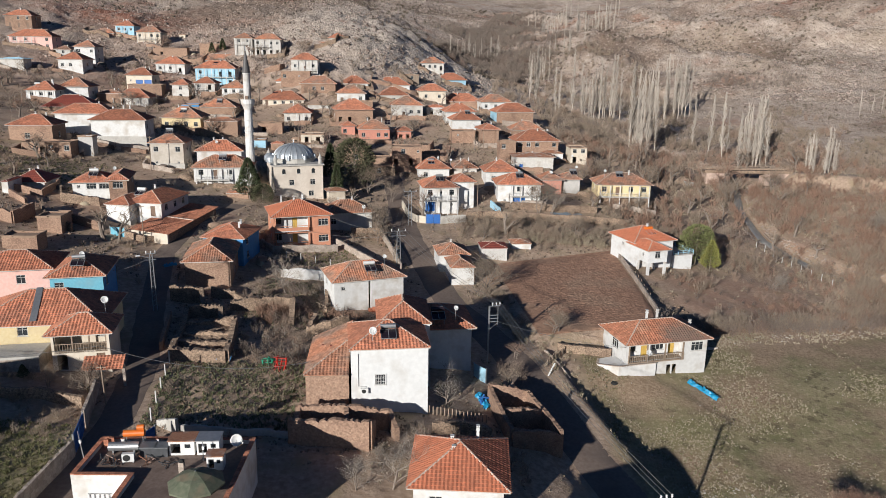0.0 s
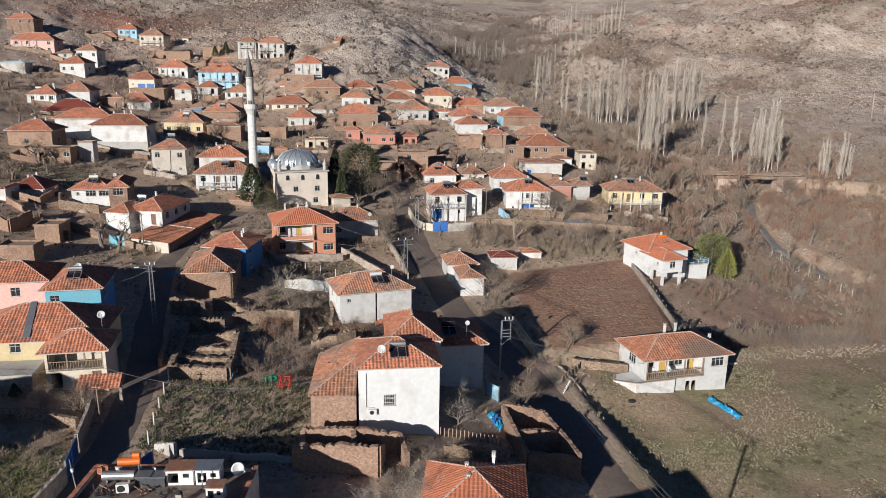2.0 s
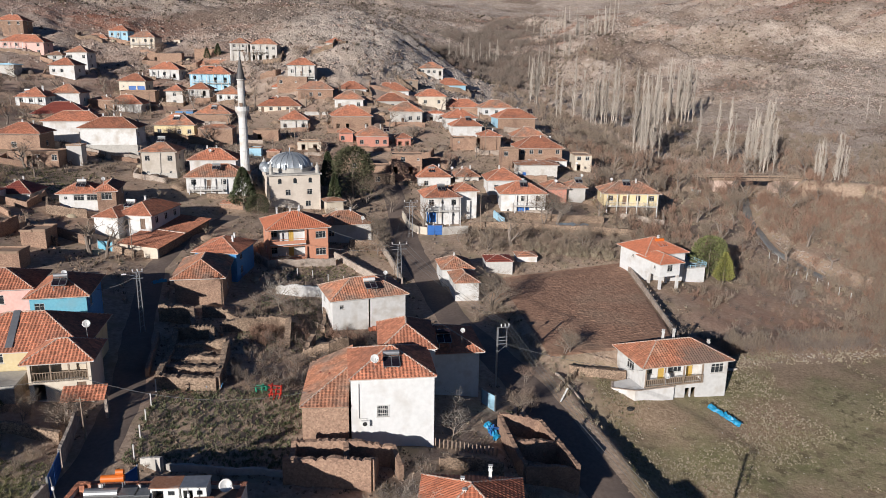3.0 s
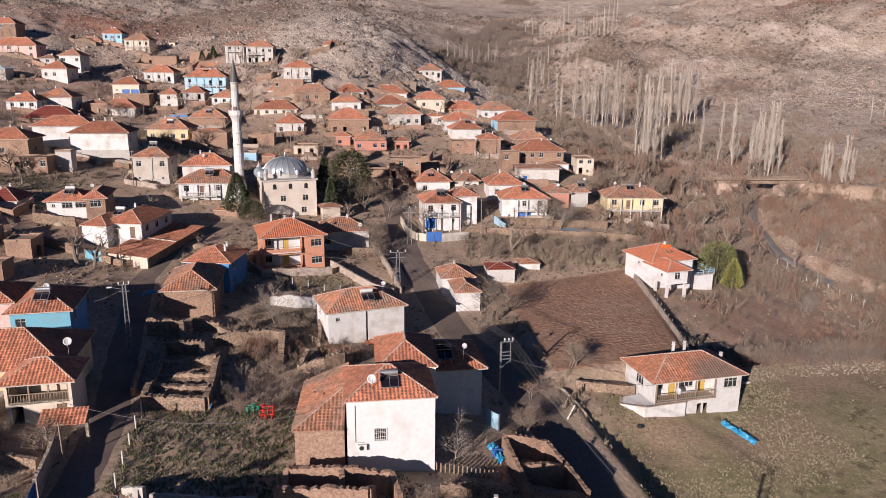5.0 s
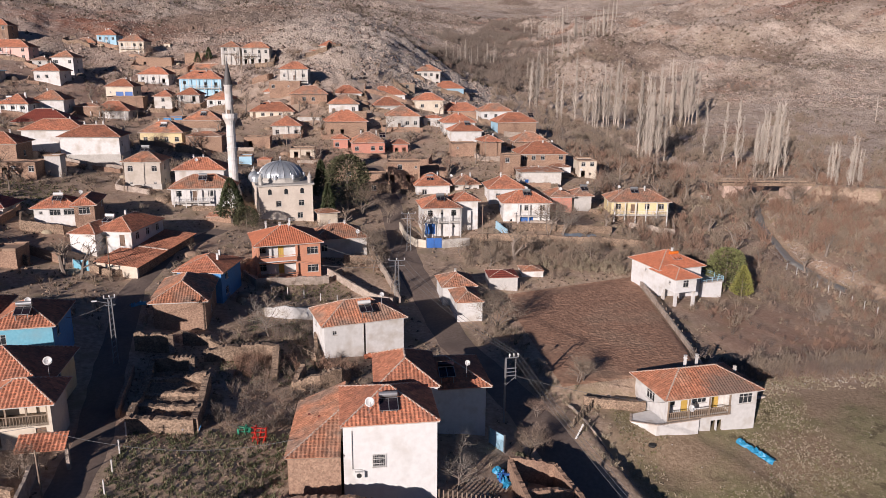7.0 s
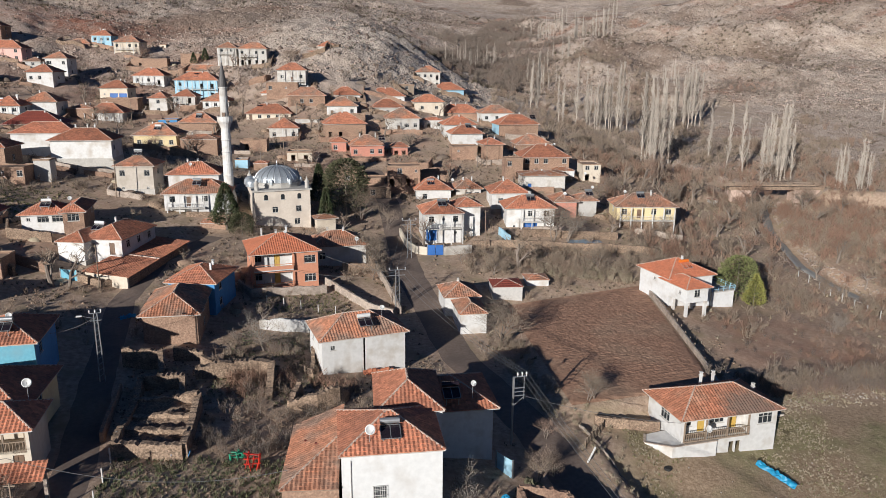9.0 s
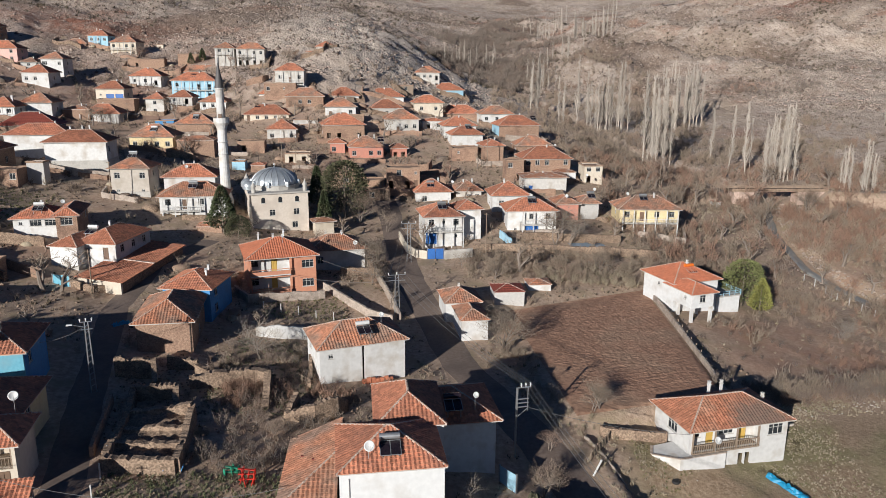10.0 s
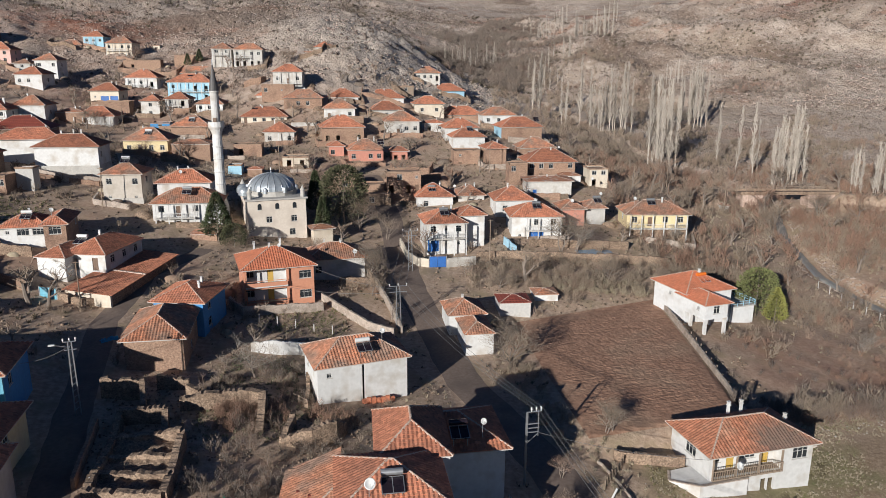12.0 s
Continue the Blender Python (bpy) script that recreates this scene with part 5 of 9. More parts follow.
hs("small mud shed above the firs", -17.4, 198.5, 4, 7.7, 5.0, 4.3, 7.3, wall=ADOBE, roof="flat", front=(".",), over=0.15, pitch=0.3)
hs("dark timber barn on the hill", -9.6, 309.0, 4, 6.0, 6.0, 24.2, 26.7, wall=WOOD, roof="flat", front=(".",), over=0.15, pitch=0.3)
hs("mud-brick shed on the ridge", -102.4, 340.8, 4, 10.8, 5.0, 33.6, 38.0, wall=ADOBE, roof="flat", front=(".",), over=0.15, pitch=0.3)
hs("mud-brick shed on the slope", -121.7, 336.8, 4, 14.9, 5.0, 32.4, 35.9, wall=ADOBE, roof="flat", front=("o.",), over=0.15, pitch=0.3)
hs("small tan hut on the slope", -119.2, 365.4, 4, 3.2, 4.0, 39.6, 42.2, wall=CREAM, roof="flat", front=("o",), over=0.15, pitch=0.3)
hs("low house with porch in the upper row", -0.2, 261.0, 4, 6.9, 6.0, 14.1, 17.0, wall=WHITE, roof=TILE, front=("o.",), over=0.15, pitch=0.3)
hs("low mud-brick house in the upper row", -26.9, 261.3, 4, 7.9, 5.0, 16.3, 18.6, wall=ADOBE, roof="flat", front=(".",), over=0.15, pitch=0.3)
hs("mud-brick house below the yellow one", -64.8, 215.7, 4, 9.8, 6.0, 11.0, 15.1, wall=ADOBE, roof=TILE_OLD, front=(".",), over=0.15, pitch=0.3)
hs("low mud-brick row with flat roof", -110.8, 278.0, 4, 12.4, 6.0, 18.0, 22.4, wall=ADOBE, roof="flat", front=("..",), over=0.15, pitch=0.3)
hs("shed covered with blue sheeting", -86.6, 262.8, 4, 6.3, 6.0, 15.1, 16.6, wall=BLUE, roof="flat", front=(".",), over=0.15, pitch=0.3)
hs("low barn with red roof", -116.0, 263.3, 4, 8.8, 7.0, 16.8, 20.0, wall=ADOBE, roof=TILE_OLD, front=(".",), over=0.15, pitch=0.3)
hs("small white hut by the bridge", 75.2, 206.5, 4, 2.0, 3.0, -0.8, 0.7, wall=WHITE, roof=RUST, front=(".",), over=0.15, pitch=0.3)
hs("earth-roofed stone byre by the road", -16.9, 193.0, 4, 9.0, 5.0, 3.3, 5.8, wall=RUBBLE, roof="flat", front=(".",), over=0.15, pitch=0.3)

# unseen houses beside and behind the way, added to shade the lane and the yards
hs("unseen two-storey house added to shade the lower lane", -61.5, 46.0, 8, 12.0, 10.0, -1.0, 5.2, front=("w.w", "w.w"), back=("w.w", "w.w"))
hs("unseen white tiled house added to shade the road", 4.5, 38.0, -6, 9.0, 9.0, -8.5, -2.6, front=("w.w", "w.w"), back=("w.w", "w.w"))


# ---- yard walls and byres round the village houses ----
def yards():
    r = random.Random(77)
    for x, y, a, L, W in list(FOOTPRINTS):
        if y < 118 or L < 5:
            continue
        c, s_ = math.cos(a), math.sin(a)

        def at(u, v):
            return (x + u * c - v * s_, y + u * s_ + v * c)

        d = r.uniform(2.5, 5.0)
        pts = [at(-r.uniform(0.5, 2.5), 0.5), at(-r.uniform(0.5, 2.0), -d), at(L * r.uniform(0.3, 1.1), -d - r.uniform(-0.6, 0.6))]
        if r.random() < 0.5:
            pts = [at(L + r.uniform(0.5, 2.5), W * 0.5), at(L + r.uniform(0.5, 2.5), -d), at(L * r.uniform(-0.1, 0.6), -d - r.uniform(-0.6, 0.6))]
        if any(near_line(np.array([p[0]]), np.array([p[1]]), MAIN_ROAD)[0][0] < 4 or near_line(np.array([p[0]]), np.array([p[1]]), LANE)[0][0] < 3.4 or not clear_of_houses(*p, 0.3) or inside_field(np.array([p[0]]), np.array([p[1]]))[0] > -1 for p in pts):
            continue
        YARDS.append((pts, r.uniform(0.9, 1.9), r.random()))


YARDS = []
yards()


# ---- roads, field, stream ----
def ribbon(name, line, half, material, label, category, lift=0.05, kind="structure", wobble=0.25):
    pts = []
    for (x0, y0), (x1, y1) in zip(line, line[1:]):
        n = max(2, round(math.hypot(x1 - x0, y1 - y0) / 1.2))
        pts += [(x0 + (x1 - x0) * i / n, y0 + (y1 - y0) * i / n) for i in range(n)]
    pts.append(line[-1])
    s = Shape()
    across = 7
    for i, (x, y) in enumerate(pts):
        a, b = pts[max(0, i - 2)], pts[min(len(pts) - 1, i + 2)]
        d = Vector((b[0] - a[0], b[1] - a[1], 0)).normalized()
        nrm = Vector((d.y, -d.x, 0))
        hw = half + wobble * noise.noise((x * 0.35, y * 0.35, 7.7))
        for k in range(across):
            u = -1 + 2 * k / (across - 1)
            px, py = x + nrm.x * hw * u, y + nrm.y * hw * u
            s.v.append((px, py, gz(px, py) + lift * (1 - 0.9 * abs(u) ** 6)))
        if i:
            b0 = (i - 1) * across
            for k in range(across - 1):
                s.f.append((b0 + k, b0 + k + 1, b0 + across + k + 1, b0 + across + k))
    return solo(name, s, material, Matrix.Identity(4), label, category, kind=kind, soft=True)


ribbon("road", MAIN_ROAD, 2.5, ROAD, "worn narrow asphalt road through the village", "road", 0.07)
ribbon("lane", LANE, 1.9, ROAD, "muddy brown lane between the houses", "road", 0.06)
ribbon("water", [(98, 130), (86, 150), (82, 170), (86, 195), (92, 212)], 1.0, WATER, "shallow stream in a stony bed", "water", 0.30)
ribbon("track", [(105, 213), (128, 207), (175, 196)], 1.8, surface("pale_track", (0.34, 0.26, 0.20), (0.42, 0.34, 0.27)), "pale dirt track over the bridge", "road", 0.05)
ribbon("path", [(12, 158), (17, 164), (18, 172)], 1.4, ROAD, "grassy path up to the blue garage", "road", 0.05)


def ploughed_field():
    s = Shape()
    nu, nv = 110, 190
    a, b, c, d = [Vector((p[0], p[1], 0)) for p in FIELD]
    for j in range(nv + 1):
        for i in range(nu + 1):
            u, v = i / nu, j / nv
            p = a.lerp(b, u).lerp(d.lerp(c, u), v)
            row = (p.y * 0.96 - p.x * 0.27) if p.y < 118 else (p.x * 0.93 + p.y * 0.36)
            furrow = (0.017 if p.y < 114 else 0.011) * math.sin(2 * math.pi * row / 0.95 + 2.2 * noise.noise((p.x * 0.15, p.y * 0.15, 0))) * (0.6 + noise.noise((p.x * 0.12, p.y * 0.12, 7.0)))
            clod = 0.04 * noise.noise((p.x * 0.9, p.y * 0.9, 2.0)) + 0.06 * noise.noise((p.x * 2.6, p.y * 2.6, 4.0))
            edge = min(1, 8 * min(u, 1 - u, v, 1 - v))
            s.v.append((p.x, p.y, gz(p.x, p.y) + 0.05 + edge * (0.1 + furrow + clod)))
    w = nu + 1
    for j in range(nv):
        for i in range(nu):
            q = j * w + i
            s.f.append((q, q + w, q + w + 1, q + 1))
    solo("field", s, SOIL, Matrix.Identity(4), "bare ploughed field of dark reddish soil", "field", kind="structure")


ploughed_field()


# ---- walls of gardens and ruins ----
def rough_wall(line, heights, thick, rng, base=0.6, top=None, ragged=0.25):
    """An uneven wall along a line on the ground; heights above the ground, or one height z for all when top is given."""
    s = Shape()
    pts = []
    for k, ((x0, y0), (x1, y1)) in enumerate(zip(line, line[1:])):
        n = max(2, round(math.hypot(x1 - x0, y1 - y0) / 0.28))
        h0, h1 = (heights[k], heights[k + 1]) if not isinstance(heights, (int, float)) else (heights, heights)
        pts += [(x0 + (x1 - x0) * i / n, y0 + (y1 - y0) * i / n, h0 + (h1 - h0) * i / n) for i in range(n + (1 if k == len(line) - 2 else 0))]
    jit = 0.0
    for i, (x, y, h) in enumerate(pts):
        a, b = pts[max(0, i - 1)], pts[min(len(pts) - 1, i + 1)]
        d = Vector((b[0] - a[0], b[1] - a[1], 0)).normalized()
        nr = Vector((d.y, -d.x, 0)) * thick / 2
        jit = 0.9 * jit + 0.3 * ragged * rng.uniform(-1, 1)
        g = gz(x, y)
        zt = (top if top is not None else g + h) + jit * 0.8 + rng.choice((-1, -0.4, 0, 0.1, 0.3, 0.5)) * 0.4 * ragged
        zm = g + (zt - g) * 0.55
        o = [rng.uniform(-0.04, 0.04) for _ in range(4)]
        s.v += [(x + nr.x, y + nr.y, g - base), (x + nr.x * (1 + o[0]), y + nr.y * (1 + o[0]), zm), (x + nr.x * (0.9 + o[1]), y + nr.y * (0.9 + o[1]), zt),
                (x - nr.x * (0.9 + o[2]), y - nr.y * (0.9 + o[2]), zt + rng.uniform(-0.06, 0.06)), (x - nr.x * (1 + o[3]), y - nr.y * (1 + o[3]), zm), (x - nr.x, y - nr.y, g - base)]
        if i:
            p, q = (i - 1) * 6, i * 6
            s.f += [(p + k, q + k, q + k + 1, p + k + 1) for k in range(5)]
    m = len(s.v) - 6
    s.f += [(0, 1, 2, 3, 4, 5), (m + 5, m + 4, m + 3, m + 2, m + 1, m)]
    return s


WALLS = random.Random(11)


def garden_wall(label, line, heights, thick, material, ragged=0.12, name="garden_wall", category="wall"):
    return solo(name, rough_wall(line, heights, thick, WALLS, ragged=ragged), material, Matrix.Identity(4), label, category, "garden walls")


garden_wall("long pale concrete wall along the field", [(39.6, 146.5), (38.9, 128), (38.2, 109), (37.6, 104.5)], 1.0, 0.3, STONE, 0.04)
garden_wall("dry stone terrace wall above the field", [(9.5, 160.5), (15.5, 160.8), (30, 160.8), (47, 163)], 1.6, 0.6, RUBBLE, 0.15)
garden_wall("low stone wall below the garage", [(20.5, 167.5), (30, 168), (41, 169.5)], 1.5, 0.5, RUBBLE, 0.12)
garden_wall("low stone wall beside the farmhouse", [(19.8, 96.6), (23, 96.2), (27.5, 96.4)], 1.2, 0.5, RUBBLE, 0.15)
garden_wall("whitewashed wall along the road", [(-13.2, 161), (-11.2, 155), (-7.6, 143), (-5.0, 133.6), (-4.0, 129.5)], (1.3, 1.4, 1.5, 1.5, 1.3), 0.35, STONE, 0.06)
garden_wall("pale concrete kerb wall between road and meadow", [(17.8, 95.5), (20.6, 88.6), (24.4, 77.8), (28.6, 66.0), (31.5, 57.0)], 0.3, 0.18, STONE, 0.05)
garden_wall("crumbling whitewashed yard wall behind the tree", [(-24.0, 119.2), (-21.0, 119.0), (-16.6, 119.6)], (1.2, 2.0, 1.5), 0.4, WHITE, 0.2)
garden_wall("broken stone yard wall by the white house", [(-15.2, 111.0), (-14.6, 107.0), (-14.4, 104.0)], (1.6, 1.2, 0.7), 0.5, RUBBLE, 0.25)
garden_wall("mud yard wall beside the blue gate", [(-66.5, 133.8), (-62.5, 132.6), (-59.4, 131.8)], 1.7, 0.4, ADOBE, 0.1)
garden_wall("curved stone garden wall below the orange house", [(-17.0, 139.2), (-13.5, 135.0), (-9.0, 130.0), (-5.0, 128.0)], 1.3, 0.4, STONE, 0.08)
garden_wall("white forecourt wall with pointed coping", [(-5.2, 168.5), (-3.6, 160.6), (-1.6, 157.4), (0.4, 157.2)], 1.6, 0.3, CREAM, 0.04)
garden_wall("grey forecourt wall", [(3.7, 157.3), (9.2, 158.2)], 1.7, 0.3, CONCRETE, 0.04)
garden_wall("blue-painted garden wall end", [(15.6, 168.5), (17.4, 163.5)], 1.6, 0.3, SKYBLUE, 0.04)
garden_wall("concrete lane wall", [(-33.6, 48), (-32.5, 61.6)], (1.8, 1.8), 0.35, STONE, 0.05)
garden_wall("upper stretch of the lane wall", [(-33.7, 66.6), (-34.9, 71.5), (-36.2, 76)], (2.0, 1.8, 1.8), 0.35, STONE, 0.06)
garden_wall("mud garden wall of the yellow house", [(-35.5, 70.5), (-40.5, 71.6), (-46.5, 71.0)], 1.3, 0.5, RUBBLE, 0.2)
garden_wall("tall mud wall along the lane", [(-32.6, 85.6), (-33.6, 90), (-35.2, 97.0)], 1.2, 0.4, ADOBE, 0.2)
garden_wall("pale wall end beside the lane", [(-24.2, 66.3), (-26.6, 67.6)], (1.6, 0.7), 0.4, CONCRETE, 0.04)
garden_wall("low cement wall behind the terrace house", [(-24.0, 66.8), (-16.0, 66.8), (-11.0, 66.6)], 0.7, 0.3, CONCRETE, 0.06)
garden_wall("dry stone wall in the ruined yard", [(-28.2, 102.2), (-24.8, 103.0), (-20.6, 103.6), (-19.0, 102.6), (-18.4, 97.5)], (1.4, 2.0, 2.5, 2.7, 0.8), 0.9, RUBBLE, 0.35)
garden_wall("mud wall by the lane houses", [(-57.5, 131.5), (-50.5, 129.0), (-46.0, 133.0)], 1.2, 0.4, RUBBLE, 0.15)
garden_wall("plank-topped mud wall by the road", [(1.8, 70.2), (5.2, 71.2), (8.4, 71.4)], 1.4, 0.4, RUBBLE, 0.2)
garden_wall("retaining wall by the blue gate house", [(-63.5, 129), (-69.0, 131), (-72.5, 137)], 1.6, 0.5, RUBBLE, 0.15)
garden_wall("terrace wall below the white house", [(-84.5, 182.5), (-76, 181.5), (-69, 183.5)], 1.6, 0.5, STONE, 0.1)


for pts_, h_, pick_ in YARDS:
    garden_wall("low mud-and-stone yard wall before a house" if pick_ < 0.7 else "low pale stone yard wall before a house", pts_, h_, 0.4, RUBBLE if pick_ < 0.4 else ADOBE if pick_ < 0.7 else STONE, 0.16)


def ruin(label, walls, material, thick=0.55, ragged=0.3, beams=()):
    """A roofless mud-brick ruin: each wall is (line, heights)."""
    (x, y), z = walls[0][0][0], gz(*walls[0][0][0])
    ob = thing("ruined_house", Matrix.Translation((x, y, z)), label, "ruin", "ruined houses")
    inv = Matrix.Translation((-x, -y, -z))
    for line, h in walls:
        part("wall", rough_wall(line, h, thick, WALLS, ragged=ragged), material, ob, at=inv)
    return ob


ruin("roofless mud-brick row of five rooms beside the lane", [
    ([(-30.6, 83.5), (-23.8, 83.4)], (1.5, 1.7)), ([(-31.2, 87.2), (-24.4, 87.0)], (0.9, 1.6)), ([(-31.8, 90.6), (-25.0, 90.4)], (0.8, 1.6)),
    ([(-32.4, 94.2), (-28.6, 94.1), (-25.4, 93.9)], (0.7, 1.1, 2.2)), ([(-23.8, 83.4), (-24.4, 87.2), (-25.4, 94.1)], (1.7, 1.4, 2.0)), ([(-33.4, 98.6), (-28.8, 99.2)], (1.6, 1.8)),
    ([(-28.8, 99.2), (-27.6, 95.0)], (1.8, 0.6)), ([(-30.6, 83.5), (-32.4, 94.2), (-33.4, 98.6)], (1.4, 0.8, 1.5))], RUBBLE, 0.75, 0.3)


def room_fill():
    """Collapsed roofs: earth banked up inside the roofless row, higher against each cross wall."""
    s = Shape()
    nx, ny = 22, 44
    for j in range(ny + 1):
        for i in range(nx + 1):
            u, v = i / nx, j / ny
            x, y = -30.8 - 1.9 * v + 6.9 * u, 83.5 + 10.6 * v
            bank = ((y - 83.4) % 3.55) / 3.55
            s.v.append((x, y, gz(x, y) + 0.25 + (0.25 + 0.6 * u) * bank + 0.3 * noise.noise((x * 0.6, y * 0.6, 3.0)) + 0.12 * noise.noise((x * 2.3, y * 2.3, 1.0))))
    for j in range(ny):
        for i in range(nx):
            q = j * (nx + 1) + i
            s.f.append((q, q + 1, q + nx + 2, q + nx + 1))
    solo("collapsed_roof", s, RUBBLE, Matrix.Identity(4), "collapsed earth and rubble inside the roofless rooms", "rubble", kind="stuff")


room_fill()
ruin("broken mud walls in front of the stone house", [
    ([(-37.4, 103.6), (-33.0, 104.2)], (2.6, 2.2)), ([(-33.0, 104.2), (-31.6, 100.4)], (2.4, 1.2)), ([(-32.4, 107.2), (-28.8, 107.6)], (1.9, 1.2)), ([(-28.2, 105.0), (-26.6, 104.4)], (1.7, 1.4))], RUBBLE, 0.65, 0.4)
ruin("overgrown stone ruin with a small window", [
    ([(-15.6, 95.6), (-12.4, 95.0), (-10.2, 96.6), (-9.4, 98.6)], (1.0, 2.3, 2.5, 1.4)), ([(-15.6, 95.6), (-15.2, 100.0)], (1.0, 1.6))], RUBBLE, 0.7, 0.45)
ruin("roofless mud-brick cottage below the white house", [
    ([(-12.4, 69.2), (-7.5, 69.4), (-2.8, 69.6)], (2.4, 2.6, 2.3)), ([(-12.2, 66.2), (-12.4, 69.2)], (1.6, 2.2)), ([(-7.0, 66.9), (-7.4, 69.4)], (1.8, 2.4)), ([(-2.8, 69.6), (-1.9, 67.5)], (2.3, 1.4))], ADOBE)
ruin("tall mud-brick ruin wall", [
    ([(-12.8, 65.6), (-8.8, 65.4), (-4.6, 65.3)], (2.6, 2.9, 3.2)), ([(-4.6, 65.3), (-4.4, 68.5)], (3.2, 1.6))], ADOBE)
ruin("roofless two-room mud-brick house beside the road", [
    ([(8.7, 79.6), (13.4, 80.2)], (2.4, 2.7)), ([(13.4, 80.2), (14.6, 76.3), (16.2, 71.8)], (2.7, 3.2, 3.3)), ([(8.7, 79.6), (9.4, 75.5), (10.6, 71.0)], (2.2, 2.3, 2.0)),
    ([(10.0, 75.2), (14.9, 76.0)], (2.0, 3.0)), ([(10.6, 71.0), (16.2, 71.8)], (1.9, 2.8))], ADOBE, 0.5, 0.18)
ruin("crumbling mud-brick yard in the upper village", [
    ([(-10, 206), (-2, 205), (6, 207)], (2.4, 3.0, 1.8)), ([(-2, 205), (-3, 214)], (3.0, 2.0)), ([(6, 207), (7, 216)], (1.8, 2.4)), ([(-6, 211), (4, 212)], (1.5, 2.2))], ADOBE)
ruin("mud-brick ruin with empty doorways", [
    ([(-8, 212), (1, 214)], (3.4, 3.0)), ([(1, 214), (2, 221)], (3.0, 2.2)), ([(-8, 212), (-9, 219)], (3.0, 2.4))], ADOBE)
ruin("ruined mud-brick barn walls above the village", [
    ([(-105, 330), (-98, 329)], (2.2, 2.6)), ([(-98, 329), (-97, 335)], (2.6, 2.0)), ([(-120, 332), (-110, 331)], (1.8, 2.2))], ADOBE)
ruin("low ruined walls by the scrub", [
    ([(-64, 296), (-58, 295)], (2.0, 2.4)), ([(-58, 295), (-57, 300)], (2.4, 1.6))], ADOBE)
ruin("mud-brick ruin below the white street", [
    ([(-100, 163.5), (-94, 162.5)], (1.6, 1.2)), ([(-78, 128), (-73, 127.5)], (2.6, 2.2)), ([(-73, 127.5), (-72, 133)], (2.2, 2.6)), ([(-80, 140), (-76, 138)], (1.4, 1.0))], ADOBE)


# ---- the mosque and its minaret ----
def mosque():
    L, W, zb, ze = 11.2, 13.0, 1.6, 9.6
    h = ze - zb
    ob = thing("mosque", pose(-34.3, 165.3, zb, 0, 0, 19), "cream village mosque with grey metal dome", "mosque")
    rose = surface("rose_cream_render", (0.60, 0.53, 0.45), (0.66, 0.59, 0.51), (0.54, 0.47, 0.40), big=0.4, bump=0.12)
    facade(ob, Matrix.Identity(4), L, 0, h, ("....w.", "..w..w.", "..."), rose, FRAME_W, FRAME_D, 2.5)
    facade(ob, pose(0, W - 0.302, 0, 0, 0, -90), W - 0.604, 0, h, ("...", "w.w"), rose, FRAME_W, FRAME_D, 2.5)
    facade(ob, pose(L, 0.302, 0, 0, 0, 90), W - 0.604, 0, h, ("...", "w.w"), rose, FRAME_W, FRAME_D, 2.5)
    facade(ob, pose(L, W, 0, 0, 0, 180), L, 0, h, ("...",), rose, FRAME_W, FRAME_D, 2.5)
    for i in range(3):
        x = L * (0.2 + 0.3 * i)
        arch = Shape()
        n = 8
        for y in (-0.03, 0.03):
            arch.v += [(x - 0.38, y, h - 1.75), (x + 0.38, y, h - 1.75)] + [(x + 0.38 * math.cos(math.pi * k / n), y, h - 1.0 + 0.38 * math.sin(math.pi * k / n)) for k in range(n + 1)]
        m = n + 3
        arch.f += [tuple(range(m)), tuple(reversed(range(m, 2 * m)))] + [(k, m + k, m + (k + 1) % m, (k + 1) % m) for k in range(m)]
        w = part("arched_window", arch, GLASS, ob)
        part("window_surround", Shape().box(x - 0.5, x + 0.5, -0.1, -0.035, h - 1.86, h - 1.76), FRAME_W, w)
    part("cornice", Shape().box(-0.35, L + 0.35, -0.35, W + 0.35, h, h + 0.3), CONCRETE, ob)
    cx, cy = L / 2, W / 2
    drum = part("drum", Shape().lathe([(5.0, h + 0.3), (5.0, h + 1.1), (5.15, h + 1.15), (5.15, h + 1.3)], 16, cx, cy), CONCRETE, ob)
    for k in range(8):
        a = math.pi / 8 + k * math.pi / 4
        part("dome_niche", Shape().lathe([(0.42, h + 1.0), (0.42, h + 1.7), (0.3, h + 2.0), (0.05, h + 2.12)], 8, cx + 4.9 * math.cos(a), cy + 4.9 * math.sin(a)), LEAD, drum)
    prof = [(4.75 * math.cos(t), h + 1.3 + 3.1 * math.sin(t)) for t in [i * math.pi / 2 / 12 for i in range(12)]] + [(0.06, h + 4.42)]
    dome = part("dome", Shape().lathe(prof, 48, cx, cy, 0.018), LEAD, ob)
    seam = Shape().tube([(r_ + 0.02, 0, z) for r_, z in prof[:-1]], [0.06] * (len(prof) - 1), 4).mesh("dome_rib", STEEL)
    for k in range(20):
        part("dome_rib", seam, STEEL, dome, at=Matrix.Translation((cx, cy, 0)) @ Matrix.Rotation(6.2832 * k / 20, 4, "Z"))
    part("finial", Shape().lathe([(0.05, h + 4.4), (0.16, h + 4.6), (0.05, h + 4.8), (0.12, h + 5.0), (0.02, h + 5.5)], 8, cx, cy), LEAD, dome)
    small = [(1.25 * math.cos(t), h + 0.9 + 1.1 * math.sin(t)) for t in [i * math.pi / 2 / 8 for i in range(8)]] + [(0.03, h + 2.0)]
    for sx, sy in ((0.2, 6.0), (0.2, 9.2)):
        part("small_dome", Shape().lathe([(1.25, h + 0.3)] + small, 20, sx, sy), LEAD, ob)
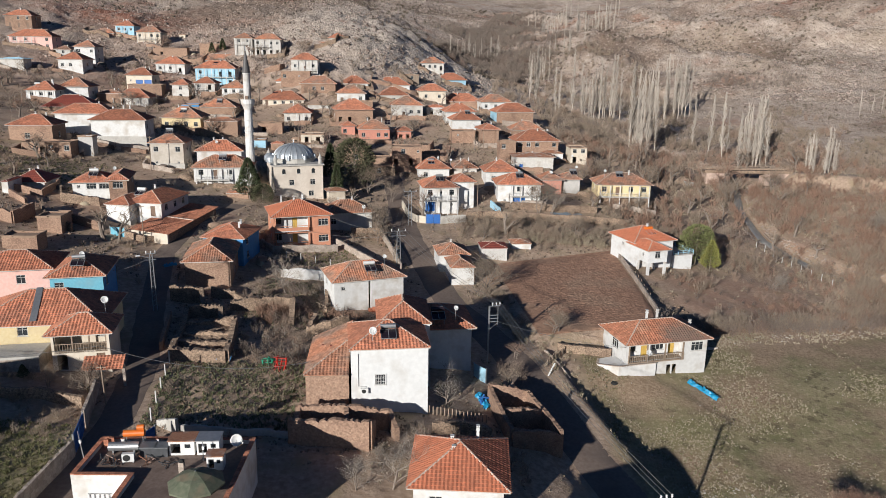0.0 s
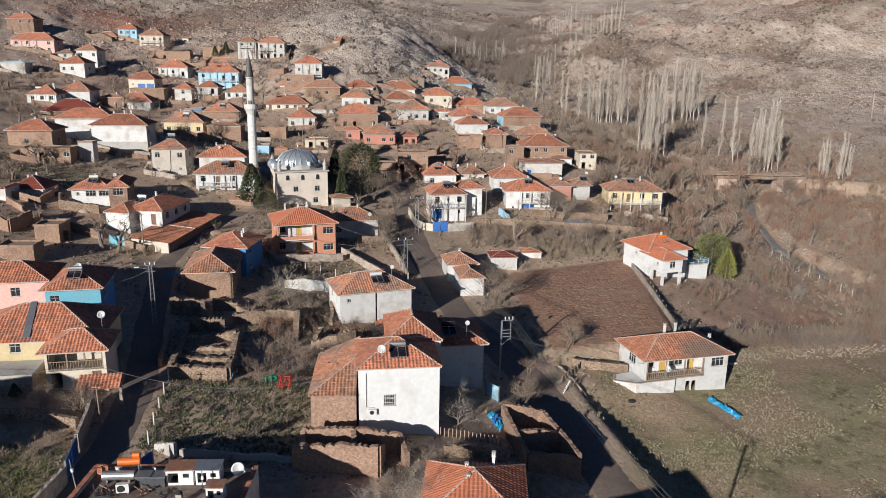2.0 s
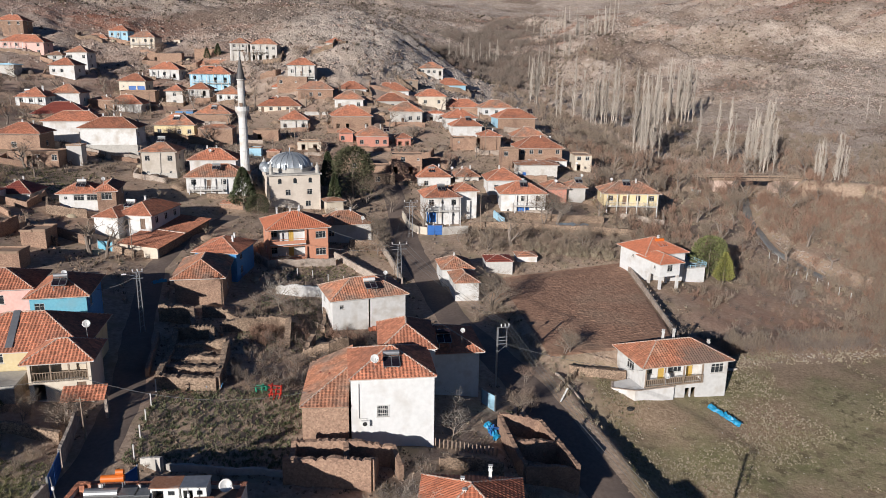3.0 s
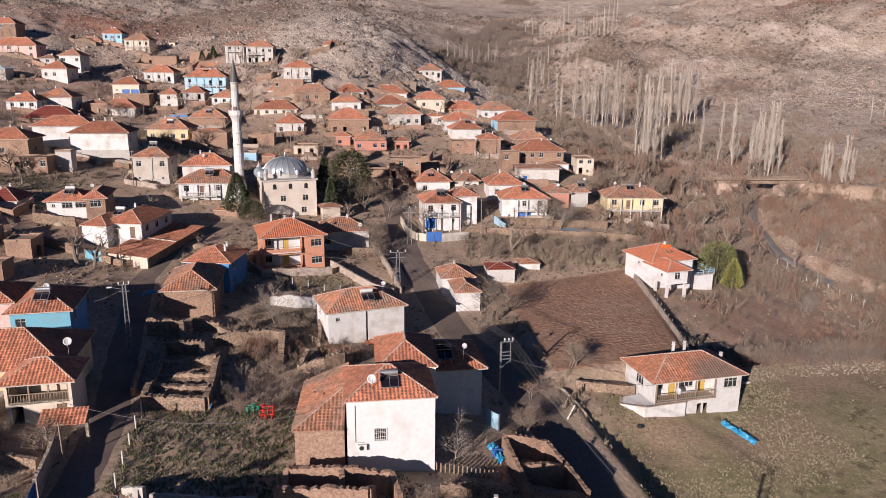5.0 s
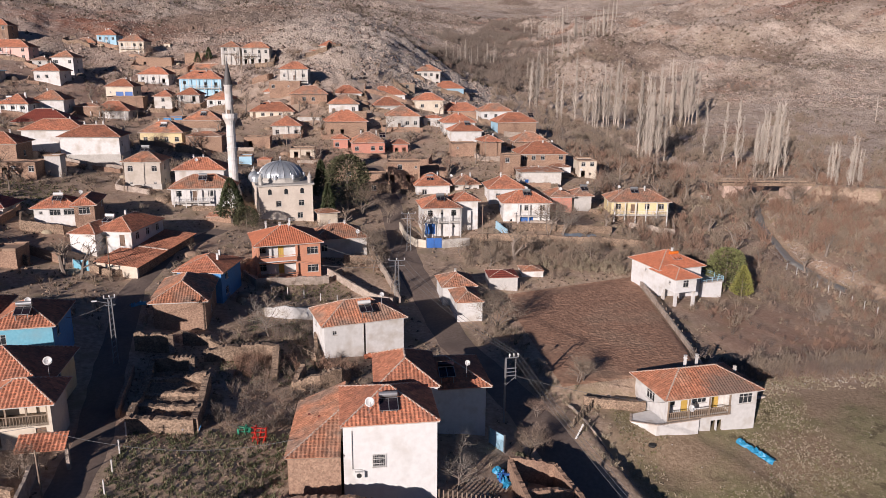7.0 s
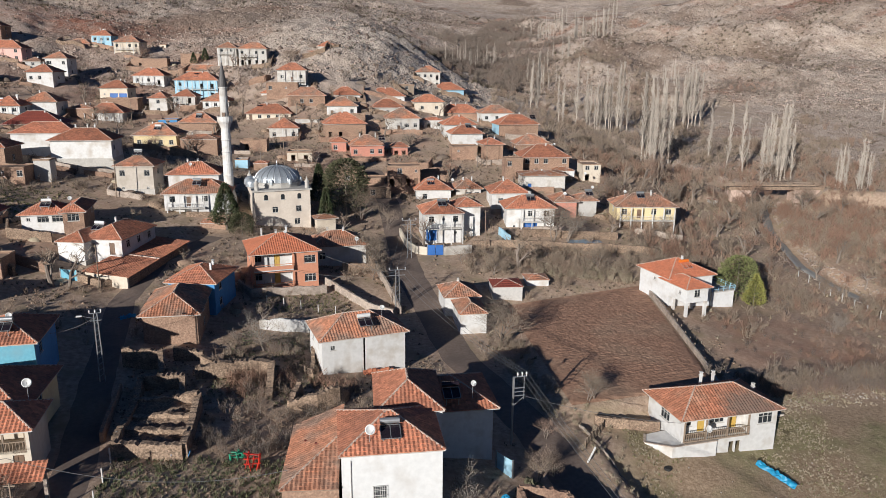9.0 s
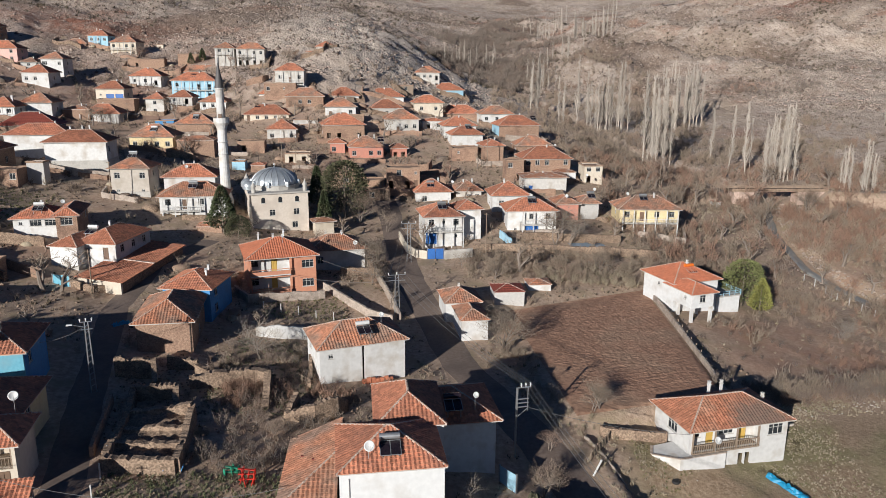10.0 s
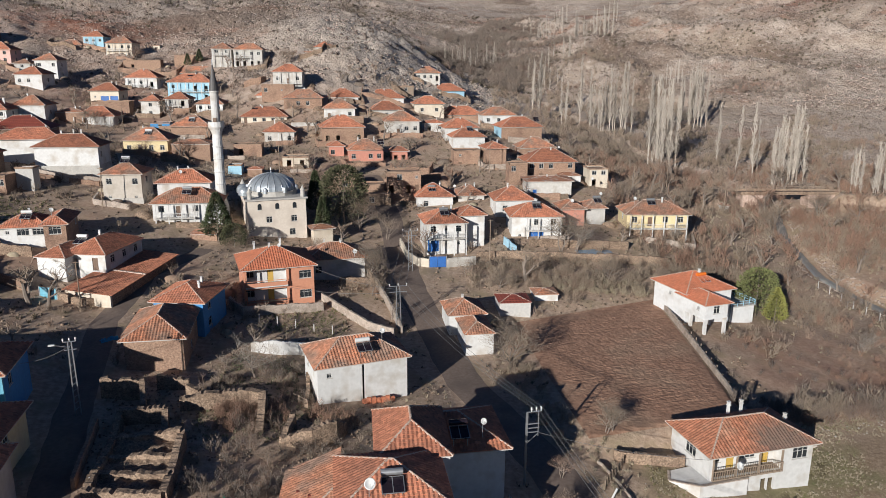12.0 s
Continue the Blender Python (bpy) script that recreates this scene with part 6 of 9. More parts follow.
    for sx, sy in ((0.5, 0.5), (L - 0.5, 0.5), (L - 0.5, W - 0.5), (0.5, W - 0.5)):
        part("turret", Shape().lathe([(0.42, h + 0.3), (0.42, h + 1.5), (0.55, h + 1.55), (0.5, h + 1.7), (0.12, h + 2.3), (0.02, h + 2.8)], 8, sx, sy), CONCRETE, ob)


def minaret():
    x, y, z0 = -41.8, 175.0, 2.5
    ob = thing("minaret", Matrix.Translation((x, y, z0)), "tall white minaret with balcony and lead spire", "minaret")
    part("base", Shape().lathe([(1.5, -2), (1.5, 4.5), (1.05, 6.0)], 12), WHITE, ob)
    part("shaft", Shape().lathe([(1.05, 6.0), (0.98, 13), (0.95, 19.0), (1.05, 19.3)], 16), WHITE, ob)
    for z in (9.0, 11.4, 14.0, 16.5):
        part("string_course", Shape().lathe([(1.04, z), (1.1, z + 0.05), (1.1, z + 0.15), (1.04, z + 0.2)], 16), WHITE, ob)
    gal = part("gallery", Shape().lathe([(1.05, 19.3), (1.25, 19.9), (1.55, 20.4), (1.6, 20.5), (1.6, 21.5), (1.5, 21.5), (1.5, 20.55), (0.85, 20.55)], 16), WHITE, ob)
    part("gallery_door", Shape().box(-0.35, 0.35, -0.93, -0.8, 20.6, 22.3), FRAME_D, gal)
    part("upper_shaft", Shape().lathe([(0.85, 20.5), (0.82, 27.2), (0.98, 27.3), (0.98, 27.5)], 16), WHITE, ob)
    spire = part("spire", Shape().lathe([(0.95, 27.5), (0.8, 28.6), (0.1, 32.4)], 16), surface("grey_lead_sheet", (0.10, 0.095, 0.095), (0.15, 0.14, 0.14), rough=0.6, metal=0.2), ob)
    part("finial", Shape().lathe([(0.05, 32.3), (0.16, 32.6), (0.05, 32.8), (0.1, 33.0), (0.02, 33.6)], 8), LEAD, spire)


mosque()
minaret()
hs("small grey lean-to beside the mosque", -22.4, 165.5, 19, 5.0, 4.0, 1.0, 4.0, wall=CREAM, roof=RUST, front=(".",), pitch=0.3)


# ---- poles and wires ----
def wire(name, p, q, sag, label="sagging overhead cable between poles", r=0.022):
    s = Shape()
    n = 14
    p, q = Vector(p), Vector(q)
    pts = [p.lerp(q, i / n) - Vector((0, 0, sag * 4 * (i / n) * (1 - i / n))) for i in range(n + 1)]
    s.tube(pts, [r] * len(pts), 4)
    solo(name, s, WIRE, Matrix.Identity(4), label, "cable", "overhead cables")


def steel_pole(x, y, top, label, yaw=0.0, gap=0.45, arm=2.4, rungs=True, lamp=False):
    """A lattice pole: two uprights tied by rungs, a cross-arm with insulators."""
    z = gz(x, y)
    h = top - z
    ob = thing("power_pole", pose(x, y, z, 0, 0, yaw), label, "power pole", "power poles")
    for sx in (-gap / 2, gap / 2):
        part("upright", Shape().bar((sx * 1.2, 0, -1), (sx * 0.7, 0, h), 0.1, 0.12), STEEL, ob)
    n = round(h / 0.75)
    for i in range(1, n):
        w = gap / 2 * (1.2 - 0.5 * i / n)
        z0, z1 = h * i / n, h * (i + 0.5 if rungs else i) / n
        part("rung", Shape().bar((-w, 0, z0), (w, 0, z1), 0.05), STEEL, ob)
    for k, zz in enumerate((h - 0.05, h - 0.95)):
        part("cross_arm", Shape().bar((-arm / 2, 0, zz), (arm / 2, 0, zz), 0.1, 0.09), STEEL, ob)
        if k == 0:
            for i in range(3):
                xx = -arm / 2 + arm * i / 2
                part("insulator", Shape().lathe([(0.05, zz), (0.05, zz + 0.15), (0.1, zz + 0.2), (0.06, zz + 0.28), (0.1, zz + 0.34), (0.04, zz + 0.42)], 8, xx, 0), DISHW, ob)
    if lamp:
        part("lamp_arm", Shape().bar((0, 0, h - 0.7), (-1.5, -0.2, h - 0.2), 0.07), STEEL, ob)
        part("lamp_head", Shape().box(-2.0, -1.4, -0.32, -0.08, h - 0.25, h - 0.1), DISHW, ob)
    return ob


def h_pole(x, y, top, yaw):
    """A pole with an offset switch frame at its head."""
    z = gz(x, y)
    h = top - z
    ob = thing("power_pole", pose(x, y, z, 0, 0, yaw), "tall galvanised power pole with ladder-like cross-arms", "power pole", "power poles")
    part("upright", Shape().bar((0, 0, -1), (0.05, 0, h), 0.22, 0.18), STEEL, ob)
    part("upright", Shape().bar((1.25, 0, h - 2.7), (1.25, 0, h + 0.1), 0.07), STEEL, ob)
    for zz, x0, x1 in ((h, 0, 1.5), (h - 1.3, 0, 1.35), (h - 1.75, 0, 1.35), (h - 2.2, 0, 1.35)):
        part("cross_arm", Shape().bar((x0, 0, zz), (x1, 0, zz), 0.1), STEEL, ob)
    part("brace", Shape().bar((0, 0, h - 3.4), (1.25, 0, h - 2.4), 0.07), STEEL, ob)
    for i in range(3):
        part("insulator", Shape().lathe([(0.05, h), (0.05, h + 0.2), (0.11, h + 0.26), (0.06, h + 0.34), (0.11, h + 0.42), (0.03, h + 0.5)], 8, 0.5 + 0.5 * i, 0), DISHW, ob)
    for i in range(9):
        zz = 1.2 + i * 0.75
        if zz < h - 3:
            part("step_bar", Shape().box(-0.16, 0.16, -0.11, -0.07, zz, zz + 0.04), STEEL, ob)
    return ob


def wooden_pole(x, y, h, lean=0.0, label="weathered wooden cable pole", r=0.1):
    z = gz(x, y)
    ob = thing("cable_pole", pose(x, y, z, 0, lean, 0), label, "cable pole", "cable poles")
    part("shaft", Shape().rod((0, 0, -0.8), (0, 0, h), r, r * 0.7, 8), WOOD, ob)
    part("cross_arm", Shape().bar((-0.5, 0, h - 0.25), (0.5, 0, h - 0.25), 0.08), WOOD, ob)


h_pole(9.3, 91.0, 2.4, 12)
h_pole(19.9, 50.7, -0.3, 12)
steel_pole(-4.5, 131.5, 3.0, "slim lattice power pole beside the road", 10, 0.7, 2.6)
steel_pole(-3.0, 154.8, 6.2, "lattice power pole by the forecourt wall", 5, 0.7, 2.6)
steel_pole(-38.2, 99.4, 6.9, "steel street pole with lamp beside the lane", 20, 0.5, 1.2, lamp=True)
wooden_pole(-33.6, 71.5, 4.6, -1)
wooden_pole(11.8, 158.2, 8.6, 0)
wooden_pole(17.2, 220, 9, 0)
wooden_pole(-50.5, 128.5, 7.0, 0)
wooden_pole(-64.0, 170.5, 8.0, 2)
for px, py, ph in ((-32, 205, 8), (-36, 208, 8), (-93, 258, 8), (-70, 306, 9), (52, 206, 8), (-110, 300, 7), (63, 214, 8), (75, 205, 8)):
    wooden_pole(px, py, ph, 0)
for dx, tx in ((0.5, -5.6), (1.0, -4.5), (1.5, -3.4)):
    wire("power_line", (9.3 + dx, 91.2, 2.9), (tx, 131.6, 3.4), 1.2)
    wire("power_line", (9.3 + dx, 91.2, 2.9), (19.9 + dx, 50.9, 0.1), 0.9)
    wire("power_line", (tx, 131.6, 3.4), (tx + 1.4, 154.8, 6.6), 0.8)
wire("service_cable", (10.6, 91.0, 0.2), (28.6, 92.6, -4.0), 0.5, "thin service cable to the farmhouse")
wire("service_cable", (-33.6, 71.5, 4.3), (-11.8, 74.0, 1.6), 1.6, "thin service cable to the annex")
wire("service_cable", (-33.6, 71.5, 4.3), (-60, 66.0, 5.0), 0.8, "thin service cable along the lane")
wire("service_cable", (-38.2, 99.4, 6.4), (-44.2, 100.4, 4.0), 0.4, "thin service cable to the blue house")
wire("service_cable", (-4.5, 131.5, 2.4), (-17.6, 137.5, 4.0), 0.5, "thin service cable to the orange house")
wire("service_cable", (-4.5, 131.5, 2.0), (-22.4, 135.0, 2.0), 0.7, "thin service cable to the orange house")


# ---- roof fittings ----
def solar_heater(x, y, z, yaw, tilt=22, tank=STEEL, panel=SOLAR, w=1.7, h=1.5):
    ob = thing("solar_water_heater", pose(x, y, z, 0, 0, yaw), "roof solar water heater with tilted dark collector", "solar heater", "solar heaters")
    t = radians(tilt)
    c, s_ = math.cos(t), math.sin(t)

    def on(u, v, n):
        return (u, v * c - n * s_, v * s_ + n * c)

    col = Shape()
    base = [on(u, v, n) for n in (0, 0.09) for u, v in ((-w / 2, 0), (w / 2, 0), (w / 2, h), (-w / 2, h))]
    col.v += base
    col.f += [(3, 2, 1, 0), (4, 5, 6, 7), (0, 1, 5, 4), (1, 2, 6, 5), (2, 3, 7, 6), (3, 0, 4, 7)]
    pan = part("collector", col, panel, ob, "dark glazed collector panel")
    rim = Shape()
    for a, b in (((-w / 2, 0), (w / 2, 0)), ((w / 2, 0), (w / 2, h)), ((w / 2, h), (-w / 2, h)), ((-w / 2, h), (-w / 2, 0)), ((0, 0), (0, h))):
        rim.bar(on(a[0], a[1], 0.1), on(b[0], b[1], 0.1), 0.06, 0.05)
    part("collector_rim", rim, STEEL, pan)
    part("tank", Shape().rod((-w / 2, h * c + 0.1, h * s_ + 0.42), (w / 2, h * c + 0.1, h * s_ + 0.42), 0.27, 0.27, 14), tank, ob, "pale cylindrical water tank")
    for sx in (-w / 2 + 0.2, w / 2 - 0.2):
        part("stand_leg", Shape().bar((sx, h * c + 0.1, -1.2), (sx, h * c + 0.1, h * s_ + 0.3), 0.06), STEEL, ob)
        part("stand_leg", Shape().bar((sx, 0.05, -0.7), (sx, 0.05, 0.1), 0.06), STEEL, ob)
    return ob


def satellite_dish(x, y, z, yaw, r=0.45, mast=0.8):
    ob = thing("satellite_dish", pose(x, y, z, 0, 0, yaw), "white satellite dish on a short mast", "satellite dish", "satellite dishes")
    d = Shape()
    n, rings = 18, 4
    tilt = Matrix.Translation((0, -0.1, mast)) @ pose(0, 0, 0, 62, 0, 0)
    for side in (0, 1):
        for i in range(rings + 1):
            rr = r * i / rings if i else 0.01
            for k in range(n):
                a = 2 * math.pi * k / n
                d.v.append(tuple(tilt @ Vector((rr * math.cos(a), rr * math.sin(a), 0.35 * rr * rr / r - side * 0.03))))
    m = (rings + 1) * n
    for side in (0, 1):
        for i in range(rings):
            for k in range(n):
                k2 = (k + 1) % n
                q = [side * m + i * n + k, side * m + i * n + k2, side * m + (i + 1) * n + k2, side * m + (i + 1) * n + k]
                d.f.append(tuple(q if not side else reversed(q)))
    for k in range(n):
        k2 = (k + 1) % n
        d.f.append((rings * n + k, rings * n + k2, m + rings * n + k2, m + rings * n + k))
    part("reflector", d, DISHW, ob, soft=True)
    part("mast", Shape().rod((0, 0.05, -0.9), (0, 0.05, mast), 0.03, 0.03, 6), STEEL, ob)
    part("feed_arm", Shape().bar(tilt @ Vector((0, -r, 0.1)), tilt @ Vector((0, 0, r * 1.0)), 0.03), STEEL, ob)
    return ob


# ---- plants ----
def scatter(name, protos, spots, material, label, category, soft=False):
    """One mesh of many small plants or stones: protos are (verts, faces) pairs, spots are (x, y, z, turn, size, stretch)."""
    vs, fs, base = [], [], 0
    rng = np.random.default_rng(len(spots))
    packed = [(np.array(p.v, float), np.array([f if len(f) == 4 else (*f, f[-1]) for f in p.f], int)) for p in protos]
    for i, (x, y, z, turn, size, stretch) in enumerate(spots):
        v, f = packed[int(rng.integers(len(packed)))]
        c, s_ = math.cos(turn), math.sin(turn)
        w = np.stack([(v[:, 0] * c - v[:, 1] * s_) * size + x, (v[:, 0] * s_ + v[:, 1] * c) * size + y, v[:, 2] * size * stretch + z], 1)
        vs.append(w)
        fs.append(f + base)
        base += len(v)
    v, f = np.concatenate(vs), np.concatenate(fs)
    tri_ = f[:, 2] == f[:, 3]
    sizes = np.where(tri_, 3, 4)
    loops = f.ravel()[~(np.stack([np.zeros(len(f), bool)] * 3 + [tri_], 1).ravel())]
    me = bpy.data.meshes.new(name)
    me.vertices.add(len(v))
    me.vertices.foreach_set("co", v.ravel())
    me.loops.add(len(loops))
    me.loops.foreach_set("vertex_index", loops.astype(np.int32))
    me.polygons.add(len(f))
    me.polygons.foreach_set("loop_start", np.concatenate([[0], np.cumsum(sizes)[:-1]]).astype(np.int32))
    me.update(calc_edges=True)
    me.materials.append(material)
    return tagged(new(name, me), label, category, kind="stuff")


def shrub_proto(seed, stems=15, spread=0.6, twigs=5, wide=1.0):
    """A leafless bush one metre high: stems that fan out and fork."""
    r, s = random.Random(seed), Shape()

    def blade(p, q, w):
        u = (q - p).cross(Vector((r.uniform(-1, 1), r.uniform(-1, 1), r.uniform(-1, 1)))).normalized() * w
        b = len(s.v)
        s.v += [tuple(p - u * 1.3), tuple(p + u * 1.3), tuple(q)]
        s.f.append((b, b + 1, b + 2))

    for i in range(stems):
        a, lean = r.uniform(0, 6.283), r.uniform(0.1, spread)
        p = Vector((r.uniform(-0.2, 0.2), r.uniform(-0.2, 0.2), -0.05))
        d = Vector((math.cos(a) * lean, math.sin(a) * lean, 1)).normalized()
        h = r.uniform(0.45, 1.05)
        mid = p + d * h * 0.5
        tip = mid + (d + Vector((r.uniform(-0.35, 0.35), r.uniform(-0.35, 0.35), r.uniform(-0.1, 0.2)))).normalized() * h * 0.5
        blade(p, mid, 0.012 * wide)
        blade(mid, tip, 0.009 * wide)
        for k in range(twigs):
            q = p.lerp(mid, r.uniform(0.4, 1.0)) if k < 2 else mid.lerp(tip, r.uniform(0.0, 0.9))
            blade(q, q + (Vector((r.uniform(-1, 1), r.uniform(-1, 1), r.uniform(0.0, 1.2))).normalized() + d * 0.5) * r.uniform(0.14, 0.36), 0.008 * wide)
    return s


def grow(s, twig, r, p, d, length, radius, depth, droop, forks=(2, 4)):
    """A limb in two bends with its forks; the last two orders go into the twigs."""
    out = twig if depth <= 1 else s
    mid = p + d * length * 0.5 + Vector((r.uniform(-1, 1), r.uniform(-1, 1), 0)) * length * 0.05
    tip = mid + (d + Vector((r.uniform(-0.25, 0.25), r.uniform(-0.25, 0.25), r.uniform(0, 0.2) - droop))).normalized() * length * 0.5
    n = 6 if depth >= 3 else 3
    if depth:
        out.tube((p, mid, tip), (radius, radius * 0.8, radius * 0.55), n)
    else:
        u = (tip - p).cross(Vector((r.uniform(-1, 1), r.uniform(-1, 1), r.uniform(-1, 1)))).normalized() * radius
        b = len(out.v)
        out.v += [tuple(p - u), tuple(p + u), tuple(tip + u * 0.5), tuple(tip - u * 0.5)]
        out.f.append((b, b + 1, b + 2, b + 3))
    if depth == 0:
        for k in range(2):
            q, e = mid.lerp(tip, r.random()), Vector((r.uniform(-1, 1), r.uniform(-1, 1), r.uniform(-0.2, 0.9))).normalized() * length * r.uniform(0.5, 1.0)
            u = e.cross(Vector((r.uniform(-1, 1), r.uniform(-1, 1), r.uniform(-1, 1)))).normalized() * radius * 1.1
            b = len(out.v)
            out.v += [tuple(q - u), tuple(q + u), tuple(q + d * length * 0.3 + e + u * 0.4), tuple(q + d * length * 0.3 + e - u * 0.4)]
            out.f.append((b, b + 1, b + 2, b + 3))
        return
    for k in range(r.randint(*forks)):
        q = p.lerp(mid, r.uniform(0.6, 1.0)) if r.random() < 0.35 else mid.lerp(tip, r.uniform(0.2, 1.0))
        side = Vector((r.uniform(-1, 1), r.uniform(-1, 1), r.uniform(-0.15, 0.7))).normalized()
        grow(s, twig, r, q, (d * 0.55 + side * 0.8).normalized(), length * r.uniform(0.55, 0.8), radius * r.uniform(0.45, 0.62), depth - 1, droop, forks)


def bare_tree_meshes(seed, height_, bark, twig_mat, forks=(3, 5), stems=1, thick=1.0):
    r, s, t = random.Random(seed), Shape(), Shape()
    for k in range(stems):
        lean = Vector((r.uniform(-0.25, 0.25), r.uniform(-0.25, 0.25), 1)).normalized()
        grow(s, t, r, Vector((r.uniform(-0.15, 0.15), r.uniform(-0.15, 0.15), -0.3)), lean, height_ * 0.36, height_ * 0.017 * thick, 4, 0.02, forks)
    top = height_ / max(v[2] for v in t.v)
    for q in (s, t):
        q.v = [(x * top * 1.1, y * top * 1.1, z * top) for x, y, z in q.v]
    return s.mesh("trunk", bark), t.mesh("crown", twig_mat)


def place_tree(name, meshes, x, y, turn, size, label, group="bare trees", category="tree"):
    ob = thing(name, Matrix.Translation((x, y, gz(x, y))) @ Matrix.Rotation(turn, 4, "Z") @ Matrix.Scale(size, 4), label, category, group)
    part("trunk", meshes[0], None, ob)
    part("crown", meshes[1], None, ob)
    return ob


def poplar_meshes(seed, h=24.0):
    """A leafless poplar: a straight stem and steep branches that hug it."""
    r, s, t = random.Random(seed), Shape(), Shape()
    x = y = 0.0
    pts = []
    for i in range(9):
        pts.append(Vector((x, y, -0.4 + h * i / 8)))
        x, y = x + r.uniform(-0.3, 0.3), y + r.uniform(-0.3, 0.3)
    s.tube(pts, [0.22 * (1 - i / 8.6) for i in range(9)], 6)
    for k in range(120):
        f = r.uniform(0.10, 0.97) ** 0.9
        i = min(7, int(f * 8))
        p = pts[i].lerp(pts[i + 1], f * 8 - i)
        a = r.uniform(0, 6.283)
        reach = r.uniform(0.12, 0.42)
        ln = h * r.uniform(0.09, 0.20) * (1.05 - f * 0.7)
        d = Vector((math.cos(a) * reach, math.sin(a) * reach, 1)).normalized()
        e = p + d * ln + Vector((math.cos(a), math.sin(a), 0)) * 0.05 * ln
        t.rod(p, e, 0.06, 0.025, 3)
        for j in range(4):
            q = p.lerp(e, r.uniform(0.25, 0.95))
            a2 = a + r.uniform(-1.8, 1.8)
            e2 = q + Vector((math.cos(a2) * 0.35, math.sin(a2) * 0.35, 1)).normalized() * ln * r.uniform(0.25, 0.5)
            u = Vector((math.sin(a2), -math.cos(a2), 0)) * 0.045
            b = len(t.v)
            t.v += [tuple(q - u), tuple(q + u), tuple(e2 + u * 0.4), tuple(e2 - u * 0.4)]
            t.f.append((b, b + 1, b + 2, b + 3))
    return s.mesh("trunk", POPLAR), t.mesh("crown", TWIG_PALE)


def conifer_meshes(seed, h, radius, mat_, shape="round", leaves=4200):
    """An evergreen: a trunk with limbs and a ragged crown of small sprays."""
    r, s, t = random.Random(seed), Shape(), Shape()
    s.rod((0, 0, -0.4), (0, 0, h * 0.85), h * 0.022, h * 0.006, 8)
    for k in range(16):
        z, a = h * r.uniform(0.15, 0.75), r.uniform(0, 6.283)
        t.rod((0, 0, z), (math.cos(a) * radius * 0.7, math.sin(a) * radius * 0.7, z + h * 0.1), 0.05, 0.015, 4)
    lumps = [(r.uniform(0, 6.283), r.uniform(0.15, 1.0), r.uniform(0.7, 1.15)) for _ in range(26)]
    for k in range(leaves):
        f = r.random() ** 0.85
        if shape == "cone":
            rad = radius * (1 - f) ** 0.75 * (0.35 + 0.65 * min(1, f * 6))
        else:
            rad = radius * math.sqrt(max(0.0, 1 - (2 * f - 0.85) ** 2 / 1.35))
        a = r.uniform(0, 6.283)
        bulge = 0.82 + 0.3 * max((w * math.cos(a - la) * (1 - abs(f - lf) * 3) for la, lf, w in lumps), default=0)
        rr = rad * bulge * r.uniform(0.62, 1.02)
        p = Vector((rr * math.cos(a), rr * math.sin(a), h * (0.12 + 0.88 * f)))
        ln = r.uniform(0.22, 0.5) * h / 8
        d = Vector((math.cos(a) * 0.8 + r.uniform(-0.5, 0.5), math.sin(a) * 0.8 + r.uniform(-0.5, 0.5), r.uniform(-0.1, 0.9))).normalized()
        u = d.cross(Vector((r.uniform(-1, 1), r.uniform(-1, 1), r.uniform(-1, 1)))).normalized()
        b = len(t.v)
        t.v += [tuple(p), tuple(p + d * ln * 0.5 + u * ln * 0.26), tuple(p + d * ln), tuple(p + d * ln * 0.5 - u * ln * 0.26)]
        t.f.append((b, b + 1, b + 2, b + 3))
    return s.mesh("trunk", BARK), t.mesh("crown", mat_)


PLANTS = random.Random(5)
POPLARS = [poplar_meshes(k) for k in range(6)]
BARES = [bare_tree_meshes(20 + k, 6.0, BARK, TWIG, (3, 5), 2, 0.65) for k in range(5)]
PALES = [bare_tree_meshes(40 + k, 6.0, BARK, TWIG_GREY, (3, 5), 2, 0.65) for k in range(3)]


def poplar(x, y, h):
    place_tree("poplar", PLANTS.choice(POPLARS), x, y, PLANTS.uniform(0, 6.28), h / 24.0, "tall leafless poplar with pale upright branches", "poplars by the stream")


def poplar_row(x0, y0, x1, y1, n, h, spread=2.0):
    for i in range(n):
        f = (int((i + 0.5) / n * max(1, n // 4)) + 0.5 + PLANTS.uniform(-0.32, 0.32)) / max(1, n // 4)
        poplar(x0 + (x1 - x0) * f + PLANTS.uniform(-spread, spread), y0 + (y1 - y0) * f + PLANTS.uniform(-spread, spread), h * PLANTS.uniform(0.68, 1.15))


poplar_row(46, 356, 56, 366, 6, 23, 2)
poplar_row(54, 331, 58, 321, 3, 20, 1)
poplar_row(64, 326, 86, 324, 17, 25, 4)
poplar_row(68, 250, 80, 256, 5, 22, 1.5)
poplar_row(71, 261, 83, 267, 12, 25, 2)
poplar_row(97, 330, 119, 338, 22, 24, 3)
poplar_row(128, 420, 148, 410, 10, 13, 3)
for x, y, h in ((96, 265, 20), (98, 254, 21), (100, 246, 23), (104, 252, 17), (176, 300, 10), (181, 300, 8), (185, 300, 9)):
    poplar(x, y, h)
poplar_row(102, 238, 111, 238, 14, 22, 1.6)
poplar_row(116, 224, 121, 213, 10, 15, 1.5)
poplar_row(12, 462, 55, 560, 20, 13, 6)
poplar_row(95, 690, 140, 785, 22, 17, 12)
poplar_row(118, 615, 170, 690, 24, 21, 12)
poplar_row(60, 440, 110, 560, 16, 15, 12)

